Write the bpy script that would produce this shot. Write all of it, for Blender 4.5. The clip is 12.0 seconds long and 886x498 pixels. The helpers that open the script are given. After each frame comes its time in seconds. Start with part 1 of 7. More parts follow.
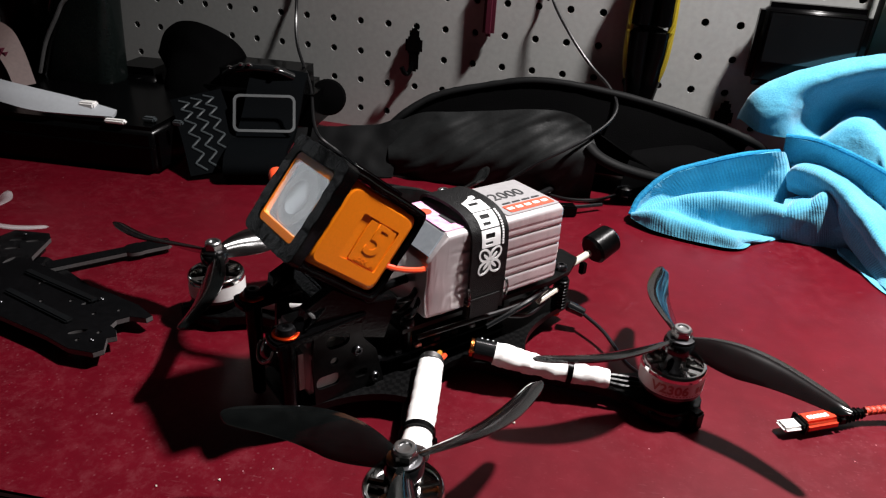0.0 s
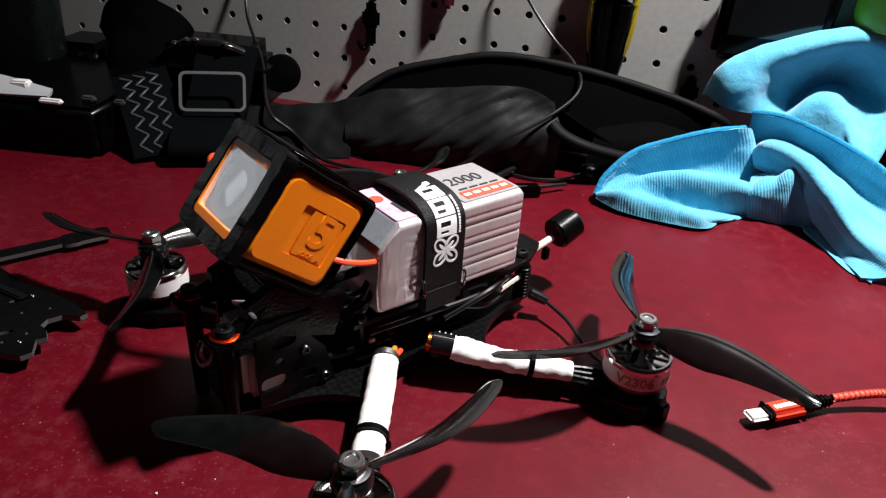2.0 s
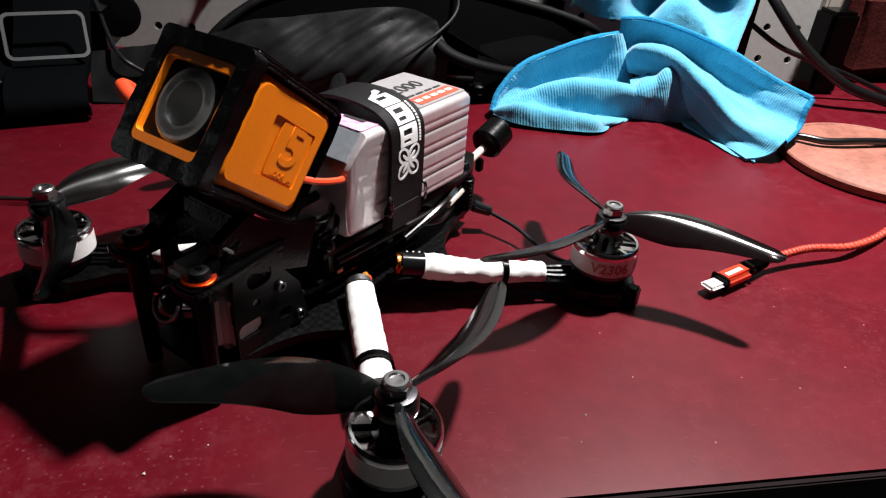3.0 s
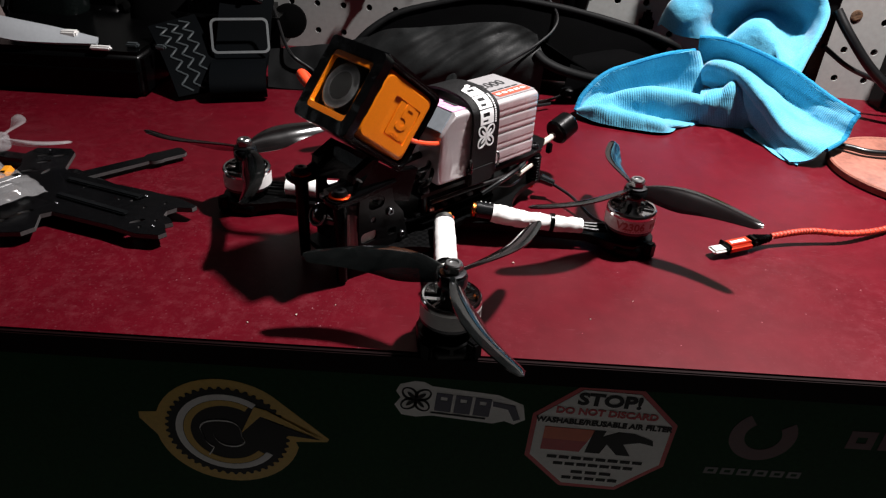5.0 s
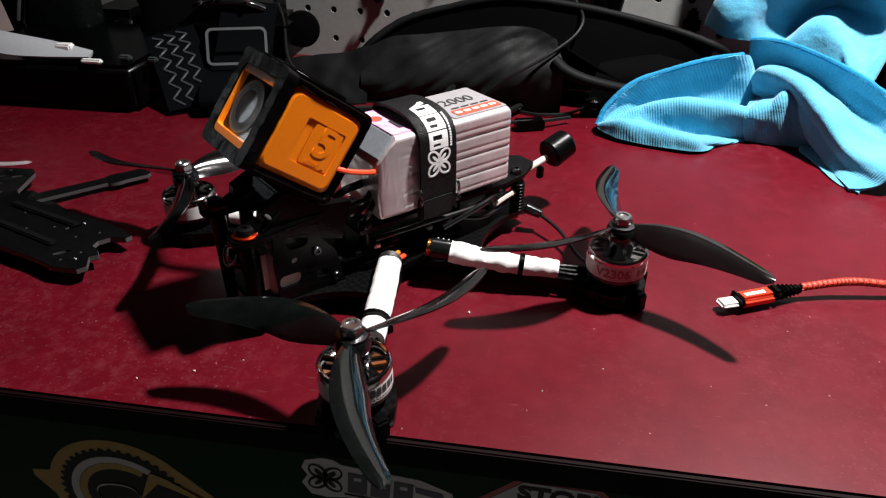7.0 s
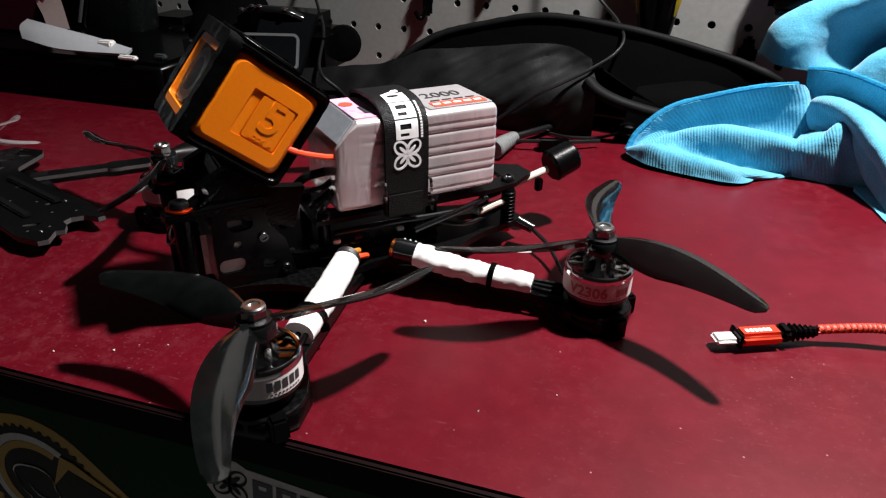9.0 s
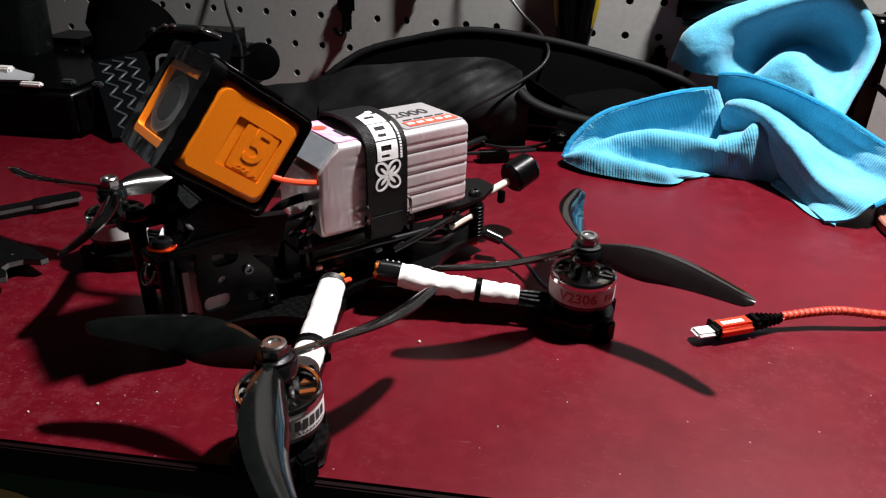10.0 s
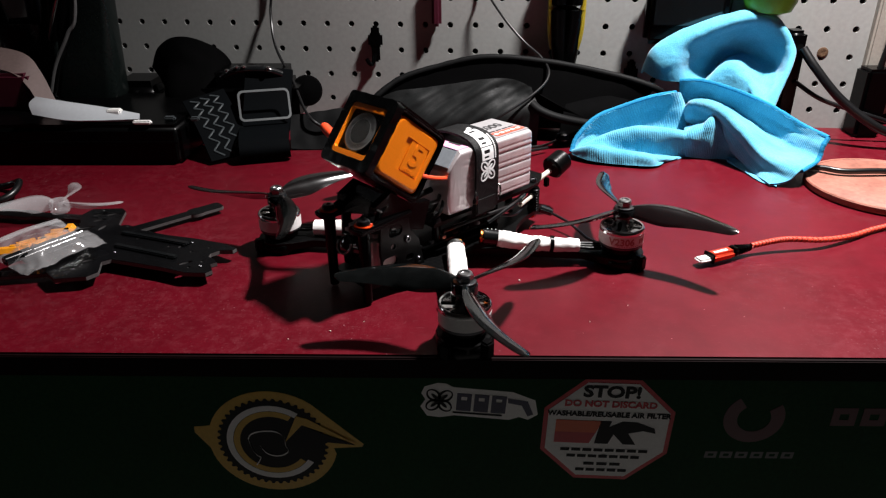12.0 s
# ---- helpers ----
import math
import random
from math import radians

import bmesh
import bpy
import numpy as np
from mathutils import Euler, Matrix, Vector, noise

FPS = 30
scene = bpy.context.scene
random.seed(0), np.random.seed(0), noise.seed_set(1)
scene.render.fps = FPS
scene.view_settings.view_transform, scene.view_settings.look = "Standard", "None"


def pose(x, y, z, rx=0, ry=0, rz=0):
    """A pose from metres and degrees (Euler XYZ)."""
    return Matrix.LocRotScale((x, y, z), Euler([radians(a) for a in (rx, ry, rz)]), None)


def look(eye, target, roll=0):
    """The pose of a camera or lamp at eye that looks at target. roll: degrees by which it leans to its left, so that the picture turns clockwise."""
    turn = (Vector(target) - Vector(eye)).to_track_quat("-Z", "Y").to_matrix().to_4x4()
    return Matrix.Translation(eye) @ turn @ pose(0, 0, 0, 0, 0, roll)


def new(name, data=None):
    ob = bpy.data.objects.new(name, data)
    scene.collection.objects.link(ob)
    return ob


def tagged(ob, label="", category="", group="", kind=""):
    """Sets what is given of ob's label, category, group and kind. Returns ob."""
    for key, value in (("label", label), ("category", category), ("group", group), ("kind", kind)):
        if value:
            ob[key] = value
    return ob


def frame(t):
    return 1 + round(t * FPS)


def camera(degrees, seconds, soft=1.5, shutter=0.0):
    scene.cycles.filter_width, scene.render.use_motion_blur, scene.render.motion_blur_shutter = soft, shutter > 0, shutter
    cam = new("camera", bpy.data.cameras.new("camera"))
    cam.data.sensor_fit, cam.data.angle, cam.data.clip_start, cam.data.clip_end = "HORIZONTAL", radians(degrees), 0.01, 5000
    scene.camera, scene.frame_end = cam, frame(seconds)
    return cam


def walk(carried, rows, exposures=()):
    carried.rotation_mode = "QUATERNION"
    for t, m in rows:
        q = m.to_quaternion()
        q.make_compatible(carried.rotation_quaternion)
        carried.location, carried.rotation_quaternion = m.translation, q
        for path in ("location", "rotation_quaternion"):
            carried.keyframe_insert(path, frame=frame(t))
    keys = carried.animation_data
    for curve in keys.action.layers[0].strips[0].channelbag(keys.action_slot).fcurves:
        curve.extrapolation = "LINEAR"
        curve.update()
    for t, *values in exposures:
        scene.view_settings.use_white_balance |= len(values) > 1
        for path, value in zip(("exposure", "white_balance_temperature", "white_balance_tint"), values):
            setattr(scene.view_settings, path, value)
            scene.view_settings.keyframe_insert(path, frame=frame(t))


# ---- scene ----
cam = camera(64.8, 12.0, soft=1.25)
PATH = [
    (0, (0.034, -0.16, 0.205), (-0.221, 1.605, -0.7), 3.5),
    (0.5, (0.044, -0.104, 0.15), (-0.188, 1.561, -0.933), 3.9),
    (1, (0.047, -0.096, 0.148), (-0.183, 1.569, -0.936), 3.2),
    (1.5, (0.038, -0.113, 0.172), (-0.137, 1.584, -0.872), 4.1),
    (2, (0.038, -0.14, 0.203), (-0.124, 1.604, -0.763), 4.0),
    (2.5, (0.021, -0.151, 0.184), (0.059, 1.552, -0.865), 4.7),
    (3, (-0.018, -0.133, 0.174), (0.319, 1.544, -0.863), 4.4),
    (3.2, (-0.045, -0.116, 0.164), (0.356, 1.527, -0.903), 2.7),
    (4.8, (-0.029, -0.25, 0.2), (0.089, 1.457, -0.836), 2.7),
    (5, (-0.004, -0.247, 0.208), (-0.006, 1.459, -0.836), 3.5),
    (5.5, (0.05, -0.212, 0.206), (-0.094, 1.503, -0.813), 2.3),
    (6, (0.077, -0.182, 0.2), (-0.163, 1.499, -0.857), -0.8),
    (6.5, (0.064, -0.176, 0.198), (-0.183, 1.52, -0.834), -0.0),
    (7, (0.065, -0.181, 0.197), (-0.206, 1.504, -0.846), 0.1),
    (7.2, (0.074, -0.179, 0.198), (-0.215, 1.502, -0.847), -0.2),
    (8.8, (0.113, -0.154, 0.165), (-0.405, 1.546, -0.753), 1.1),
    (9, (0.114, -0.153, 0.164), (-0.403, 1.544, -0.759), 1.2),
    (9.5, (0.115, -0.151, 0.161), (-0.395, 1.554, -0.751), 1.0),
    (10, (0.073, -0.161, 0.167), (-0.139, 1.616, -0.726), 1.7),
    (10.5, (0.016, -0.18, 0.164), (-0.041, 1.561, -0.819), 0.2),
    (11, (-0.022, -0.198, 0.177), (-0.015, 1.544, -0.806), 0.7),
    (11.5, (-0.014, -0.23, 0.198), (-0.018, 1.545, -0.724), -0.0),
    (12, (-0.001, -0.302, 0.21), (-0.054, 1.494, -0.669), -0.6),
]
walk(cam, [(t, look(eye, target, roll)) for t, eye, target, roll in PATH], [(0, 0.0), (9.5, 0.0), (11, 0.12), (12, 0.2)])


# ---------------- light ----------------
world = bpy.data.worlds.new("world")
scene.world = world
world.use_nodes = True
world.node_tree.nodes["Background"].inputs[0].default_value = (0.55, 0.6, 0.7, 1)
world.node_tree.nodes["Background"].inputs[1].default_value = 0.0060


def area_lamp(name, eye, target, size, watts, colour, spread):
    data = bpy.data.lights.new(name, "AREA")
    data.shape, data.size, data.energy, data.color = "DISK", size, watts, colour
    data.spread = radians(spread)
    ob = new(name, data)
    ob.matrix_world = look(eye, target)
    return ob


# the shaded work lamp high over the back of the bench
area_lamp("work_lamp", (0.352, 0.256, 0.82), (0.30, 0.14, 0.0), 0.062, 11.9, (1.0, 0.955, 0.945), 118)

# ---------------- materials ----------------


def surface(name, base, rough=0.5, metal=0.0, var=0.12, grain=400.0, blotch=25.0, bump=0.1, coat=0.0, spec=0.5, alpha=1.0, glass=0.0, second=None, sheen=0.0):
    """A plain surface with blotches, grain, uneven gloss and fine relief."""
    m = bpy.data.materials.new(name)
    m.use_nodes = True
    nt = m.node_tree
    b = nt.nodes["Principled BSDF"]
    tc = nt.nodes.new("ShaderNodeTexCoord")
    n1, n2 = nt.nodes.new("ShaderNodeTexNoise"), nt.nodes.new("ShaderNodeTexNoise")
    n1.inputs["Scale"].default_value, n1.inputs["Detail"].default_value = blotch, 4
    n2.inputs["Scale"].default_value, n2.inputs["Detail"].default_value = grain, 3
    for n in (n1, n2):
        nt.links.new(tc.outputs["Object"], n.inputs["Vector"])
    add = nt.nodes.new("ShaderNodeMath")
    add.operation = "ADD"
    nt.links.new(n1.outputs["Fac"], add.inputs[0])
    nt.links.new(n2.outputs["Fac"], add.inputs[1])
    ramp = nt.nodes.new("ShaderNodeMapRange")
    ramp.inputs["From Min"].default_value, ramp.inputs["From Max"].default_value = 0.7, 1.3
    nt.links.new(add.outputs[0], ramp.inputs["Value"])
    mix = nt.nodes.new("ShaderNodeMix")
    mix.data_type = "RGBA"
    low = [c * (1 - var) for c in base]
    high = list(second) if second else [min(1.0, c * (1 + var)) for c in base]
    mix.inputs["A"].default_value, mix.inputs["B"].default_value = (*low, 1), (*high, 1)
    nt.links.new(ramp.outputs["Result"], mix.inputs["Factor"])
    nt.links.new(mix.outputs["Result"], b.inputs["Base Color"])
    r = nt.nodes.new("ShaderNodeMapRange")
    r.inputs["To Min"].default_value, r.inputs["To Max"].default_value = max(0.02, rough * 0.8), min(1.0, rough * 1.2)
    nt.links.new(n1.outputs["Fac"], r.inputs["Value"])
    nt.links.new(r.outputs["Result"], b.inputs["Roughness"])
    if bump:
        bp = nt.nodes.new("ShaderNodeBump")
        bp.inputs["Strength"].default_value, bp.inputs["Distance"].default_value = bump, 0.0004
        nt.links.new(n2.outputs["Fac"], bp.inputs["Height"])
        nt.links.new(bp.outputs["Normal"], b.inputs["Normal"])
    b.inputs["Metallic"].default_value = metal
    b.inputs["Specular IOR Level"].default_value = spec
    b.inputs["Coat Weight"].default_value = coat
    b.inputs["Coat Roughness"].default_value = 0.12
    b.inputs["Sheen Weight"].default_value = sheen
    b.inputs["Transmission Weight"].default_value = glass
    b.inputs["Alpha"].default_value = alpha
    return m


def bench_paint():
    """Red gloss paint with dust, pale scuffs and tiny scratches."""
    m = surface("red_bench_paint", (0.074, 0.0019, 0.0060), 0.36, var=0.10, grain=60, blotch=9, bump=0.0, second=(0.089, 0.0019, 0.0070), spec=0.20)
    nt = m.node_tree
    b = nt.nodes["Principled BSDF"]
    tc = [n for n in nt.nodes if n.type == "TEX_COORD"][0]
    dust = nt.nodes.new("ShaderNodeTexVoronoi")
    dust.inputs["Scale"].default_value = 150
    nt.links.new(tc.outputs["Object"], dust.inputs["Vector"])
    near = nt.nodes.new("ShaderNodeMath")
    near.operation, near.inputs[1].default_value = "LESS_THAN", 0.055
    nt.links.new(dust.outputs["Distance"], near.inputs[0])
    some = nt.nodes.new("ShaderNodeSeparateColor")
    nt.links.new(dust.outputs["Color"], some.inputs[0])
    few = nt.nodes.new("ShaderNodeMath")
    few.operation, few.inputs[1].default_value = "GREATER_THAN", 0.8
    nt.links.new(some.outputs[0], few.inputs[0])
    both = nt.nodes.new("ShaderNodeMath")
    both.operation = "MULTIPLY"
    nt.links.new(near.outputs[0], both.inputs[0])
    nt.links.new(few.outputs[0], both.inputs[1])
    haze = nt.nodes.new("ShaderNodeTexNoise")
    haze.inputs["Scale"].default_value, haze.inputs["Detail"].default_value, haze.inputs["Roughness"].default_value = 120, 10, 0.8
    nt.links.new(tc.outputs["Object"], haze.inputs["Vector"])
    hz = nt.nodes.new("ShaderNodeMapRange")
    hz.inputs["From Min"].default_value, hz.inputs["From Max"].default_value, hz.inputs["To Max"].default_value = 0.48, 0.72, 0.075
    nt.links.new(haze.outputs["Fac"], hz.inputs["Value"])
    smudge = nt.nodes.new("ShaderNodeTexNoise")
    smudge.inputs["Scale"].default_value, smudge.inputs["Detail"].default_value, smudge.inputs["Distortion"].default_value = 7.0, 3, 0.8
    nt.links.new(tc.outputs["Object"], smudge.inputs["Vector"])
    sm = nt.nodes.new("ShaderNodeMapRange")
    sm.inputs["From Min"].default_value, sm.inputs["From Max"].default_value, sm.inputs["To Min"].default_value = 0.42, 0.68, 0.16
    nt.links.new(smudge.outputs["Fac"], sm.inputs["Value"])
    spread = nt.nodes.new("ShaderNodeMath")
    spread.operation = "MULTIPLY"
    nt.links.new(hz.outputs["Result"], spread.inputs[0])
    nt.links.new(sm.outputs["Result"], spread.inputs[1])
    dd = nt.nodes.new("ShaderNodeMath")
    dd.operation, dd.inputs[1].default_value = "MULTIPLY", 0.42
    nt.links.new(both.outputs[0], dd.inputs[0])
    mx = nt.nodes.new("ShaderNodeMath")
    mx.operation = "MAXIMUM"
    nt.links.new(dd.outputs[0], mx.inputs[0])
    nt.links.new(spread.outputs[0], mx.inputs[1])
    # finer specks, gathered where the haze lies
    fine = nt.nodes.new("ShaderNodeTexVoronoi")
    fine.inputs["Scale"].default_value = 330
    nt.links.new(tc.outputs["Object"], fine.inputs["Vector"])
    speck = nt.nodes.new("ShaderNodeMapRange")
    speck.inputs["From Min"].default_value, speck.inputs["From Max"].default_value, speck.inputs["To Min"].default_value, speck.inputs["To Max"].default_value = 0.04, 0.22, 0.13, 0.0
    nt.links.new(fine.outputs["Distance"], speck.inputs["Value"])
    where = nt.nodes.new("ShaderNodeMath")
    where.operation = "MULTIPLY"
    nt.links.new(speck.outputs["Result"], where.inputs[0])
    nt.links.new(sm.outputs["Result"], where.inputs[1])
    every = nt.nodes.new("ShaderNodeMath")
    every.operation = "MAXIMUM"
    nt.links.new(mx.outputs[0], every.inputs[0])
    nt.links.new(where.outputs[0], every.inputs[1])
    # short pale hairline scratches in two directions
    last = every
    for turn, seed in ((35, 0.0), (-20, 3.7)):
        mp = nt.nodes.new("ShaderNodeMapping")
        mp.inputs["Rotation"].default_value, mp.inputs["Location"].default_value = (0, 0, radians(turn)), (seed, seed, 0)
        mp.inputs["Scale"].default_value = (1.6, 12.0, 1.0)
        nt.links.new(tc.outputs["Object"], mp.inputs["Vector"])
        hair = nt.nodes.new("ShaderNodeTexNoise")
        hair.inputs["Scale"].default_value, hair.inputs["Detail"].default_value = 70, 2
        nt.links.new(mp.outputs["Vector"], hair.inputs["Vector"])
        cut = nt.nodes.new("ShaderNodeMapRange")
        cut.inputs["From Min"].default_value, cut.inputs["From Max"].default_value, cut.inputs["To Max"].default_value = 0.675, 0.80, 0.07
        nt.links.new(hair.outputs["Fac"], cut.inputs["Value"])
        top = nt.nodes.new("ShaderNodeMath")
        top.operation = "MAXIMUM"
        nt.links.new(last.outputs[0], top.inputs[0])
        nt.links.new(cut.outputs["Result"], top.inputs[1])
        last = top
    mix = nt.nodes.new("ShaderNodeMix")
    mix.data_type = "RGBA"
    old = b.inputs["Base Color"].links[0].from_socket
    nt.links.new(last.outputs[0], mix.inputs["Factor"])
    nt.links.new(old, mix.inputs["A"])
    mix.inputs["B"].default_value = (0.5, 0.24, 0.27, 1)
    nt.links.new(mix.outputs["Result"], b.inputs["Base Color"])
    return m


def carbon():
    """Black twill carbon fibre under clear resin: the bundles' sheen is put into colour and gloss."""
    m = surface("carbon_fibre", (0.002, 0.002, 0.002), 0.38, var=0.3, grain=300, bump=0.05, coat=0.0, spec=0.17)
    nt = m.node_tree
    b = nt.nodes["Principled BSDF"]
    tc = [n for n in nt.nodes if n.type == "TEX_COORD"][0]
    mp = nt.nodes.new("ShaderNodeMapping")
    mp.inputs["Rotation"].default_value = (radians(12), radians(9), radians(45))
    warp = nt.nodes.new("ShaderNodeTexNoise")
    warp.inputs["Scale"].default_value, warp.inputs["Detail"].default_value = 260, 2
    nt.links.new(tc.outputs["Object"], warp.inputs["Vector"])
    pull = nt.nodes.new("ShaderNodeVectorMath")
    pull.operation, pull.inputs["Scale"].default_value = "SCALE", 0.0022
    nt.links.new(warp.outputs["Color"], pull.inputs[0])
    moved = nt.nodes.new("ShaderNodeVectorMath")
    nt.links.new(tc.outputs["Object"], moved.inputs[0])
    nt.links.new(pull.outputs["Vector"], moved.inputs[1])
    nt.links.new(moved.outputs["Vector"], mp.inputs["Vector"])
    ck = nt.nodes.new("ShaderNodeTexChecker")
    ck.inputs["Scale"].default_value = 430
    ck.inputs["Color1"].default_value, ck.inputs["Color2"].default_value = (0.0013, 0.0013, 0.0014, 1), (0.0022, 0.0022, 0.0023, 1)
    nt.links.new(mp.outputs["Vector"], ck.inputs["Vector"])
    nt.links.new(ck.outputs["Color"], b.inputs["Base Color"])
    r = nt.nodes.new("ShaderNodeMapRange")
    r.inputs["To Min"].default_value, r.inputs["To Max"].default_value = 0.36, 0.30
    nt.links.new(ck.outputs["Fac"], r.inputs["Value"])
    nt.links.new(r.outputs["Result"], b.inputs["Roughness"])
    return m


def cloth_blue():
    """Light blue microfibre, ribbed, fuzzy."""
    m = surface("blue_microfibre", (0.064, 0.330, 0.500), 0.95, var=0.16, grain=900, blotch=40, bump=0.5, spec=0.08, sheen=0.3, second=(0.115, 0.425, 0.590))
    nt = m.node_tree
    b = nt.nodes["Principled BSDF"]
    tc = [n for n in nt.nodes if n.type == "TEX_COORD"][0]
    w = nt.nodes.new("ShaderNodeTexWave")
    w.inputs["Distortion"].default_value, w.inputs["Detail"].default_value = 0.6, 1
    nt.links.new(tc.outputs["UV"], w.inputs["Vector"])
    w.inputs["Scale"].default_value = 165
    bp = nt.nodes.new("ShaderNodeBump")
    bp.inputs["Strength"].default_value, bp.inputs["Distance"].default_value = 0.36, 0.0008
    old = b.inputs["Normal"].links[0].from_socket
    nt.links.new(w.outputs["Fac"], bp.inputs["Height"])
    soft = nt.nodes.new("ShaderNodeTexNoise")
    soft.inputs["Scale"].default_value, soft.inputs["Detail"].default_value, soft.inputs["Distortion"].default_value = 55, 2, 0.6
    nt.links.new(tc.outputs["Object"], soft.inputs["Vector"])
    rumple = nt.nodes.new("ShaderNodeBump")
    rumple.inputs["Strength"].default_value, rumple.inputs["Distance"].default_value = 0.35, 0.004
    nt.links.new(soft.outputs["Fac"], rumple.inputs["Height"])
    nt.links.new(old, rumple.inputs["Normal"])
    nt.links.new(rumple.outputs["Normal"], bp.inputs["Normal"])
    nt.links.new(bp.outputs["Normal"], b.inputs["Normal"])
    return m


RED = bench_paint()
GREEN = surface("dark_green_cabinet_paint", (0.0100, 0.050, 0.018), 0.5, var=0.2, blotch=12, spec=0.06)
BOARD = surface("painted_hardboard", (0.350, 0.356, 0.345), 0.6, var=0.09, grain=220, blotch=7, bump=0.12)
HOLESHADE = surface("painted_hole_shade", (0.012, 0.011, 0.01), 0.9)
CARBON = carbon()
RUBBER = surface("black_rubber", (0.0011, 0.0011, 0.0012), 0.30, var=0.3, bump=0.3, spec=0.09)
TPU = surface("black_printed_plastic", (0.0011, 0.0011, 0.0012), 0.17, var=0.35, grain=850, blotch=120, bump=0.5, spec=0.12)


def worn_print():
    """Black printed plastic, scraped grey in patches."""
    m = surface("scraped_printed_plastic", (0.0018, 0.0018, 0.0019), 0.24, var=0.3, grain=900, blotch=120, bump=0.35, spec=0.15)
    nt = m.node_tree
    b = nt.nodes["Principled BSDF"]
    tc = [n for n in nt.nodes if n.type == "TEX_COORD"][0]
    n = nt.nodes.new("ShaderNodeTexNoise")
    n.inputs["Scale"].default_value, n.inputs["Detail"].default_value, n.inputs["Roughness"].default_value = 210, 6, 0.65
    nt.links.new(tc.outputs["Object"], n.inputs["Vector"])
    r = nt.nodes.new("ShaderNodeMapRange")
    r.inputs["From Min"].default_value, r.inputs["From Max"].default_value = 0.66, 0.80
    nt.links.new(n.outputs["Fac"], r.inputs["Value"])
    mix = nt.nodes.new("ShaderNodeMix")
    mix.data_type = "RGBA"
    old = b.inputs["Base Color"].links[0].from_socket
    nt.links.new(r.outputs["Result"], mix.inputs["Factor"])
    nt.links.new(old, mix.inputs["A"])
    mix.inputs["B"].default_value = (0.10, 0.10, 0.102, 1)
    nt.links.new(mix.outputs["Result"], b.inputs["Base Color"])
    return m


def battery_wrap():
    """Silver cells under thin clear film: long soft creases and a hard shine."""
    m = surface("silver_battery_wrap", (0.57, 0.52, 0.53), 0.30, 0.35, var=0.10, grain=110, blotch=45, bump=0.25, coat=1.0)
    nt = m.node_tree
    b = nt.nodes["Principled BSDF"]
    b.inputs["Coat Roughness"].default_value = 0.06
    tc = [n for n in nt.nodes if n.type == "TEX_COORD"][0]
    last = None
    for size, scale, strength, depth in ((70, (0.35, 1.0, 1.4), 0.55, 0.0016), (230, (1.0, 0.7, 0.25), 0.35, 0.0006)):
        mp = nt.nodes.new("ShaderNodeMapping")
        mp.inputs["Scale"].default_value = scale
        nt.links.new(tc.outputs["Object"], mp.inputs["Vector"])
        n = nt.nodes.new("ShaderNodeTexNoise")
        n.noise_type = "RIDGED_MULTIFRACTAL"
        n.inputs["Scale"].default_value, n.inputs["Detail"].default_value, n.inputs["Distortion"].default_value = size, 2, 0.7
        nt.links.new(mp.outputs["Vector"], n.inputs["Vector"])
        bp = nt.nodes.new("ShaderNodeBump")
        bp.inputs["Strength"].default_value, bp.inputs["Distance"].default_value = strength, depth
        nt.links.new(n.outputs["Fac"], bp.inputs["Height"])
        if last:
            nt.links.new(last.outputs["Normal"], bp.inputs["Normal"])
        last = bp
    nt.links.new(last.outputs["Normal"], b.inputs["Coat Normal"])
    soft = nt.nodes.new("ShaderNodeBump")
    soft.inputs["Strength"].default_value, soft.inputs["Distance"].default_value = 0.25, 0.0008
    nt.links.new(n.outputs["Fac"], soft.inputs["Height"])
    nt.links.new(soft.outputs["Normal"], b.inputs["Normal"])
    return m


def webbing():
    """Black woven webbing with a fine diagonal weave."""
    m = surface("woven_black_webbing", (0.0022, 0.0022, 0.0025), 0.5, var=0.4, grain=1300, bump=0.6, spec=0.22)
    nt = m.node_tree
    b = nt.nodes["Principled BSDF"]
    tc = [n for n in nt.nodes if n.type == "TEX_COORD"][0]
    mp = nt.nodes.new("ShaderNodeMapping")
    mp.inputs["Rotation"].default_value = (radians(35), radians(45), 0)
    nt.links.new(tc.outputs["Object"], mp.inputs["Vector"])
    v = nt.nodes.new("ShaderNodeTexVoronoi")
    v.inputs["Scale"].default_value, v.inputs["Randomness"].default_value = 1500, 0.45
    nt.links.new(mp.outputs["Vector"], v.inputs["Vector"])
    bp = nt.nodes.new("ShaderNodeBump")
    bp.inputs["Strength"].default_value, bp.inputs["Distance"].default_value = 0.9, 0.0003
    nt.links.new(v.outputs["Distance"], bp.inputs["Height"])
    nt.links.new(b.inputs["Normal"].links[0].from_socket, bp.inputs["Normal"])
    nt.links.new(bp.outputs["Normal"], b.inputs["Normal"])
    return m


WORN = worn_print()
BLACK = surface("black_plastic", (0.0010, 0.0010, 0.0011), 0.22, var=0.3, bump=0.12, spec=0.10)
GLOSSBLACK = surface("glossy_smoke_plastic", (0.005, 0.0055, 0.006), 0.14, var=0.2, bump=0.02, coat=0.4)
BLADE = surface("smoke_grey_blade_plastic", (0.0034, 0.0040, 0.0040), 0.11, var=0.3, grain=220, blotch=90, bump=0.07, coat=0.9, spec=0.45, alpha=0.86)
ORANGE = surface("orange_plastic", (0.95, 0.235, 0.004), 0.36, var=0.05, grain=900, bump=0.06)
GLASS = surface("clear_glass", (0.9, 0.92, 0.93), 0.02, var=0.0, bump=0, glass=1.0)
# lens greys below are raised to paint in reflections on the glass
LENSGREY = surface("dark_grey_lens_plastic", (0.045, 0.043, 0.041), 0.35, var=0.2)
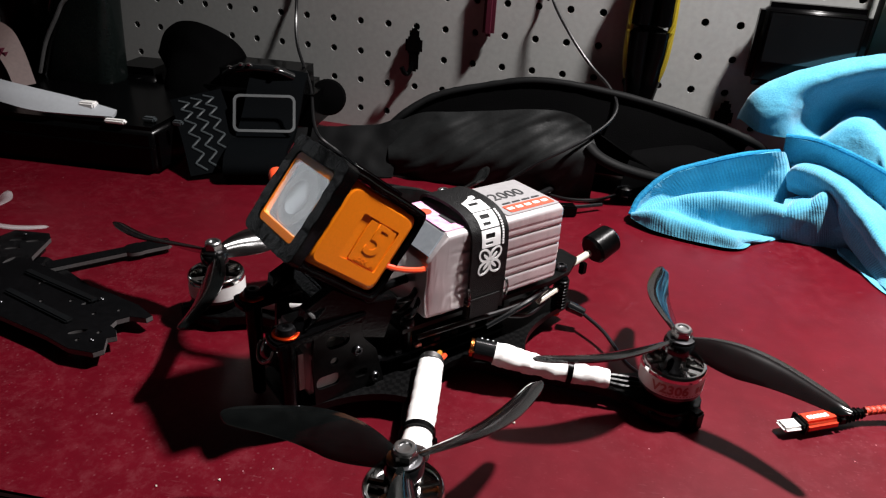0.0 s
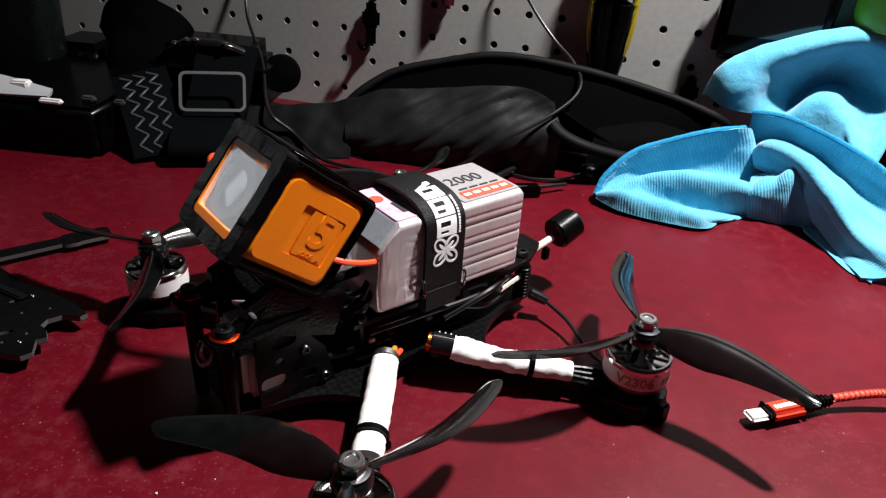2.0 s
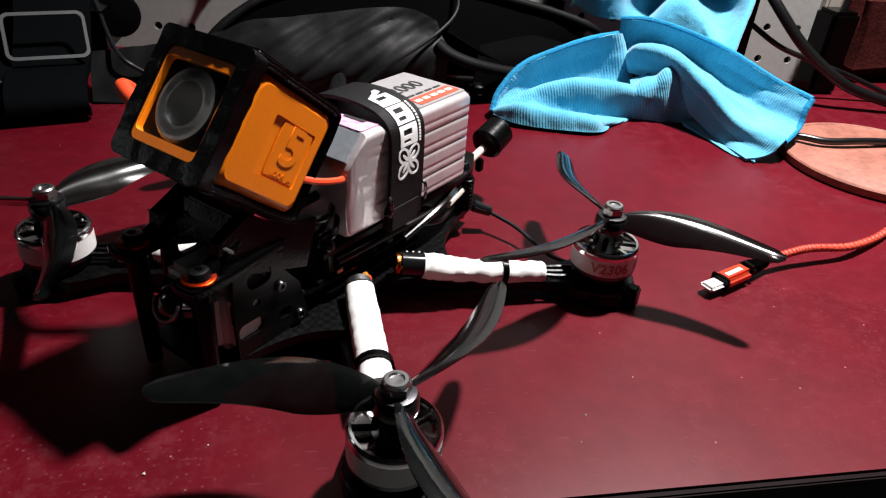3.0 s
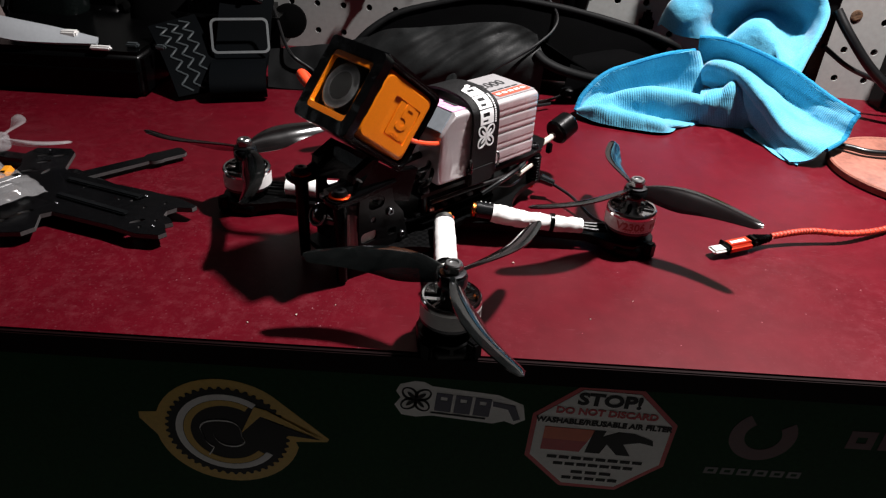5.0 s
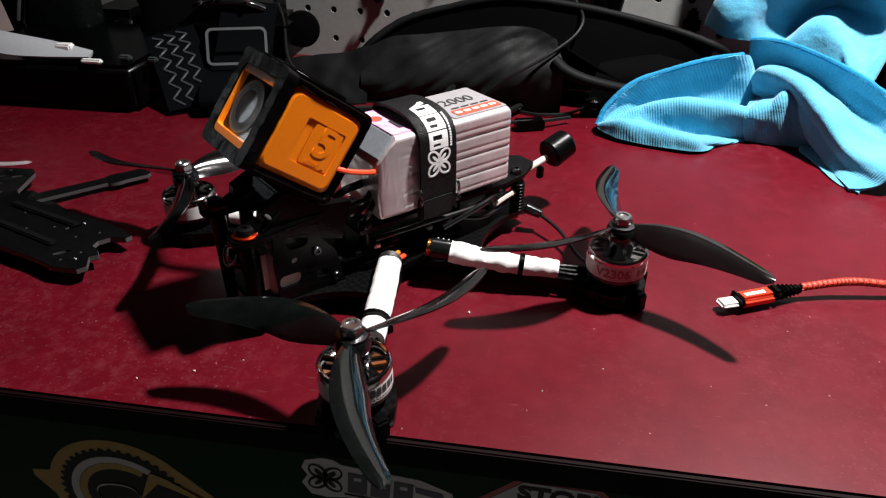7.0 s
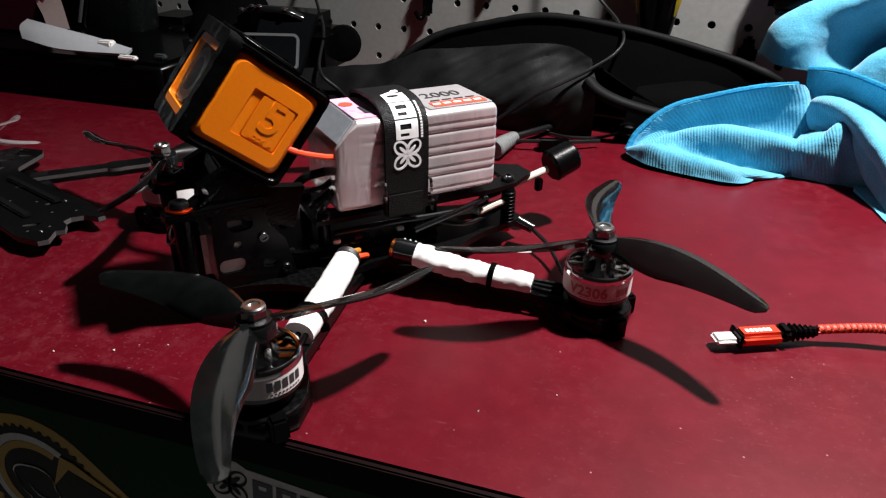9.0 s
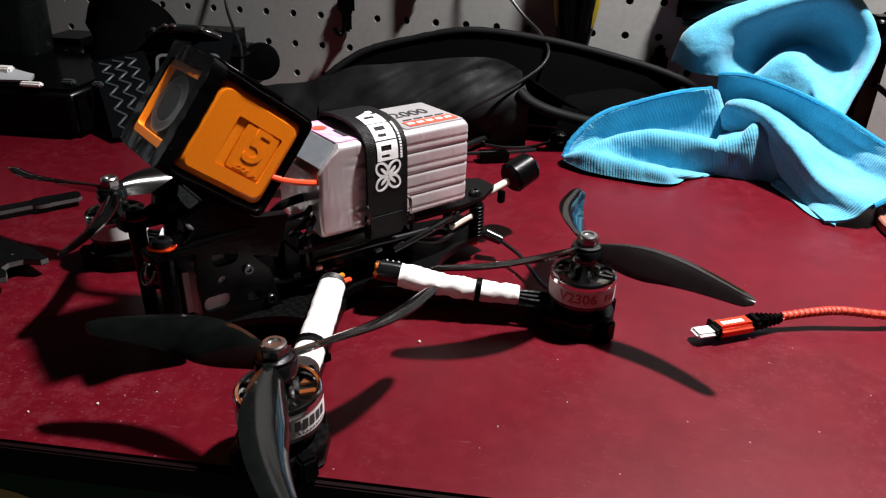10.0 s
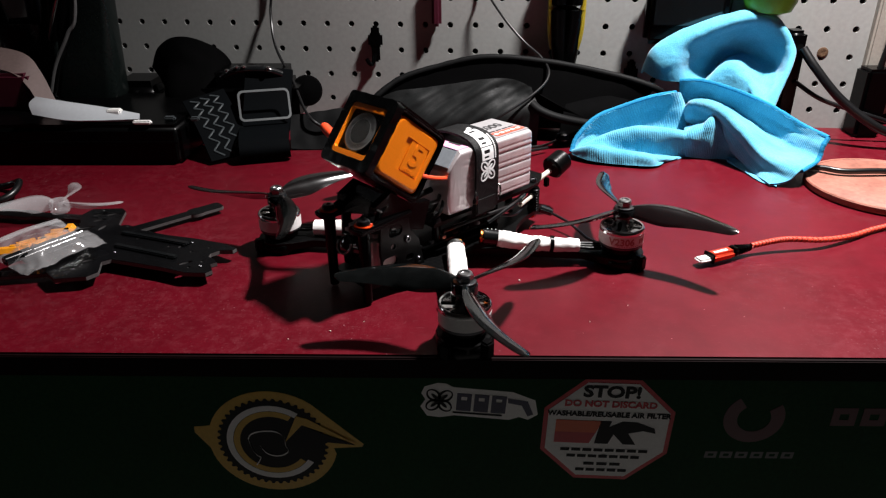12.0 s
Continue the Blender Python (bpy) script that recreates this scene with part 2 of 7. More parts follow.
GLASSRIM = surface("grey_lens_rim", (0.09, 0.087, 0.084), 0.3, var=0.1)
LENSGLASS = surface("reflection_grey_lens_glass", (0.022, 0.021, 0.020), 0.03, var=0.1, bump=0, coat=1.0)
CHROME = surface("polished_metal", (0.70, 0.69, 0.68), 0.13, 1.0, var=0.06, bump=0.02)
STEEL = surface("brushed_steel", (0.42, 0.42, 0.42), 0.3, 1.0, var=0.12, bump=0.06)
NUTSTEEL = surface("worn_nut_steel", (0.22, 0.215, 0.21), 0.25, 1.0, var=0.25, bump=0.08)
DARKSTEEL = surface("dark_screw_steel", (0.08, 0.08, 0.085), 0.3, 1.0, var=0.15, bump=0.05)
COPPER = surface("copper_winding", (0.45, 0.14, 0.035), 0.25, 1.0, var=0.2, grain=1500, bump=0.5)
ANODE = surface("orange_anodised_metal", (0.5, 0.035, 0.006), 0.35, 1.0, var=0.08)
WHITE = surface("white_heat_shrink", (0.82, 0.81, 0.79), 0.5, var=0.06, grain=350, blotch=90, bump=0.4)
BAND = surface("white_motor_print", (0.7, 0.69, 0.68), 0.38, var=0.06)
PRINTRED = surface("faded_red_print", (0.42, 0.15, 0.14), 0.5)
WRAP = battery_wrap()
PINK = surface("pink_label", (0.85, 0.3, 0.6), 0.3, var=0.15, blotch=60, second=(0.95, 0.55, 0.75))
GREYLABEL = surface("grey_label", (0.29, 0.28, 0.285), 0.3, var=0.1)
REDLABEL = surface("red_label", (0.75, 0.09, 0.05), 0.35, var=0.1)
DARKPRINT = surface("dark_print", (0.03, 0.03, 0.032), 0.5)
STRAPMAT = webbing()
PRINTWHITE = surface("white_print", (0.8, 0.8, 0.8), 0.55, var=0.08)
REDWIRE = surface("red_silicone", (0.8, 0.07, 0.02), 0.4, var=0.08)
YELLOWWIRE = surface("yellow_insulation", (0.5, 0.2, 0.02), 0.4)
BEIGE = surface("ivory_antenna_tube", (0.50, 0.47, 0.40), 0.45)
CLOTH = cloth_blue()
HEMBLUE = surface("blue_stitched_hem", (0.018, 0.19, 0.36), 0.9, var=0.3, grain=700, bump=0.9, spec=0.08)
NYLON = surface("black_nylon", (0.0080, 0.0087, 0.0088), 0.50, var=0.3, grain=700, blotch=30, bump=0.25, spec=0.16)
RIMBLACK = surface("black_bound_edge", (0.0040, 0.0042, 0.0044), 0.6, var=0.3, grain=900, bump=0.3, spec=0.08)
MATTEBLACK = surface("matte_near_black", (0.0010, 0.0010, 0.0011), 0.8, var=0.4, grain=1400, bump=0.6, spec=0.02)
ZIGZAG = surface("dim_grey_rubber_print", (0.034, 0.041, 0.044), 0.4)
WEB = surface("dark_strap_webbing", (0.0010, 0.0014, 0.0018), 0.75, var=0.3, grain=1400, bump=0.5, spec=0.03)
GREYPRINT = surface("grey_silicone_print", (0.15, 0.158, 0.158), 0.5)
CORDRED = surface("red_braided_nylon", (0.62, 0.055, 0.025), 0.55, var=0.35, grain=900, bump=0.8)
PLUGRED = surface("red_anodised_aluminium", (0.8, 0.08, 0.035), 0.3, 0.75, var=0.05)
CABLE = surface("black_cable_jacket", (0.004, 0.004, 0.0044), 0.32, var=0.2, spec=0.5)
YELLOW = surface("yellow_grip", (0.28, 0.21, 0.008), 0.45)
LIME = surface("lime_green_plastic", (0.13, 0.36, 0.02), 0.4)
MAROON = surface("maroon_plastic", (0.06, 0.005, 0.015), 0.45)
BLANKET = surface("maroon_woven_wool", (0.045, 0.010, 0.009), 0.9, var=0.5, grain=420, blotch=60, bump=0.9, spec=0.05)
EDGESHADE = surface("maroon_front_edge_shade", (0.0045, 0.0010, 0.0012), 0.6, var=0.3, bump=0.1, spec=0.06)
SALMON = surface("salmon_silicone", (0.225, 0.080, 0.054), 0.6, var=0.3, grain=300, blotch=60, bump=0.3)
PAPER = surface("translucent_white_plastic", (0.36, 0.38, 0.40), 0.4, var=0.05)
FPVWHITE = surface("white_camera_plastic", (0.78, 0.76, 0.74), 0.45, var=0.06)
HIGHLIGHTGREY = surface("highlight_grey_plastic", (0.10, 0.10, 0.10), 0.4, var=0.4, grain=900)
PINKPAPER = surface("pink_paper", (0.12, 0.082, 0.076), 0.7, var=0.12)
CLEAR = surface("frosted_clear_plastic", (0.8, 0.8, 0.82), 0.07, var=0.04, alpha=0.26, coat=1.0)
FILM = surface("clear_plastic_film", (0.62, 0.61, 0.62), 0.08, var=0.02, alpha=0.15, bump=1.0, grain=120, coat=1.0)
SMOKE = surface("smoked_acrylic", (0.006, 0.0085, 0.008), 0.24, var=0.3, blotch=15, spec=0.25)
WALLPAINT = surface("grey_wall_paint", (0.13, 0.127, 0.124), 0.8, var=0.08, blotch=3)
FLOORMAT = surface("grey_bounce_floor", (0.36, 0.35, 0.335), 0.8, var=0.2, blotch=4)
TRIM = surface("beige_trim_paint", (0.36, 0.33, 0.29), 0.55)
WOOD = surface("brown_knot", (0.13, 0.07, 0.035), 0.8, var=0.5, grain=600, bump=1.0)
STICKWHITE = surface("white_vinyl", (0.85, 0.84, 0.82), 0.4, var=0.05)
STICKRED = surface("red_vinyl", (0.55, 0.02, 0.03), 0.4, var=0.08)
STICKORANGE = surface("orange_red_vinyl", (0.75, 0.12, 0.03), 0.4, var=0.05)
STICKYELLOW = surface("mustard_vinyl", (0.62, 0.38, 0.04), 0.4, var=0.1)
STICKBLACK = surface("black_vinyl", (0.006, 0.006, 0.006), 0.4, spec=0.15)
STICKNAVY = surface("navy_vinyl", (0.02, 0.02, 0.06), 0.4)
STICKDIM = surface("dark_red_vinyl", (0.07, 0.007, 0.012), 0.45)
STICKGREY = surface("grey_vinyl", (0.14, 0.14, 0.14), 0.45)

# ---------------- mesh helpers ----------------


def thing(name, m, label, category, group="", kind=""):
    ob = new(name)
    ob.empty_display_size = 0.01
    ob.matrix_world = m
    return tagged(ob, label, category, group, kind)


def part(name, bm, material, parent=None, label="", smooth=True):
    me = bpy.data.meshes.new(name)
    bm.to_mesh(me)
    bm.free()
    me.materials.append(material)
    if smooth:
        me.shade_smooth()
        me.set_sharp_from_angle(angle=radians(38))
    ob = new(name, me)
    if parent:
        ob.parent = parent
    return tagged(ob, label)


def solo(name, bm, material, label, category, group="", kind="", smooth=True):
    return tagged(part(name, bm, material, None, "", smooth), label, category, group, kind)


def bevelled(bm, geom_edges, width, seg=2):
    bmesh.ops.bevel(bm, geom=geom_edges, offset=width, segments=seg, affect="EDGES", clamp_overlap=True)


def box(bm, c, s, bevel=0.0, m=None, seg=2):
    """A box about c with sides s, its edges rounded."""
    made = bmesh.ops.create_cube(bm, size=1.0)
    vs = made["verts"]
    for v in vs:
        v.co = Vector((v.co.x * s[0], v.co.y * s[1], v.co.z * s[2]))
    es = list({e for v in vs for e in v.link_edges})
    if bevel > 0:
        r = bmesh.ops.bevel(bm, geom=es, offset=min(bevel, min(s) * 0.45), segments=seg, affect="EDGES")
        vs = list({v for f in r["faces"] for v in f.verts} | {v for v in vs if v.is_valid})
    t = Matrix.Translation(c)
    bmesh.ops.transform(bm, matrix=(m @ t) if m is not None else t, verts=vs)
    return bm


def cyl(bm, p, q, r0, r1=None, seg=20, bevel=0.0, caps=True):
    """A rod or cone from p to q."""
    p, q = Vector(p), Vector(q)
    r1 = r0 if r1 is None else r1
    axis = q - p
    turn = axis.to_track_quat("Z", "Y").to_matrix()
    rings = []
    prof = [(r0, 0.0), (r1, 1.0)]
    L = axis.length
    if bevel:
        prof = [(r0 - bevel, 0.0), (r0, bevel / L), (r1, 1 - bevel / L), (r1 - bevel, 1.0)]
    for r, f in prof:
        rings.append([bm.verts.new(p + axis * f + turn @ Vector((math.cos(k * math.tau / seg) * r, math.sin(k * math.tau / seg) * r, 0))) for k in range(seg)])
    skin(bm, rings)
    if caps:
        bm.faces.new(list(reversed(rings[0])))
        bm.faces.new(rings[-1])
    return bm


def skin(bm, rings, closed=True):
    for a, b in zip(rings, rings[1:]):
        n = len(a)
        for k in range(n if closed else n - 1):
            bm.faces.new((a[k], a[(k + 1) % n], b[(k + 1) % n], b[k]))


def lathe(bm, c, prof, seg=32, m=None):
    """A turned body about the upright line through c: prof holds (radius, height)."""
    rings = []
    for r, z in prof:
        ring = []
        for k in range(seg):
            co = Vector((c[0] + math.cos(k * math.tau / seg) * r, c[1] + math.sin(k * math.tau / seg) * r, c[2] + z))
            ring.append(bm.verts.new(m @ co if m is not None else co))
        rings.append(ring)
    skin(bm, rings)
    if prof[0][0] > 1e-5:
        bm.faces.new(list(reversed(rings[0])))
    if prof[-1][0] > 1e-5:
        bm.faces.new(rings[-1])
    return bm


def smooth_line(pts, steps=8):
    """A Catmull-Rom line through a few points."""
    pts = [Vector(p) for p in pts]
    ext = [pts[0] * 2 - pts[1]] + pts + [pts[-1] * 2 - pts[-2]]
    out = []
    for i in range(1, len(ext) - 2):
        a, b, c, d = ext[i - 1 : i + 3]
        for k in range(steps):
            t = k / steps
            out.append(0.5 * ((2 * b) + (c - a) * t + (2 * a - 5 * b + 4 * c - d) * t * t + (3 * b - a - 3 * c + d) * t ** 3))
    return out + [pts[-1]]


def tube(bm, pts, r, seg=10, steps=8, flat=1.0, lump=0.0):
    """A cable along a smooth line; flat squeezes it, lump makes it uneven."""
    line = smooth_line(pts, steps) if steps else [Vector(p) for p in pts]
    rings, up = [], Vector((0, 0, 1))
    for i, p in enumerate(line):
        d = (line[min(i + 1, len(line) - 1)] - line[max(i - 1, 0)]).normalized()
        side = d.cross(up)
        side = side.normalized() if side.length > 1e-4 else Vector((1, 0, 0))
        top = side.cross(d)
        k2 = 1 + lump * (noise.noise(p * 220) + 0.6 * noise.noise(p * 520))
        rings.append([bm.verts.new(p + (side * math.cos(a) + top * math.sin(a) * flat) * r * k2) for a in (k * math.tau / seg for k in range(seg))])
    skin(bm, rings)
    bm.faces.new(list(reversed(rings[0])))
    bm.faces.new(rings[-1])
    return bm


def ribbon(bm, pts, width, thick, across, steps=8):
    """A flat strap along a smooth line; across is its broad direction."""
    line = smooth_line(pts, steps) if steps else [Vector(p) for p in pts]
    across = Vector(across).normalized()
    rings = []
    for i, p in enumerate(line):
        d = (line[min(i + 1, len(line) - 1)] - line[max(i - 1, 0)]).normalized()
        a = (across - d * across.dot(d)).normalized()
        n = d.cross(a)
        rings.append([bm.verts.new(p + a * (sx * width / 2) + n * (sz * thick / 2)) for sx, sz in ((-1, -1), (1, -1), (1, 1), (-1, 1))])
    skin(bm, rings)
    bm.faces.new(list(reversed(rings[0])))
    bm.faces.new(rings[-1])
    return bm


def plate(bm, outline, z0, z1, holes=(), bevel=0.0, m=None):
    """A flat sheet cut to an outline, with holes through it."""
    loops = [outline, *holes]
    low, high = [], []
    for loop in loops:
        low.append([bm.verts.new((x, y, z0)) for x, y in loop])
        high.append([bm.verts.new((x, y, z1)) for x, y in loop])
    faces = []
    for rows, up in ((low, False), (high, True)):
        if len(loops) == 1:
            f = bm.faces.new(rows[0] if up else list(reversed(rows[0])))
            faces.append(f)
        else:
            es = []
            for row in rows:
                for k in range(len(row)):
                    es.append(bm.edges.get((row[k], row[(k + 1) % len(row)])) or bm.edges.new((row[k], row[(k + 1) % len(row)])))
            bmesh.ops.triangle_fill(bm, use_beauty=True, use_dissolve=False, edges=es, normal=(0, 0, 1 if up else -1))
    for a, b in zip(low, high):
        n = len(a)
        for k in range(n):
            bm.faces.new((a[k], a[(k + 1) % n], b[(k + 1) % n], b[k]))
    vs = [v for row in low + high for v in row]
    bmesh.ops.recalc_face_normals(bm, faces=list({f for v in vs for f in v.link_faces}))
    if m is not None:
        bmesh.ops.transform(bm, matrix=m, verts=vs)
    return bm


def circle(cx, cy, r, n=20, r2=None, start=0.0):
    return [(cx + math.cos(start + k * math.tau / n) * r, cy + math.sin(start + k * math.tau / n) * (r2 or r)) for k in range(n)]


def arc(cx, cy, r, a0, a1, n=10):
    return [(cx + math.cos(radians(a0 + (a1 - a0) * k / n)) * r, cy + math.sin(radians(a0 + (a1 - a0) * k / n)) * r) for k in range(n + 1)]


def bend(p, c, q, n=8):
    """Points on a quadratic curve from p to q, drawn towards c."""
    out = []
    for k in range(n + 1):
        t = k / n
        out.append(tuple((1 - t) ** 2 * a + 2 * t * (1 - t) * b + t * t * d for a, b, d in zip(p, c, q)))
    return out


def rounded(cx, cy, w, h, r, n=5):
    out = []
    for sx, sy, a in ((1, 1, 0), (-1, 1, 90), (-1, -1, 180), (1, -1, 270)):
        out += arc(cx + sx * (w / 2 - r), cy + sy * (h / 2 - r), r, a, a + 90, n)
    return out


def sheet(bm, grid, nu, nv, thick, crease=0.0, seed=0.0, scale=18.0, fine=0.0, fold=0.0, fu=1.5, fv=6.0, shear=0.0, ribs=1.0):
    """A cloth through a small grid of control points, smoothed both ways, with folds."""
    uv = bm.loops.layers.uv.verify()
    rows = [smooth_line(row, nu) for row in grid]
    cols = [smooth_line([r[k] for r in rows], nv) for k in range(len(rows[0]))]
    H, W = len(cols[0]), len(cols)
    pts = [[cols[k][j] for k in range(W)] for j in range(H)]
    nor = [[None] * W for _ in range(H)]
    for j in range(H):
        for k in range(W):
            du = pts[j][min(k + 1, W - 1)] - pts[j][max(k - 1, 0)]
            dv = pts[min(j + 1, H - 1)][k] - pts[max(j - 1, 0)][k]
            n = du.cross(dv)
            nor[j][k] = n.normalized() if n.length > 1e-9 else Vector((0, 0, 1))
    front, back = [], []
    for j in range(H):
        fr, br = [], []
        for k in range(W):
            p, n = pts[j][k], nor[j][k]
            w = noise.noise(Vector((p.x * scale, p.y * scale, p.z * scale + seed)))
            w += 0.5 * noise.noise(Vector((p.x, p.y, p.z)) * scale * 2.3 + Vector((seed, 0, 0)))
            w2 = noise.noise(Vector((p.x, p.y, p.z)) * 160)
            uu, vv = k / (W - 1), j / (H - 1)
            ridge = noise.noise(Vector((uu * fu, (vv + shear * uu) * fv, seed * 3.1)))
            ridge = (1 - abs(ridge) * 3.2) + 0.45 * noise.noise(Vector((uu * fu * 2.1, (vv + shear * uu) * fv * 2.3, seed)))
            calm = min(1.0, 5 * min(uu, 1 - uu, vv, 1 - vv) + 0.25)
            q = p + n * (crease * w + fine * w2 + fold * ridge * calm)
            fr.append(bm.verts.new(q))
            br.append(bm.verts.new(q - n * thick))
        front.append(fr)
        back.append(br)

    run, rise = [0.0], [0.0]
    for k in range(1, W):
        run.append(run[-1] + ribs * (pts[H // 2][k] - pts[H // 2][k - 1]).length)
    for j in range(1, H):
        rise.append(rise[-1] + (pts[j][W // 2] - pts[j - 1][W // 2]).length)

    def quad(vs, js):
        f = bm.faces.new(vs)
        for l, (j, k) in zip(f.loops, js):
            l[uv].uv = (run[k], rise[j])

    for j in range(H - 1):
        for k in range(W - 1):
            ix = ((j, k), (j, k + 1), (j + 1, k + 1), (j + 1, k))
            quad([front[a][b] for a, b in ix], ix)
            quad([back[a][b] for a, b in reversed(ix)], tuple(reversed(ix)))
    rim = [(0, k) for k in range(W)] + [(j, W - 1) for j in range(1, H)] + [(H - 1, k) for k in range(W - 2, -1, -1)] + [(j, 0) for j in range(H - 2, 0, -1)]
    for a, b in zip(rim, rim[1:] + rim[:1]):
        quad([front[a[0]][a[1]], back[a[0]][a[1]], back[b[0]][b[1]], front[b[0]][b[1]]], (a, a, b, b))
    return bm


def lettering(name, words, size, m, material, parent, depth=0.0003, label="", wide=1.0, bold=0.0):
    """Raised words in the built-in font, as a mesh; m places its middle."""
    cu = bpy.data.curves.new(name, "FONT")
    cu.body, cu.size, cu.extrude, cu.align_x, cu.align_y, cu.resolution_u = words, size, depth, "CENTER", "CENTER", 3
    cu.offset = bold * size
    tmp = bpy.data.objects.new(name, cu)
    scene.collection.objects.link(tmp)
    bpy.context.view_layer.update()
    me = bpy.data.meshes.new_from_object(tmp.evaluated_get(bpy.context.evaluated_depsgraph_get()))
    bpy.data.objects.remove(tmp)
    me.transform(m @ Matrix.Diagonal((wide, 1, 1, 1)))
    me.materials.clear()
    me.materials.append(material)
    ob = new(name, me)
    ob.parent = parent
    return tagged(ob, label)


B = bmesh.new
# ---------------- the bench, the board and the room ----------------
bm = B()
box(bm, (0, 0.3, -0.006), (1.7, 0.6, 0.012), 0.0012)
solo("bench_top", bm, RED, "scuffed dark red painted workbench top", "workbench", kind="structure")
bm = B()
box(bm, (0, 0.303, -0.232), (1.7, 0.6, 0.436), 0.002)
solo("bench_front", bm, GREEN, "dark green tool cabinet below the red top", "cabinet", kind="structure")
# solid black strip in place of the shade below the top
bm = B()
box(bm, (0, 0.306, -0.013), (1.7, 0.6, 0.002), 0.0)
solo("trim", bm, STICKBLACK, "black strip painted as the shade under the bench top", "trim", kind="structure")


# added strip: the front edge's shade is put into its near-black colour
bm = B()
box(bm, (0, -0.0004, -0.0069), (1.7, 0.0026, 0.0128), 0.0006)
solo("trim_edge_shade", bm, EDGESHADE, "near-black maroon strip painted as shade on the bench's front edge", "trim", kind="structure")


def pegboard():
    """Hardboard with a lattice of real round holes, standing slightly askew on the bench."""
    pitch, r, nx, nz, th = 0.0267, 0.0031, 38, 14, 0.0045
    bm = B()
    x0 = -0.147 - 17.5 * pitch
    z0 = 0.0455 - 1.5 * pitch
    for back in (0, 1):
        for i in range(nx):
            for k in range(nz):
                cx, cz = x0 + (i + 0.5) * pitch, z0 + (k + 0.5) * pitch
                lo = -cz if cz - pitch < r else -pitch / 2
                if cz < r:
                    continue
                sq = []
                for a in range(16):
                    ca, sa = math.cos(a * math.tau / 16), math.sin(a * math.tau / 16)
                    f = 1 / max(abs(ca), abs(sa))
                    sq.append((ca * f * pitch / 2, lo if sa * f < -0.99 else sa * f * pitch / 2))
                y = th * back
                outer = [bm.verts.new((cx + a, y, cz + b)) for a, b in sq]
                inner = [bm.verts.new((cx + a, y, cz + b)) for a, b in circle(0, 0, r, 16)]
                for a in range(16):
                    n = (a + 1) % 16
                    bm.faces.new((outer[a], outer[n], inner[n], inner[a]))
                if not back:
                    deep = [bm.verts.new((v.co.x, th, v.co.z)) for v in inner]
                    for a in range(16):
                        n = (a + 1) % 16
                        bm.faces.new((inner[a], inner[n], deep[n], deep[a]))
    bmesh.ops.remove_doubles(bm, verts=bm.verts, dist=0.00005)
    ob = solo("wall_north", bm, BOARD, "off-white perforated pegboard behind the bench", "pegboard", kind="structure", smooth=False)
    ob.matrix_world = PEG
    # near-black panel: paints the shade seen through the holes
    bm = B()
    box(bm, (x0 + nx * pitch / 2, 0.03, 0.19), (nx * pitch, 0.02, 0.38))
    ob = solo("wall_north_backing", bm, HOLESHADE, "near-black panel that stands in for the shade behind the pegboard", "wall", kind="structure")
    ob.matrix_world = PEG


PEG = pose(0, 0.46, 0, 0, 0, -6.56)
pegboard()
# unseen room shell, added for bounce light; its greys set the fill
for nm, c, s in (("wall_south", (0, -2.2, 0.45), (4.4, 0.1, 2.9)), ("wall_east", (2.2, -0.6, 0.45), (0.1, 3.3, 2.9)), ("wall_west", (-2.2, -0.6, 0.45), (0.1, 3.3, 2.9)), ("wall_back", (0, 1.0, 0.45), (4.4, 0.1, 2.9))):
    bm = B()
    box(bm, c, s)
    solo(nm, bm, WALLPAINT, "unseen grey wall, added to enclose the bench and bounce light", "wall", kind="structure")
bm = B()
box(bm, (0, -0.6, -0.95), (4.4, 3.3, 0.1))
solo("floor", bm, FLOORMAT, "unseen floor, added to bounce lamp light onto the cabinet", "floor", kind="structure")
bm = B()
box(bm, (0, -0.6, 1.85), (4.4, 3.3, 0.1))
solo("ceiling", bm, WALLPAINT, "unseen ceiling, added to close the room", "ceiling", kind="structure")

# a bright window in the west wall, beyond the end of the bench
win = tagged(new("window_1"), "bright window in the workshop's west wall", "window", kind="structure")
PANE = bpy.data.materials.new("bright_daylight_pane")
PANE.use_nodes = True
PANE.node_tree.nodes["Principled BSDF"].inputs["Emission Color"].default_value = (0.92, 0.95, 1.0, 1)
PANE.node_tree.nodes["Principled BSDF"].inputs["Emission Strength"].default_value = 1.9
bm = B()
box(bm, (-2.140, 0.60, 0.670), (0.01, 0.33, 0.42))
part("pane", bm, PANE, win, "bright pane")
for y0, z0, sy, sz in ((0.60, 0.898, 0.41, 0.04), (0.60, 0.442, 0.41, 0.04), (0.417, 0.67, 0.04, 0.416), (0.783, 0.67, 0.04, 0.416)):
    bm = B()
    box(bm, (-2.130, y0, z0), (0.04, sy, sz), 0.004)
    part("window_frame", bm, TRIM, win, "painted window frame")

# ---------------- the racing drone ----------------
DRONE = pose(-0.0115, 0.1213, 0, 0, 0, 225.5)
TURN = radians(225.5)
drone = thing("racing_drone", DRONE, "black carbon-fibre racing drone standing on the red bench", "drone")


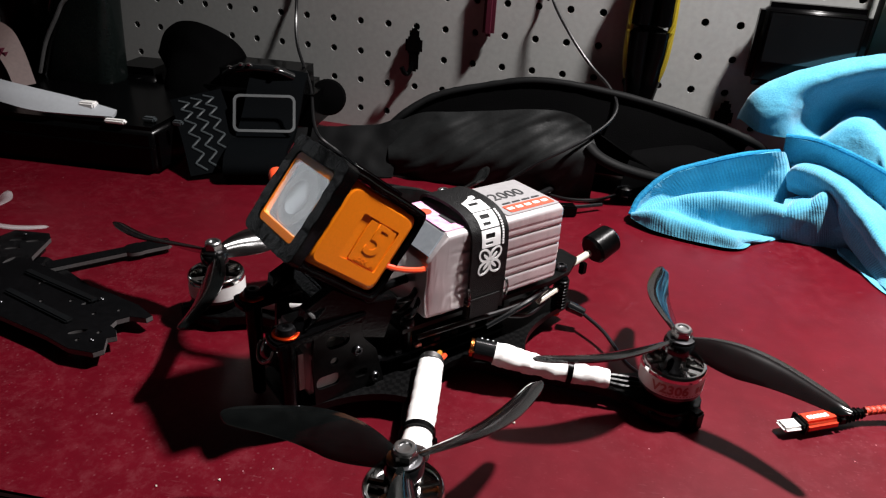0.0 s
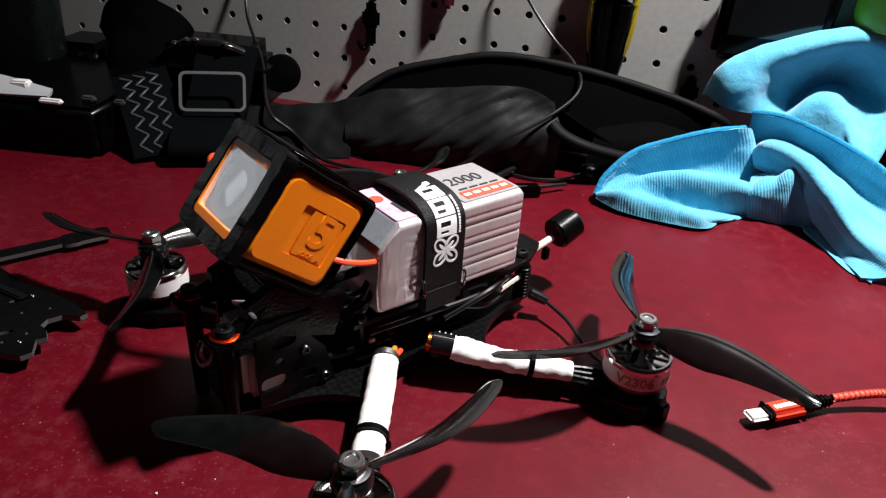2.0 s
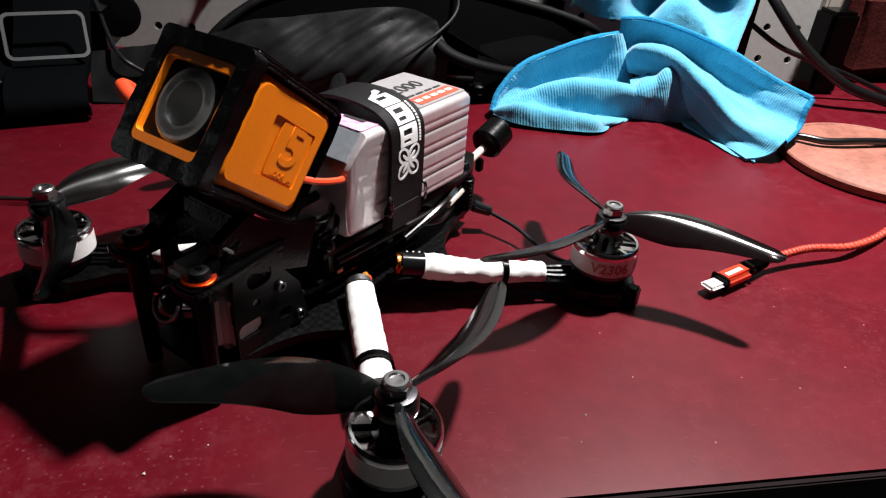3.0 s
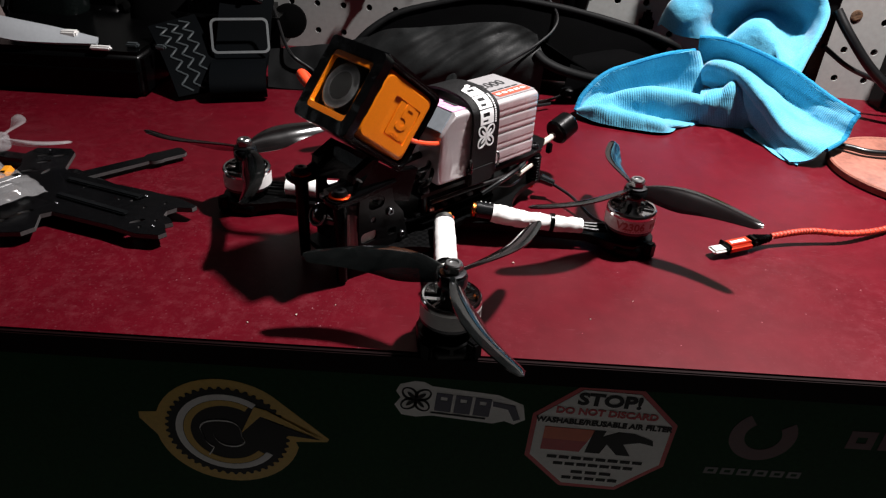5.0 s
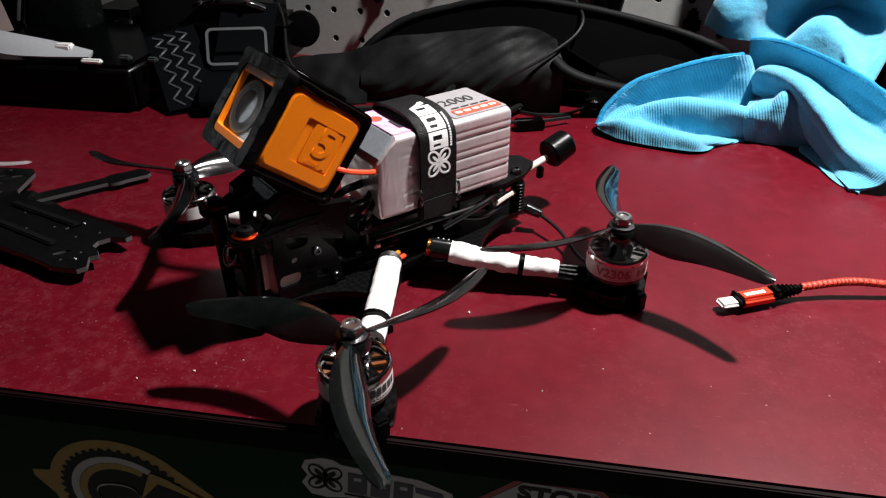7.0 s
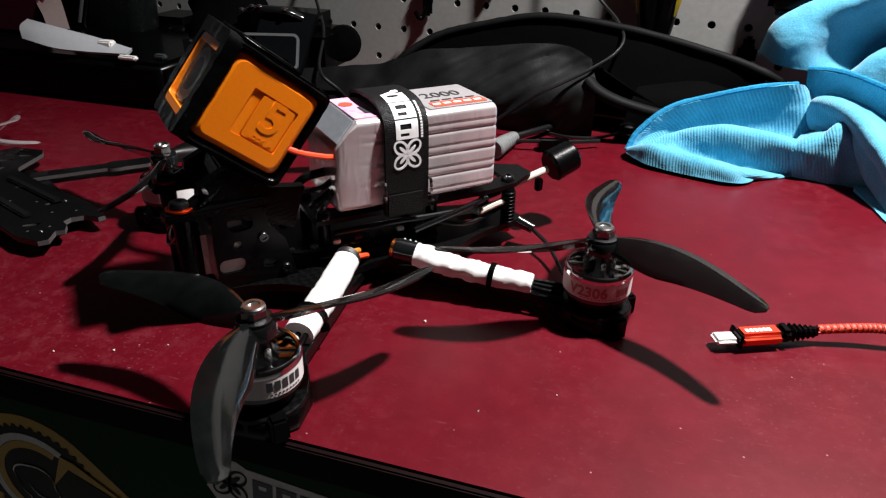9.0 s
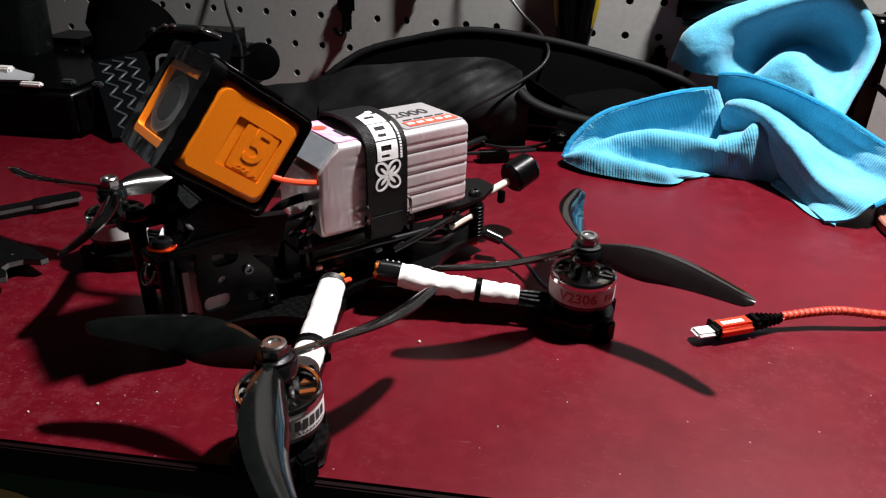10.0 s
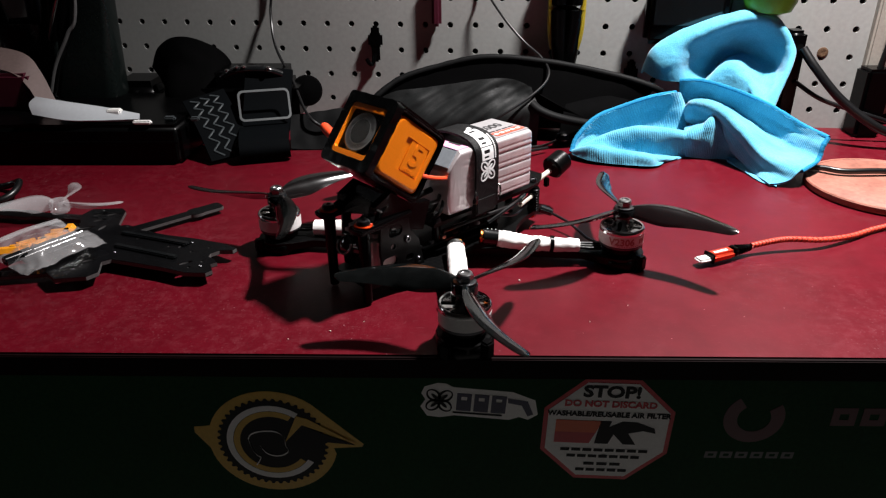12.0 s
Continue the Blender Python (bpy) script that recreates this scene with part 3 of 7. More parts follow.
def base_plate():
    out = [(0.077, -0.0165), (0.079, -0.012), (0.079, 0.012), (0.077, 0.0165)]
    side = bend((0.073, 0.0175), (0.045, 0.0185), (0.034, 0.0335)) + [(0.022, 0.0345)]
    side += bend((0.014, 0.0265), (0.0, 0.0185), (-0.014, 0.0265)) + [(-0.022, 0.0345)]
    side += bend((-0.034, 0.0335), (-0.045, 0.0185), (-0.073, 0.0145)) + [(-0.086, 0.012)]
    out += side + [(x, -y) for x, y in reversed(side)]
    slots = [rounded(u, 0, 0.012, 0.008, 0.003) for u in (-0.06, 0.055)]
    return plate(B(), out, 0.0088, 0.0122, slots)


part("base_plate", base_plate(), CARBON, drone, "black carbon-fibre base plate with curved webs")

HUB_AT = {(1, 1): (0.0702, 0.0862), (-1, 1): (-0.0709, 0.0894), (1, -1): (0.0723, -0.0877), (-1, -1): (-0.0712, -0.0884)}
HUBS = (("front_left", 1, 1), ("rear_left", -1, 1), ("front_right", 1, -1), ("rear_right", -1, -1))


def arm(sx, sy):
    a = Vector((0.009 * sx, 0.011 * sy, 0))
    e = Vector((*HUB_AT[(sx, sy)], 0))
    d = (e - a).normalized()
    n = Vector((-d.y, d.x, 0))
    L = (e - a).length
    ends = [a + n * 0.0095, a + d * 0.022 + n * 0.0072, e - d * 0.024 + n * 0.0062, e - d * 0.011 + n * 0.0125]
    cap = [e + d * (math.cos(t) * 0.0152) + n * (math.sin(t) * 0.0152) for t in (radians(x) for x in range(100, -101, -20))]
    other = [a + d * (2 * (p - a).dot(d)) - (p - a) for p in reversed(ends)]
    bm = plate(B(), [(p.x, p.y) for p in ends + cap + other], 0.0032, 0.0088)
    bevelled(bm, [ed for ed in bm.edges if abs(ed.verts[0].co.z - ed.verts[1].co.z) < 1e-6 and len(ed.link_faces) == 2 and any(abs(f.normal.z) < 0.5 for f in ed.link_faces)], 0.0005, 1)
    return bm


def blade(angle, hand, reach=0.0690):
    """One swept, twisted propeller blade; hand is +1 where the edge that leads anticlockwise is low."""
    bm = B()
    NR, NC = 22, 8
    top, low = [], []
    ca, sa = math.cos(angle), math.sin(angle)
    for i in range(NR + 1):
        f = i / NR
        r = 0.0045 + (reach - 0.0045) * f
        chord = 0.0072 + 0.0124 * math.sin(math.pi * min(1.0, f * 0.95 + 0.03) ** 0.72) ** 1.15 - 0.0020 * f
        wide = 0.0074 + 0.0084 * math.sin(min(1.0, f / 0.36) * math.pi / 2) - 0.0092 * max(0.0, (f - 0.36) / 0.64) ** 1.2
        if f > 0.92:
            wide *= math.sqrt(max(0.05, 1 - ((f - 0.92) / 0.085) ** 2))
            chord *= math.sqrt(max(0.05, 1 - ((f - 0.92) / 0.085) ** 2))
        pitch = radians(44 - 30 * f)
        sweep = 0.001 * f - 0.0044 * math.sin(math.pi * f)
        thick = 0.0016 * (1 - f) + 0.0006
        trow, lrow = [], []
        for k in range(NC + 1):
            c = k / NC * wide - 0.42 * chord
            camber = 0.13 * wide * (1 - (2 * k / NC - 1) ** 2)
            y = (c * math.cos(pitch) + sweep) * hand
            z = -c * math.sin(pitch) + camber + 0.0008 * f * f
            edge = thick * (1 - abs(2 * k / NC - 1) ** 3) * 0.5 + (0.00042 if k == 0 else 0.00022 if k == NC else 0.00012)
            x = r
            for row, dz in ((trow, edge), (lrow, -edge)):
                row.append(bm.verts.new((x * ca - y * sa, x * sa + y * ca, z + dz)))
        top.append(trow)
        low.append(lrow)
    for i in range(NR):
        for k in range(NC):
            bm.faces.new((top[i][k], top[i + 1][k], top[i + 1][k + 1], top[i][k + 1]))
            bm.faces.new((low[i][k + 1], low[i + 1][k + 1], low[i + 1][k], low[i][k]))
        bm.faces.new((top[i][0], low[i][0], low[i + 1][0], top[i + 1][0]))
        bm.faces.new((top[i + 1][NC], low[i + 1][NC], low[i][NC], top[i][NC]))
    bm.faces.new(top[NR] + list(reversed(low[NR])))
    bm.faces.new(low[0] + list(reversed(top[0])))
    bmesh.ops.recalc_face_normals(bm, faces=bm.faces)
    return bm


def hexagon(bm, z0, z1, r, turn=0.3):
    pts = circle(0, 0, r, 6, start=turn)
    plate(bm, pts, z0, z1)


def at_hub(bm, x, y, z=0.0):
    bmesh.ops.translate(bm, verts=bm.verts, vec=(x, y, z))
    return bm


def motor(x, y, turn, typed, facing):
    d = Vector((x, y, 0)).normalized()
    aim = math.atan2(d.y, d.x)
    # an eight-sided bumper with two lugs, under the end of the arm
    guard = plate(B(), circle(0, 0, 0.0163, 8, start=aim + radians(22.5)), 0.0004, 0.0072, [circle(0, 0, 0.0040, 12)])
    bevelled(guard, [e for e in guard.edges if len(e.link_faces) == 2 and e.calc_face_angle(0) > 0.6], 0.0007, 1)
    at_hub(guard, x, y)
    for s in (-40, 40):
        q = Matrix.Rotation(radians(s), 3, "Z") @ d
        box(guard, (0.0160, 0, 0.0050), (0.0058, 0.0062, 0.0096), 0.0010, Matrix.Translation((x, y, 0)) @ Matrix.Rotation(math.atan2(q.y, q.x), 4, "Z"))
    part("arm_guard", guard, RUBBER, drone, "black rubber bumper under the motor")
    base = at_hub(lathe(B(), (0, 0, 0.0088), [(0.0105, 0), (0.0112, 0.0006), (0.0112, 0.0030), (0.0128, 0.0040), (0.0128, 0.0052), (0.003, 0.0054)], 36), x, y)
    mo = part("motor", base, BLACK, drone, "brushless motor with a white printed band and polished bell")
    skirt = lathe(B(), (0, 0, 0), [(0.0126, 0.0142), (0.0138, 0.0144), (0.0138, 0.0162), (0.0126, 0.0163)], 44)
    part("skirt", at_hub(skirt, x, y), DARKSTEEL, mo, "dark lower edge of the bell")
    bell = lathe(B(), (0, 0, 0), [(0.0137, 0.0236), (0.01425, 0.0238), (0.01425, 0.0252), (0.0140, 0.0262), (0.0133, 0.0268), (0.0124, 0.0266), (0.0119, 0.0256), (0.0122, 0.0232)], 44)
    part("bell", at_hub(bell, x, y), CHROME, mo, "polished metal bell rim")
    band = lathe(B(), (0, 0, 0), [(0.0138, 0.0161), (0.01415, 0.0162), (0.01415, 0.0237), (0.0138, 0.0238), (0.0126, 0.0236), (0.0126, 0.0163)], 44)
    part("label_band", at_hub(band, x, y), BAND, mo, "white printed band round the bell")
    # bright and black spokes: the metal's reflections are put into the materials
    for k in range(7):
        a = radians(turn + k * 51.4)
        sp = B()
        box(sp, (0.0084, 0, 0.0256), (0.0090, 0.0021, 0.0016), 0.0004, Matrix.Rotation(a, 4, "Z"))
        box(sp, (0.0052, 0, 0.0278), (0.0030, 0.0024, 0.0040), 0.0006, Matrix.Rotation(a, 4, "Z"))
        part("spoke", at_hub(sp, x, y), CHROME if k in (1, 4) else NUTSTEEL if k in (2, 6) else BLACK, mo)
    for k in range(12):
        a = radians(k * 30 + 8)
        w = B()
        box(w, (0.0098, 0, 0.0180), (0.0042, 0.0034, 0.0076), 0.0011, Matrix.Rotation(a, 4, "Z"), 1)
        part("winding", at_hub(w, x, y), COPPER, mo, "copper winding")
    core = lathe(B(), (0, 0, 0), [(0.0075, 0.0134), (0.0076, 0.0225), (0.0052, 0.0250), (0.0048, 0.0290), (0.0040, 0.0306), (0.0040, 0.0330)], 28)
    part("stator", at_hub(core, x, y), DARKSTEEL, mo)
    # the print on the band: a type number, or the maker's name as plain bars
    east = radians(facing) - TURN
    if typed:
        word = lettering("type_number", "V2306", 0.0062, Matrix.Translation((-0.0035, 0.0198, 0)), PRINTRED, mo, 0.00008, "faded red type number", 1.02, 0.03)
        for v in word.data.vertices:
            a, r = east + v.co.x / 0.0142, 0.01422 + v.co.z
            v.co = (x + math.cos(a) * r, y + math.sin(a) * r, v.co.y)
    rows = ((0.0182, 0.0214, 34, 3, 7.0, 2.5), (0.0169, 0.0174, -26, 12, 3.4, 2.6)) if typed else ((0.0188, 0.0224, -28, 5, 8.5, 2.6), (0.0170, 0.0177, -24, 9, 3.6, 2.0))
    for z0, z1, first, n, w, gap in rows:
        for k in range(n):
            a0 = east + radians(first + k * (w + gap))
            bar = B()
            p = [Vector((math.cos(a0 + radians(w) * f) * 0.01425, math.sin(a0 + radians(w) * f) * 0.01425, 0)) for f in (0, 0.5, 1)]
            skin(bar, [[bar.verts.new(q + Vector((0, 0, z))) for q in p] for z in (z0, z1)], False)
            part("type_bar", at_hub(bar, x, y), PRINTRED if typed else DARKPRINT, mo)
    for k in range(4):
        a = radians(45 + 90 * k)
        sc = cyl(B(), (x + math.cos(a) * 0.0085, y + math.sin(a) * 0.0085, 0.0002), (x + math.cos(a) * 0.0085, y + math.sin(a) * 0.0085, 0.0024), 0.0018, seg=10)
        part("screw", sc, DARKSTEEL, mo)
    return mo


def propeller(x, y, tips, hand):
    hub = lathe(B(), (0, 0, 0), [(0.0062, 0.0322), (0.0068, 0.0328), (0.0068, 0.0372), (0.0062, 0.0380), (0.003, 0.0381)], 28)
    pr = part("propeller", at_hub(hub, x, y), GLOSSBLACK, drone, "three-bladed glossy smoke-black propeller")
    for a in tips:
        part("blade", at_hub(blade(a - radians(2.5) * hand, hand), x, y, 0.0362), BLADE, pr)
    flange = lathe(B(), (0, 0, 0), [(0.0058, 0.0381), (0.0062, 0.0384), (0.0060, 0.0391), (0.0044, 0.0395)], 24)
    nut = part("lock_nut", at_hub(flange, x, y), DARKSTEEL, pr, "flanged steel lock nut")
    hexa = B()
    hexagon(hexa, 0.0394, 0.0424, 0.0045)
    part("hex", at_hub(hexa, x, y), NUTSTEEL, nut)
    collar = lathe(B(), (0, 0, 0), [(0.0040, 0.0424), (0.0039, 0.0434), (0.0034, 0.0439), (0.0024, 0.0439), (0.0021, 0.0432), (0.0005, 0.0431)], 24)
    part("nylon_collar", at_hub(collar, x, y), STEEL, nut, "bright collar round the shaft hole")
    return pr


# which way the blades point, in degrees from the bench's x axis, and the turning sense
TIPS = {(1, 1): ((-66, 53, 174), 1), (-1, 1): ((-31.5, 89, 204), -1), (1, -1): ((163, 46, -76), -1), (-1, -1): ((-45, 75, 195), 1)}
for _, sx, sy in HUBS:
    part("arm", arm(sx, sy), CARBON, drone, "black carbon-fibre arm")
    motor(*HUB_AT[(sx, sy)], 20 * sx + 35 * sy, sx < 0, {(1, 1): -24, (-1, 1): -86, (1, -1): 70, (-1, -1): 10}[(sx, sy)])
    tips, hand = [radians(a) - TURN for a in TIPS[(sx, sy)][0]], TIPS[(sx, sy)][1]
    propeller(*HUB_AT[(sx, sy)], tips, hand)


def sleeve(sx, sy):
    """White heat-shrink over the motor wires on an arm, held by a zip tie."""
    p = Vector((0.0137 * sx, 0.0338 * sy, 0.0178)) if sx < 0 else Vector((0.0165, 0.0258 * sy, 0.0178))
    q = Vector((0.0512 * sx, 0.0712 * sy, 0.0122)) if sx < 0 else Vector((0.0505, 0.0640, 0.0128) if sy > 0 else (0.0545, -0.0725, 0.0132))
    mid = p.lerp(q, 0.35) + Vector((0, 0, -0.0012))
    mid2 = p.lerp(q, 0.7) + Vector((0, 0, -0.0008))
    rough = 1.0 if sx < 0 else 0.35
    sl = tube(B(), [p, mid, mid2, q], 0.0052, 18, 14, 0.9, 0.14 * rough)
    axis = (q - p).normalized()
    for v in sl.verts:
        f = (v.co - p).dot(axis) / (q - p).length
        on = p + axis * (f * (q - p).length)
        k = (1.16 if sx < 0 else 1.12 + 0.22 * min(f, 0.6)) - 0.26 * f * rough + rough * (0.12 * noise.noise(v.co * 260) + 0.07 * noise.noise(v.co * 620))
        v.co = on + (v.co - on) * k
    t = part("wire_sleeve", sl, WHITE, drone, "white heat-shrink sleeve over the motor wires")
    d = (q - p).normalized()
    z = p.lerp(q, 0.66 if sx < 0 else 0.78)
    tie = B()
    cyl(tie, z - d * 0.0012 - Vector((0, 0, 0.0008)), z + d * 0.0012 - Vector((0, 0, 0.0008)), 0.0056 if sx < 0 else 0.0071, seg=20)
    side = d.cross(Vector((0, 0, 1))).normalized()
    box(tie, z - side * 0.0056 + Vector((0, 0, -0.004)), (0.0035, 0.0035, 0.0035), 0.0004)
    part("zip_tie", tie, BLACK, t, "black nylon zip tie")
    for k, off in enumerate((-0.0028, 0, 0.0028)):
        w = tube(B(), [q - d * 0.002 + side * off, q + d * 0.006 + side * off * 1.3 + Vector((0, 0, 0.0004)), q + d * 0.014 + side * off * 1.2 + Vector((0, 0, 0.001))], 0.0011, 8)
        part("motor_wire", w, RUBBER, t)
    if sx < 0:
        c0 = p - d * 0.0098
        cap = cyl(B(), c0, p + d * 0.001, 0.0052, seg=24, bevel=0.0007)
        part("capacitor", cap, GLOSSBLACK, drone, "black capacitor with pale print")
        part("capacitor_end", cyl(B(), c0 - d * 0.0018, c0 + d * 0.0005, 0.0045, seg=20, bevel=0.0004), COPPER, drone, "copper-coloured capacitor end")
        for k in range(3):
            c, up = c0 + d * (0.003 + 0.0026 * k), side.cross(d)
            bar = tube(B(), [c + (-side * math.cos(a) + up * math.sin(a)) * 0.0053 for a in (radians(25), radians(42), radians(60))], 0.0004, 6, 3)
            part("print_bar", bar, PRINTWHITE, drone)
    else:
        part("sleeve_end", cyl(B(), p - d * 0.0036, p + d * 0.0010, 0.0056, seg=20, bevel=0.0008), STEEL, t, "bare tinned end of the sleeve")
        for k, (mt, o) in enumerate(((REDWIRE, (0.002, 0.003, 0.001)), (REDWIRE, (-0.004, 0.002, -0.001)), (YELLOWWIRE, (0.0, 0.004, 0.003)))):
            o = Vector((o[0], o[1] * sy, o[2]))
            w = tube(B(), [p - d * 0.002 + o * 0.3, p - d * 0.005 + o, p - d * 0.011 + o * 1.2 + Vector((0, 0, -0.003))], 0.0013, 8)
            part("lead", w, mt, t)


for _, sx, sy in HUBS:
    sleeve(sx, sy)


def top_plate():
    out = [(0.026, -0.0165), (0.026, 0.0165), (-0.062, 0.0175), (-0.078, 0.0150), (-0.093, 0.0060), (-0.093, -0.0060), (-0.078, -0.0150), (-0.062, -0.0175)]
    holes = [rounded(u, 0, 0.013, 0.010, 0.003) for u in (-0.07, -0.045, -0.018, 0.01)]
    return plate(B(), out, 0.0318, 0.0340, holes)


part("top_plate", top_plate(), CARBON, drone, "black twill carbon-fibre top plate")
mid = plate(B(), rounded(0.0, 0, 0.075, 0.034, 0.004), 0.0200, 0.0212)
part("flight_board", mid, BLACK, drone, "black flight electronics board")
low = plate(B(), rounded(-0.004, 0, 0.060, 0.036, 0.003), 0.0150, 0.0164)
part("speed_controller", low, BLACK, drone, "black speed-controller board")
for k in range(14):
    u, v = -0.03 + 0.0052 * k, 0.0150 * (1 if k % 2 else -1)
    bm = B()
    box(bm, (u, v, 0.0222), (0.0036, 0.0024, 0.0020), 0.0003)
    part("chip", bm, DARKSTEEL if k % 3 else STEEL, drone)
for u, v in ((-0.0758, 0.0108), (-0.0758, -0.0108), (0.0215, 0.0135), (0.0215, -0.0135), (-0.031, 0.0145), (-0.031, -0.0145)):
    post = cyl(B(), (u, v, 0.0122), (u, v, 0.0318), 0.0027, seg=14)
    part("standoff", post, BLACK, drone, "black aluminium standoff")
    sc = lathe(B(), (u, v, 0.0340), [(0.0034, 0), (0.0034, 0.0006), (0.0029, 0.0024), (0.0022, 0.0030), (0.0014, 0.0030), (0.0012, 0.0018)], 18)
    part("screw", sc, DARKSTEEL, drone, "black cap screw")
    foot = lathe(B(), (u, v, 0.0062), [(0.0016, 0), (0.0028, 0.0006), (0.0028, 0.0026)], 14)
    part("screw", foot, ANODE, drone, "orange anodised screw")

# wiring seen between the plates
for k, (pts, r, mt) in enumerate((
    ([(0.018, 0.016, 0.027), (-0.01, 0.0185, 0.028), (-0.04, 0.0182, 0.027), (-0.07, 0.012, 0.029)], 0.0013, CABLE),
    ([(-0.057, 0.0155, 0.0225), (-0.064, 0.0150, 0.0240), (-0.072, 0.014, 0.025)], 0.0018, BEIGE),
    ([(-0.03, 0.0175, 0.024), (-0.05, 0.0180, 0.019), (-0.078, 0.008, 0.020)], 0.0012, CABLE),
    ([(-0.02, 0.019, 0.022), (-0.045, 0.020, 0.028), (-0.06, 0.017, 0.030)], 0.0015, GLOSSBLACK),
)):
    part("wire", tube(B(), pts, r, 8), mt, drone)
bm = lathe(B(), (-0.0745, 0.0145, 0.0130), [(0.0026, 0), (0.0029, 0.0004), (0.0029, 0.0180), (0.0026, 0.0184)], 16)
sleeve_ob = part("spring_sleeve", bm, RUBBER, drone, "ribbed black cable sleeve")
for k in range(9):
    bm = lathe(B(), (-0.0745, 0.0145, 0.0135 + 0.0019 * k), [(0.0030, 0), (0.0036, 0.0004), (0.0036, 0.0010), (0.0030, 0.0014)], 16)
    part("coil", bm, RUBBER, sleeve_ob)


def scuffed(bm, amount=0.0004):
    for v in bm.verts:
        v.co += Vector((noise.noise(v.co * 140), noise.noise(v.co * 140 + Vector((5, 0, 0))), noise.noise(v.co * 140 + Vector((0, 9, 0))))) * amount
    return bm


def chamfered(bm, width=0.0009):
    bevelled(bm, [e for e in bm.edges if len(e.link_faces) == 2 and e.calc_face_angle(0) > 1.2], width, 2)
    return bm


def front_cage():
    """Side plates that hold the flight camera, with slots through them, between two front posts."""
    for sy in (1, -1):
        m = Matrix.Translation((0, 0.0178 * sy - 0.001, 0)) @ Matrix.Rotation(radians(90), 4, "X")
        out = [(0.036, 0.0122), (0.0690, 0.0122)] + bend((0.0692, 0.020), (0.0702, 0.036), (0.0685, 0.0470), 5) + [(0.0480, 0.0462), (0.0465, 0.0380), (0.0400, 0.0300)]
        holes = [rounded(0.0580, 0.0408, 0.0105, 0.0072, 0.0032), rounded(0.0630, 0.0222, 0.0108, 0.0062, 0.0026), circle(0.0600, 0.0312, 0.0018, 12), rounded(0.0475, 0.0205, 0.0060, 0.0040, 0.0016)]
        pl = part("side_plate", plate(B(), out, -0.001, 0.001, holes, 0, m), CARBON, drone, "slotted black carbon camera side plate")
        y = 0.0188 * sy
        for u, z in ((0.0494, 0.0330), (0.0410, 0.0165)):
            part("screw", lathe(B(), (0, 0, 0), [(0.0023, 0), (0.0023, 0.0008), (0.0019, 0.0014), (0.0011, 0.0014), (0.0009, 0.0006)], 16, Matrix.Translation((u, y - 0.001 * sy, z)) @ Matrix.Rotation(radians(-90 * sy), 4, "X")), DARKSTEEL, pl, "small black screw")
        # front posts with their orange washers
        v = 0.0165 * sy
        post = cyl(B(), (0.0800, v, 0.0012), (0.0800, v, 0.0490), 0.0028, 0.0036, 20, 0.0006)
        box(post, (0.0792, v, 0.0270), (0.0040, 0.0050, 0.0420), 0.0014)
        part("front_post", post, TPU, drone, "black printed front post")
        part("washer", lathe(B(), (0.0800, v, 0.0505), [(0.0048, 0), (0.0054, 0.0003), (0.0054, 0.0010), (0.0049, 0.0013), (0.0036, 0.0013)], 24), ANODE, drone, "orange anodised washer")
        part("screw", lathe(B(), (0.0800, v, 0.0518), [(0.0040, 0), (0.0040, 0.0008), (0.0032, 0.0024), (0.0022, 0.0027), (0.0014, 0.0026), (0.0012, 0.0014)], 18), DARKSTEEL, drone, "black cap screw")
        wing = plate(B(), bend((0.0860, v + 0.0058), (0.0885, v), (0.0860, v - 0.0058)) + [(0.072, v - 0.0060), (0.050, v - 0.0045), (0.045, v - 0.0030), (0.045, v + 0.0025), (0.072, v + 0.0055)], 0.0472, 0.0506)
        part("mount_wing", chamfered(wing, 0.0008), TPU, drone, "black printed mount wing")
        # a strut from the wing up to the holder, with two ribs across it
        strut = B()
        tube(strut, [(0.0790, v * 0.98, 0.0490), (0.0715, v * 0.93, 0.0530), (0.0640, v * 0.85, 0.0580)], 0.0036, 10, 6, 0.8)
        part("strut", strut, TPU, drone, "black printed strut")
        # rib coloured grey to carry the highlight it catches
        part("rib", box(B(), (0, 0, 0), (0.0022, 0.0078, 0.0012), 0.0004, Matrix.Translation((0.0700, v * 0.95 + 0.0012 * sy, 0.0572)) @ Matrix.Rotation(radians(-38), 4, "Y")), HIGHLIGHTGREY, drone, "rib with its highlight put in as grey")
    cam_body = B()
    box(cam_body, (0.0630, 0, 0.0270), (0.0210, 0.0328, 0.0260), 0.0040, None, 3)
    fc = part("flight_camera", cam_body, FPVWHITE, drone, "small pale grey flight camera between the side plates")
    part("face", box(B(), (0.0742, 0, 0.0265), (0.0024, 0.0240, 0.0210), 0.0008), BLACK, fc, "black face plate")
    eye, ahead = Vector((0.0820, 0, 0.0345)), Vector((0.0075, 0, 0.0040)).normalized()
    part("lens", cyl(B(), eye - ahead * 0.0085, eye, 0.0070, 0.0064, 28, 0.0008), GLOSSBLACK, fc, "black lens barrel")
    up = Vector((0, 1, 0)).cross(ahead)
    ring = [eye + ahead * 0.0004 + (Vector((0, 1, 0)) * math.cos(a) - up * math.sin(a)) * 0.0058 for a in (radians(170 + 16 * k) for k in range(14))]
    part("lens_ring", tube(B(), ring, 0.0005, 8, 3), STEEL, fc, "thin grey lens ring")
    part("lens_glass", lathe(B(), (0, 0, 0), [(0.0046, 0.0), (0.0038, 0.0008), (0.0022, 0.0013), (0.0004, 0.0015)], 28, Matrix.Translation(eye) @ ahead.to_track_quat("Z", "Y").to_matrix().to_4x4()), LENSGLASS, fc)


front_cage()

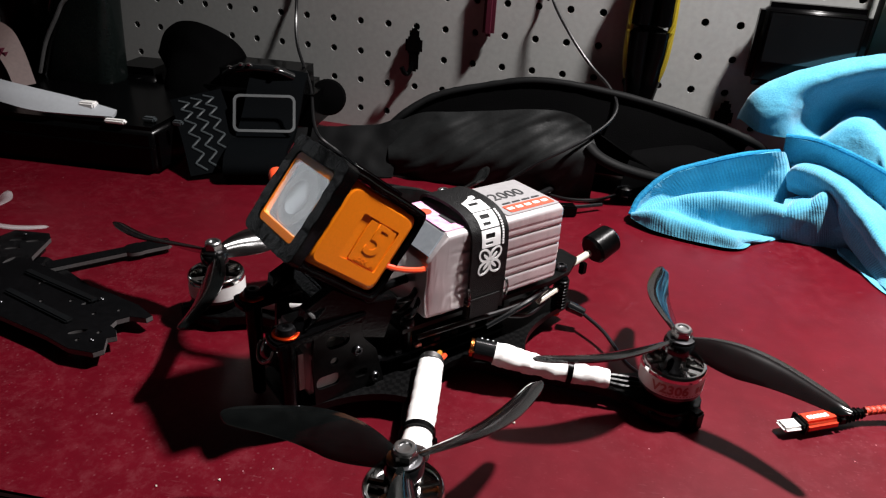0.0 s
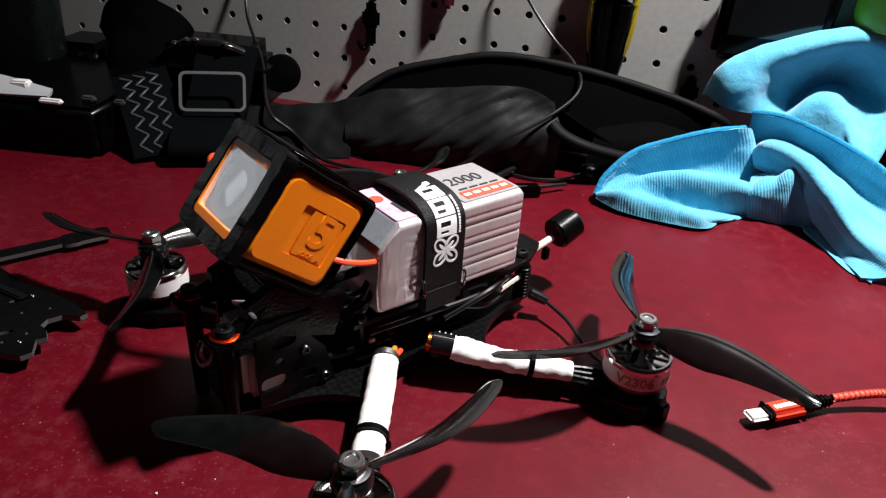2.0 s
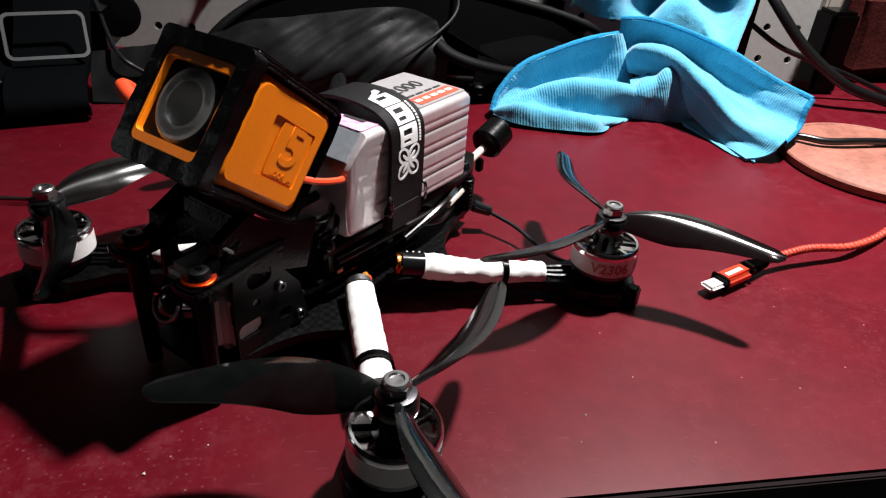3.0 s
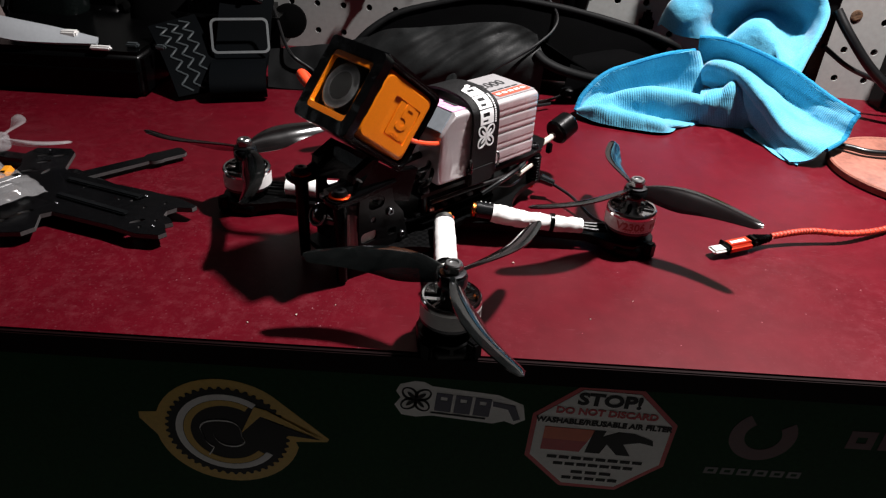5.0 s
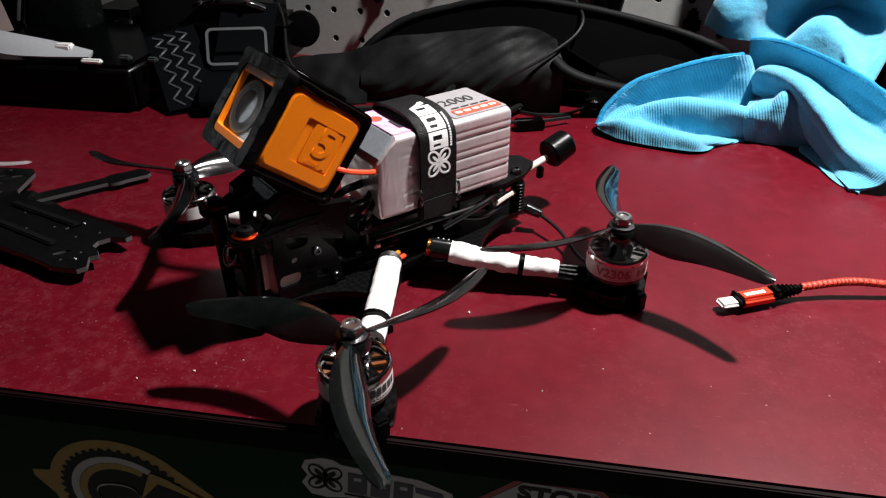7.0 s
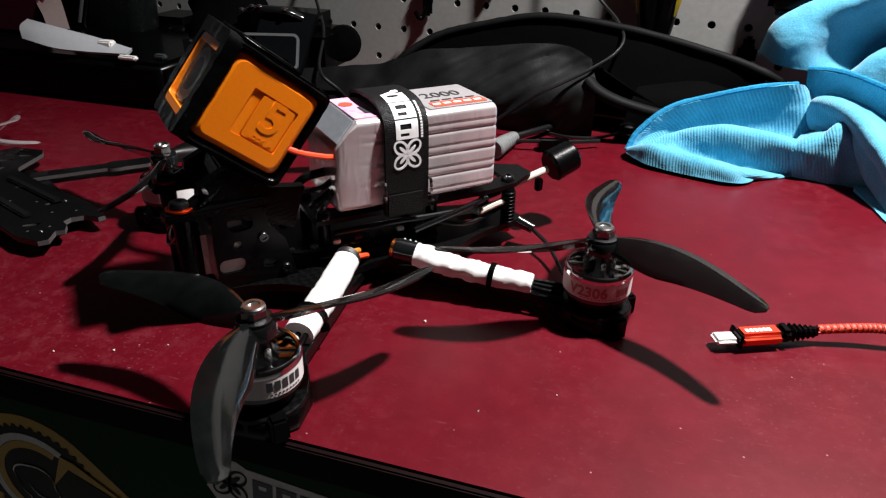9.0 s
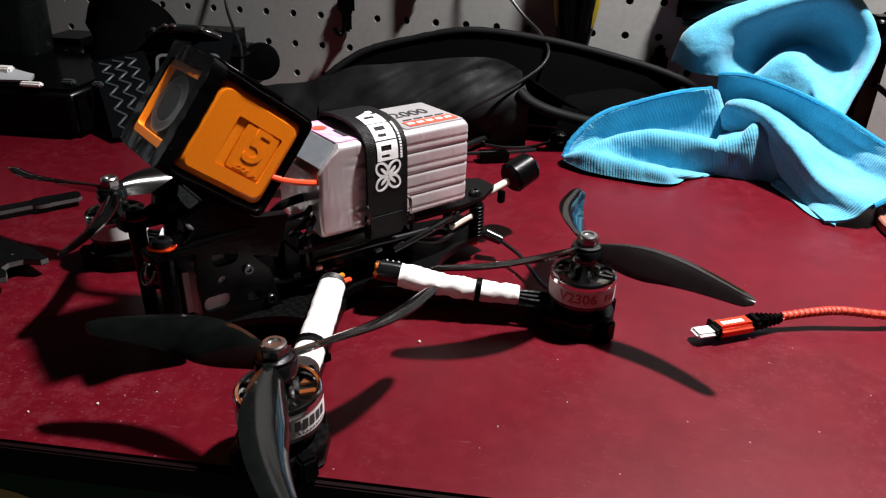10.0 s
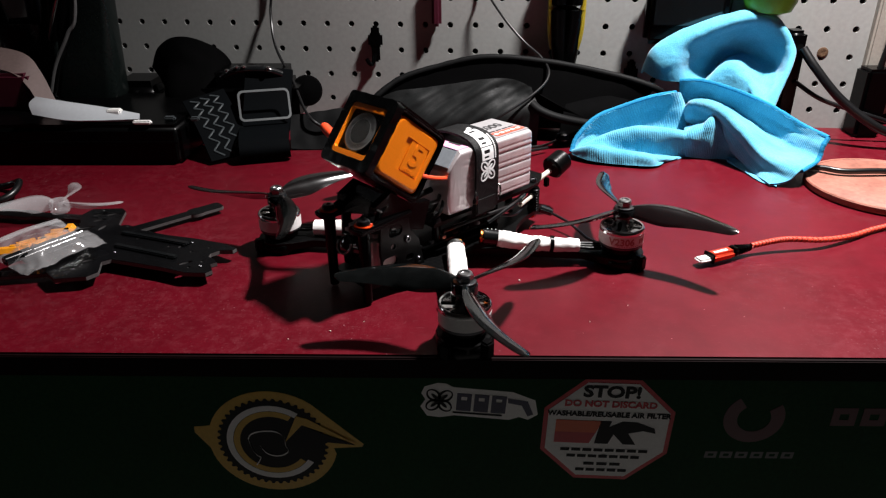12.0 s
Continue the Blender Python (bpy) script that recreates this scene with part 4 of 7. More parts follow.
# the printed holder of the action camera: a thick frame open to the front and to both sides
TILT_CAM = Matrix.Translation((0.0468, -0.0015, 0.0838)) @ Matrix.Rotation(radians(-38.0), 4, "Y")


def dense(loop, step=0.0014):
    """The same outline with more points along its straight runs."""
    out = []
    for (x0, y0), (x1, y1) in zip(loop, loop[1:] + loop[:1]):
        n = max(1, int(math.hypot(x1 - x0, y1 - y0) / step))
        out += [(x0 + (x1 - x0) * k / n, y0 + (y1 - y0) * k / n) for k in range(n)]
    return out


def frame_ring(outer, hole, z0, z1, m, soft=0.0010, wear=0.00012):
    """A rounded square ring with softened, scuffed edges."""
    bm = plate(B(), dense(outer), z0, z1, [dense(hole)], 0, m)
    bevelled(bm, [e for e in bm.edges if len(e.link_faces) == 2 and e.calc_face_angle(0) > 1.2], soft, 3)
    for v in bm.verts:
        v.co += Vector((noise.noise(v.co * 330), noise.noise(v.co * 330 + Vector((5, 0, 0))), noise.noise(v.co * 330 + Vector((0, 9, 0))))) * wear
    return scuffed(bm)


# the front ring faces along +x of the tilted camera; the side rings along y
AHEAD = TILT_CAM @ Matrix(((0, 0, 1, 0), (1, 0, 0, 0), (0, 1, 0, 0.0003), (0, 0, 0, 1)))
ASIDE = TILT_CAM @ Matrix(((-1, 0, 0, 0), (0, 0, 1, 0), (0, 1, 0, 0.0003), (0, 0, 0, 1)))
SQUARE = rounded(0, 0, 0.0425, 0.0438, 0.0034, 4)
holder = part("camera_holder", frame_ring(SQUARE, rounded(0, 0, 0.0302, 0.0316, 0.0025, 4), 0.0190, 0.0244, AHEAD, 0.0017, 0.00035), WORN, drone, "thick scuffed black printed frame round the action camera")
for y0, y1 in ((0.0176, 0.0206), (-0.0206, -0.0176)):
    part("side_frame", frame_ring(rounded(0, 0, 0.0450, 0.0438, 0.0034, 4), rounded(0.0004, 0, 0.0394, 0.0374, 0.003, 4), y0, y1, ASIDE, 0.0013), TPU, holder, "black printed side ring of the holder")
for nm, c, sz in (("top_wall", (0.000, 0, 0.0208), (0.0420, 0.0380, 0.0030)), ("bottom_wall", (0.000, 0, -0.0202), (0.0420, 0.0380, 0.0030)), ("back_wall", (-0.0212, 0, 0.0003), (0.0026, 0.0380, 0.0400)), ("top_pad", (0.006, 0, 0.0228), (0.0280, 0.0330, 0.0016))):
    bm = B()
    box(bm, c, sz, min(0.0014, min(sz) * 0.45), TILT_CAM, 3)
    part(nm, scuffed(bm), TPU, holder)
ped = B()
for sy in (1, -1):
    plate(ped, [(0.036, 0.0345), (0.074, 0.0480), (0.072, 0.0590), (0.060, 0.0650), (0.044, 0.0540), (0.030, 0.0520)], -0.0025, 0.0025, (), 0, Matrix.Translation((0, 0.0150 * sy, 0)) @ Matrix.Rotation(radians(90), 4, "X"))
box(ped, (0.052, 0, 0.0520), (0.030, 0.030, 0.0060), 0.001, Matrix.Translation((0.052, 0, 0.052)) @ Matrix.Rotation(radians(-38), 4, "Y") @ Matrix.Translation((-0.052, 0, -0.052)))
part("holder_base", ped, TPU, drone, "black printed base under the camera holder")
# tail: antenna in a foam collar, second wire antenna
a0, a1 = Vector((-0.083, 0.0050, 0.0285)), Vector((-0.1050, 0.0035, 0.0325))
ant = part("antenna", tube(B(), [(-0.070, 0.0070, 0.0265), a0, a1], 0.0020, 12), BEIGE, drone, "ivory antenna stalk with a black foam end")
dirn = Vector((-0.90, 0.0, 0.30)).normalized()
ctr = Vector((-0.1143, 0.0033, 0.0359))
part("foam_collar", cyl(B(), ctr - dirn * 0.0078, ctr + dirn * 0.0078, 0.0086, 0.0082, 30, 0.0014), RUBBER, ant, "black cylindrical foam end")
bm = B()
box(bm, (-0.0985, 0.0062, 0.0262), (0.004, 0.0035, 0.007), 0.0008)
part("tail_clip", bm, BLACK, drone, "small black clip under the tail")
plug = part("receiver_plug", cyl(B(), (-0.0795, 0.0160, 0.0135), (-0.0850, 0.0235, 0.0105), 0.0031, 0.0026, 14, 0.0005), GLOSSBLACK, drone, "black receiver plug")
part("wire_antenna", tube(B(), [(-0.0845, 0.0230, 0.0105), (-0.0830, 0.0400, 0.0085), (-0.0765, 0.0600, 0.0055), (-0.0730, 0.0730, 0.0070)], 0.0010, 8), CABLE, drone, "thin black antenna wire")

# ---------------- the action camera ----------------
action_cam = thing("action_camera", DRONE @ TILT_CAM, "orange cube action camera in the black holder of the drone", "camera")
bm = B()
box(bm, (0.0010, 0.0, 0.0003), (0.0392, 0.0355, 0.0362), 0.0032, None, 3)
part("body", bm, ORANGE, action_cam, "orange plastic body")
# side door: raised panel, recessed rectangle, thumb slot
SIDE = Matrix(((-1, 0, 0, 0), (0, 0, 1, 0.01775), (0, 1, 0, 0.0003), (0, 0, 0, 1)))
door = plate(B(), rounded(0, 0, 0.0332, 0.0312, 0.0030), 0.0006, 0.0022, [rounded(0.0034, -0.0004, 0.0200, 0.0192, 0.0008)], 0, SIDE)
rim = [[door.verts.new(SIDE @ Vector((x, y, z))) for x, y in rounded(0, 0, w, h, 0.0036)] for w, h, z in ((0.0380, 0.0358, -0.001), (0.0380, 0.0358, 0.0003), (0.0370, 0.0348, 0.0011), (0.0352, 0.0331, 0.0018), (0.0332, 0.0312, 0.0022))]
skin(door, rim)
door_ob = part("side_door", door, ORANGE, action_cam, "orange side door with a recessed lock field")
part("door_field", plate(B(), rounded(0.0034, -0.0004, 0.0202, 0.0194, 0.0008), 0.0, 0.0016, [], 0, SIDE), ORANGE, door_ob)
# the thumb slot: a ramp that is deepest at its upper end
ramp = B()
low = [ramp.verts.new(SIDE @ Vector(p)) for p in ((-0.0067, -0.0100, 0.0005), (-0.0026, -0.0100, 0.0005), (-0.0026, 0.0042, 0.0005), (-0.0067, 0.0042, 0.0005))]
high = [ramp.verts.new(SIDE @ Vector(p)) for p in ((-0.0067, -0.0100, 0.0021), (-0.0026, -0.0100, 0.0019), (-0.0026, 0.0042, 0.0015), (-0.0067, 0.0042, 0.0017))]
skin(ramp, [low, high])
ramp.faces.new(high)
bmesh.ops.recalc_face_normals(ramp, faces=ramp.faces)
part("thumb_slot", ramp, ORANGE, door_ob)
slide = plate(B(), rounded(0.0053, -0.0004, 0.0156, 0.0186, 0.0012), 0.0006, 0.0021, [], 0, SIDE)
part("door_slide", chamfered(slide, 0.0005), ORANGE, door_ob, "raised orange slide")
part("lock_arrow", plate(B(), [(0.0090, -0.0066), (0.0090, -0.0090), (0.0110, -0.0078)], 0.0021, 0.00225, [], 0, SIDE), ORANGE, door_ob)
lettering("numeral", "5", 0.0185, SIDE @ Matrix.Translation((0.0058, 0.0014, 0.0021)), ORANGE, door_ob, 0.00022, "raised orange numeral", 1.0, 0.016)
lettering("lock_word", "LOCK", 0.0026, SIDE @ Matrix.Translation((0.0042, -0.0078, 0.0021)), ORANGE, door_ob, 0.00012)
# front: orange bezel round a black lens field
FRONT = Matrix(((0, 0, 1, 0.0206), (1, 0, 0, 0), (0, 1, 0, 0.0003), (0, 0, 0, 1)))
part("bezel", plate(B(), rounded(0, 0, 0.0298, 0.0311, 0.0025), 0.0, 0.0032, [rounded(0, 0, 0.0290, 0.0250, 0.0018)], 0, FRONT), ORANGE, action_cam, "orange front bezel")
part("lens_field", plate(B(), rounded(0, 0, 0.0294, 0.0254, 0.002), 0.0, 0.0004, [], 0, FRONT), BLACK, action_cam)
for nm, r0, r1, z0, z1, mt, n in (("lens_barrel", 0.0122, 0.0116, 0.0004, 0.0012, GLOSSBLACK, 40), ("lens_ring", 0.0116, 0.0106, 0.0011, 0.0013, GLASSRIM, 40), ("lens_cone", 0.0104, 0.0070, 0.0013, 0.0010, LENSGREY, 40), ("inner_ring", 0.0086, 0.0078, 0.0011, 0.0014, GLASSRIM, 8), ("lens_glass", 0.0072, 0.0030, 0.0012, 0.0018, LENSGLASS, 40)):
    bm = lathe(B(), (0, 0, 0), [(r0, z0 + 0.0006), (r0, z0 + (z1 - z0) * 0.6 + 0.0006), (r1, z1 + 0.0006)], n, FRONT)
    part(nm, bm, mt, action_cam)
cover = part("cover_glass", plate(B(), rounded(0, 0, 0.0289, 0.0249, 0.0018), 0.0026, 0.0029, [], 0, FRONT), GLASS, action_cam, "flat clear cover glass")
cover.visible_shadow = False
bm = B()
tube(bm, [(0.036, -0.019, 0.066), (0.046, -0.032, 0.0765), (0.0530, -0.0430, 0.0830), (0.0505, -0.0565, 0.0860), (0.0455, -0.0620, 0.0835), (0.0400, -0.0640, 0.0780)], 0.0029, 12)
bmesh.ops.holes_fill(bm, edges=bm.edges)
bmesh.ops.transform(bm, matrix=DRONE, verts=bm.verts)
solo("battery_lead", bm, REDWIRE, "thick bent red silicone battery lead beside the camera", "wire")

# ---------------- the battery and its strap ----------------
battery = thing("lipo_battery", DRONE, "silver shrink-wrapped battery pack strapped on the drone", "battery")


def pack():
    """Four cells stacked under clear wrap: grooves along the sides, tapered front."""
    rings = []
    zs0, zs1, v0, v1 = 0.0375, 0.0775, -0.0170, 0.0207
    for u, k in ((-0.0615, 0.92), (-0.0608, 0.972), (-0.0595, 1.0), (-0.04, 1.0), (-0.02, 1.0), (-0.0015, 1.0), (-0.0005, 1.0), (0.0070, 1.0), (0.0110, 0.998), (0.0150, 0.990), (0.0164, 0.955), (0.0170, 0.90)):
        side = []
        n = 64
        for i in range(n + 1):
            f = i / n
            z = zs0 + (zs1 - zs0) * f
            groove = 0.0011 - (0.0006 * max(0.0, 1 - abs(math.sin(math.pi * 4 * f)) / 0.30) + 0.0003 * math.exp(-((f * 4 % 1 - 0.36) / 0.05) ** 2)) * max(0.0, min(1.0, (-0.0005 - u) / 0.001))
            corner = min(f, 1 - f) * (zs1 - zs0)
            inset = max(0.0, 0.0022 - corner) ** 2 / 0.0022 * 0.9
            side.append((v1 - 0.0011 + groove - inset, z))
        roof = zs1 - max(0.0, u - 0.0068) * 1.12
        side = [(v, min(z, roof + 0.0001 * i / n)) for i, (v, z) in enumerate(side)]
        loop = side + [((v0 + v1) - v, z) for v, z in reversed(side)]
        cv, cz = (v0 + v1) / 2, (zs0 + zs1) / 2 - (0.003 if u > 0.01 else 0)
        rings.append((u, [(cv + (v - cv) * (k if u < 0.01 else (0.5 + 0.5 * k)), cz + (z - cz) * k) for v, z in loop]))
    bm = B()
    vr = [[bm.verts.new((u + 0.0007 * noise.noise(Vector((u * 60, v * 90, z * 90))), v + 0.00045 * noise.noise(Vector((u * 70, v * 80, z * 60))), z)) for v, z in loop] for u, loop in rings]
    skin(bm, vr)
    bm.faces.new(list(reversed(vr[0])))
    bm.faces.new(vr[-1])
    bmesh.ops.recalc_face_normals(bm, faces=bm.faces)
    return bm


part("pack", pack(), WRAP, battery, "crinkled silver wrap over four stacked cells")
bm = B()
box(bm, (0, 0, 0), (0.0120, 0.0330, 0.0008), 0.0003, Matrix.Translation((0.0114, 0.0017, 0.0728)) @ Matrix.Rotation(radians(48), 4, "Y"))
part("foil_end", scuffed(bm, 0.0005), surface("pale_foil", (0.40, 0.44, 0.48), 0.24, 0.3, var=0.08, blotch=90, bump=0.2, coat=0.6), battery, "pale crinkled foil fold")
part("pink_label", plate(B(), rounded(0.0005, 0.0015, 0.0122, 0.0320, 0.001), 0.0776, 0.0779), PINK, battery, "pink printed label")
part("red_mark", plate(B(), circle(0.0028, -0.0035, 0.0032, 16), 0.0780, 0.0782), REDLABEL, battery)
part("label_bar", plate(B(), rounded(-0.0015, 0.0075, 0.0026, 0.0100, 0.0005), 0.0780, 0.0782), DARKPRINT, battery)
rear = part("rear_label", plate(B(), rounded(-0.0440, 0.0015, 0.0320, 0.0330, 0.001), 0.0776, 0.0779), GREYLABEL, battery, "grey label with a dark number and a red band")
part("red_band", plate(B(), rounded(-0.0450, 0.0128, 0.0270, 0.0070, 0.0008), 0.0780, 0.0782), REDLABEL, battery)
TOP = Matrix.Translation((-0.0430, -0.0010, 0.0781)) @ Matrix.Rotation(radians(180), 4, "Z")
lettering("capacity", "2000", 0.0105, TOP, DARKPRINT, battery, 0.0001, "dark printed number", 0.95)
for k in range(5):
    part("print_bar", plate(B(), rounded(-0.0340 - 0.0052 * k, 0.0128, 0.0036, 0.0022, 0.0003), 0.0782, 0.0783), PRINTWHITE, battery)
for k in range(4):
    part("print_bar", plate(B(), rounded(-0.0360 - 0.0060 * k, 0.0072, 0.0046, 0.0012, 0.0003), 0.0780, 0.0782), DARKPRINT, battery)
for k, (pts, r, mt) in enumerate((
    ([(0.0150, 0.0175, 0.0625), (0.0210, 0.0192, 0.0640), (0.0310, 0.0185, 0.0670), (0.0400, 0.0150, 0.0710)], 0.0013, REDWIRE),
    ([(0.0165, 0.0120, 0.0500), (0.0230, 0.0160, 0.0490), (0.0300, 0.0120, 0.0480)], 0.0014, CABLE),
    ([(0.0165, 0.0150, 0.0470), (0.0220, 0.0180, 0.0420), (0.0230, 0.0140, 0.0380)], 0.0012, CABLE),
    ([(0.0165, 0.0100, 0.0450), (0.0240, 0.0130, 0.0420), (0.0250, 0.0080, 0.0380)], 0.0012, CABLE),
    ([(0.0170, 0.0050, 0.0520), (0.0250, 0.0030, 0.0500), (0.0280, -0.0020, 0.0450)], 0.0020, CABLE),
)):
    part("lead", tube(B(), pts, r, 8), mt, battery)

strap = thing("battery_strap", DRONE, "black woven battery strap with white printed shapes", "strap")
SU = -0.0145
bm = B()
loop = [(SU, 0.0226, 0.0350), (SU, 0.0228, 0.0480), (SU, 0.0227, 0.0690), (SU, 0.0210, 0.0765), (SU, 0.0160, 0.0805), (SU, 0.0090, 0.0822), (SU, 0.0005, 0.0826), (SU, -0.0090, 0.0818), (SU, -0.0165, 0.0790), (SU, -0.0186, 0.0700), (SU, -0.0186, 0.0450), (SU, -0.0150, 0.0358)]
ribbon(bm, loop, 0.0205, 0.0014, (1, 0, 0), 6)
part("webbing", bm, STRAPMAT, strap, "black woven webbing")
bm = B()
box(bm, (SU + 0.001, 0.0215, 0.0385), (0.0190, 0.0050, 0.0120), 0.0012)
part("webbing_end", bm, STRAPMAT, strap)
for s in (-1, 1):
    bm = B()
    tube(bm, [(SU + s * 0.0108, 0.0216, 0.0405), (SU + s * 0.0110, 0.0246, 0.0420), (SU + s * 0.0110, 0.0246, 0.0475), (SU + s * 0.0106, 0.0230, 0.0492)], 0.0007, 8)
    part("buckle_wire", bm, NUTSTEEL, strap, "thin metal buckle wire")
LINE = smooth_line(loop, 12)


def on_strap(bm):
    """Lays a flat print (x across, y along, z out) on the strap's outer face."""
    lo, hi = min(v.co.y for v in bm.verts), max(v.co.y for v in bm.verts)
    for k in range(1, int((hi - lo) / 0.0012) + 1):
        bmesh.ops.bisect_plane(bm, geom=bm.verts[:] + bm.edges[:] + bm.faces[:], plane_co=(0, lo + 0.0012 * k, 0), plane_no=(0, 1, 0))
    for v in bm.verts:
        left, i = v.co.y, 0
        while i < len(LINE) - 2 and left > (LINE[i + 1] - LINE[i]).length:
            left -= (LINE[i + 1] - LINE[i]).length
            i += 1
        d = (LINE[i + 1] - LINE[i]).normalized()
        q = LINE[i] + d * left + Vector((0, d.z, -d.y)) * (0.00075 + v.co.z)
        v.co = Vector((SU - v.co.x, q.y, q.z))
    return bm


def strap_print():
    """Four-petal flower and blocky shapes, printed in white."""
    c0 = 0.0262
    for k in range(4):
        a = radians(45 + 90 * k)

        def petal(rl, rw, off):
            return [(off * math.cos(a) + rl * math.cos(t) * math.cos(a) - rw * math.sin(t) * math.sin(a), c0 + off * math.sin(a) + rl * math.cos(t) * math.sin(a) + rw * math.sin(t) * math.cos(a)) for t in (j * math.tau / 20 for j in range(20))]
        part("flower_petal", on_strap(plate(B(), petal(0.0040, 0.0031, 0.0042), 0, 0.0003, [petal(0.0029, 0.0020, 0.0045)])), PRINTWHITE, strap)
        part("flower_vein", on_strap(plate(B(), petal(0.0025, 0.0007, 0.0028), 0.0001, 0.00035)), PRINTWHITE, strap)
    w, h = 0.0104, 0.0078
    for k in range(3):
        y = c0 + 0.0108 + 0.0084 * k
        cut = ([(-w * 0.30, y - h * 0.5 + 0.0012), (w * 0.10, y - h * 0.5 + 0.0012), (w * 0.10, y - h * 0.18), (-w * 0.30, y - h * 0.18)], [(-w * 0.30, y + h * 0.02), (w * 0.20, y + h * 0.02), (w * 0.20, y + h * 0.30), (-w * 0.30, y + h * 0.30)])
        part("block_print", on_strap(plate(B(), [(-w / 2, y - h / 2), (w / 2, y - h / 2), (w / 2, y + h / 2), (-w / 2, y + h / 2)], 0, 0.0003, cut[1:] if k == 2 else cut)), PRINTWHITE, strap)
    for k in range(14):
        y = c0 + 0.0068 + 0.0012 * k
        part("small_print", on_strap(plate(B(), [(0.0064, y), (0.0074, y), (0.0074, y + 0.0008), (0.0064, y + 0.0008)], 0, 0.0003)), PRINTWHITE, strap)
    y = c0 + 0.0318
    part("tick_print", on_strap(plate(B(), [(-0.0052, y - 0.0006), (-0.0030, y - 0.0012), (0.0044, y + 0.0018), (0.0044, y + 0.0042), (0.0020, y + 0.0042), (0.0006, y + 0.0024)], 0, 0.0003)), PRINTWHITE, strap)


strap_print()

# ---------------- cloth, bag and headset at the back of the bench ----------------


def cloth():
    """A crumpled microfibre cloth: a low lobe, a long flap, a hood that leans on the board."""
    rear_hem = [(0.100, 0.320, 0.006), (0.106, 0.328, 0.018), (0.124, 0.340, 0.033), (0.152, 0.352, 0.041), (0.180, 0.362, 0.047), (0.204, 0.370, 0.049), (0.215, 0.386, 0.038)]
    upper_slope = [(0.101, 0.322, 0.005), (0.115, 0.338, 0.014), (0.135, 0.352, 0.020), (0.161, 0.363, 0.025), (0.189, 0.370, 0.030), (0.210, 0.371, 0.036), (0.221, 0.384, 0.026)]
    valley = [(0.102, 0.322, 0.005), (0.121, 0.336, 0.007), (0.144, 0.352, 0.008), (0.168, 0.360, 0.010), (0.194, 0.364, 0.011), (0.215, 0.362, 0.012), (0.224, 0.372, 0.013)]
    middle_ridge = [(0.102, 0.320, 0.006), (0.127, 0.328, 0.0165), (0.144, 0.325, 0.0230), (0.163, 0.321, 0.0275), (0.185, 0.320, 0.0265), (0.203, 0.321, 0.0225), (0.213, 0.328, 0.019)]
    second_valley = [(0.102, 0.318, 0.006), (0.126, 0.320, 0.010), (0.145, 0.318, 0.007), (0.165, 0.317, 0.004), (0.188, 0.319, 0.002), (0.206, 0.323, 0.001), (0.217, 0.330, 0.000)]
    front_roll = [(0.101, 0.317, 0.007), (0.115, 0.308, 0.0145), (0.134, 0.302, 0.0130), (0.152, 0.298, 0.0120), (0.165, 0.295, 0.0100), (0.175, 0.299, 0.0050), (0.183, 0.310, 0.0010)]
    front_edge = [(0.101, 0.316, 0.005), (0.115, 0.3045, 0.003), (0.134, 0.298, 0.002), (0.151, 0.293, 0.002), (0.165, 0.291, 0.002), (0.175, 0.296, 0.001), (0.183, 0.309, 0.0005)]
    wave_back = [(0.210, 0.345, 0.020), (0.218, 0.345, 0.023), (0.227, 0.345, 0.026), (0.235, 0.342, 0.029), (0.242, 0.335, 0.025), (0.249, 0.330, 0.018)]
    wave_crest = [(0.201, 0.320, 0.020), (0.209, 0.318, 0.024), (0.218, 0.318, 0.029), (0.226, 0.318, 0.036), (0.236, 0.315, 0.024), (0.243, 0.310, 0.016)]
    wave_under = [(0.206, 0.322, 0.001), (0.216, 0.319, 0.001), (0.226, 0.316, 0.001), (0.235, 0.316, 0.001), (0.243, 0.314, 0.001), (0.250, 0.315, 0.001)]
    flap_hem = [(0.211, 0.385, 0.057), (0.230, 0.372, 0.059), (0.251, 0.350, 0.056), (0.273, 0.325, 0.049), (0.292, 0.295, 0.039), (0.304, 0.268, 0.035)]
    hem_valley = [(0.213, 0.388, 0.042), (0.231, 0.380, 0.046), (0.250, 0.358, 0.045), (0.271, 0.332, 0.036), (0.288, 0.300, 0.030), (0.300, 0.266, 0.028)]
    flap_slope = [(0.215, 0.388, 0.027), (0.228, 0.376, 0.039), (0.247, 0.356, 0.039), (0.266, 0.330, 0.029), (0.283, 0.298, 0.018), (0.296, 0.262, 0.017)]
    flap_ridge = [(0.217, 0.375, 0.022), (0.214, 0.352, 0.043), (0.228, 0.325, 0.047), (0.243, 0.300, 0.036), (0.256, 0.272, 0.021), (0.276, 0.245, 0.014)]
    ridge_front = [(0.219, 0.370, 0.021), (0.216, 0.350, 0.033), (0.229, 0.322, 0.035), (0.243, 0.298, 0.024), (0.255, 0.270, 0.011), (0.267, 0.244, 0.005)]
    ridge_under = [(0.221, 0.365, 0.021), (0.228, 0.352, 0.023), (0.237, 0.330, 0.020), (0.245, 0.305, 0.009), (0.252, 0.274, 0.001), (0.253, 0.245, 0.001)]
    hood_back = [(0.182, 0.417, 0.057), (0.188, 0.412, 0.079), (0.214, 0.412, 0.097), (0.281, 0.410, 0.115), (0.313, 0.397, 0.082), (0.290, 0.364, 0.034)]
    hood_crest = [(0.182, 0.405, 0.061), (0.188, 0.400, 0.083), (0.214, 0.400, 0.101), (0.281, 0.398, 0.118), (0.313, 0.385, 0.086), (0.290, 0.352, 0.038)]
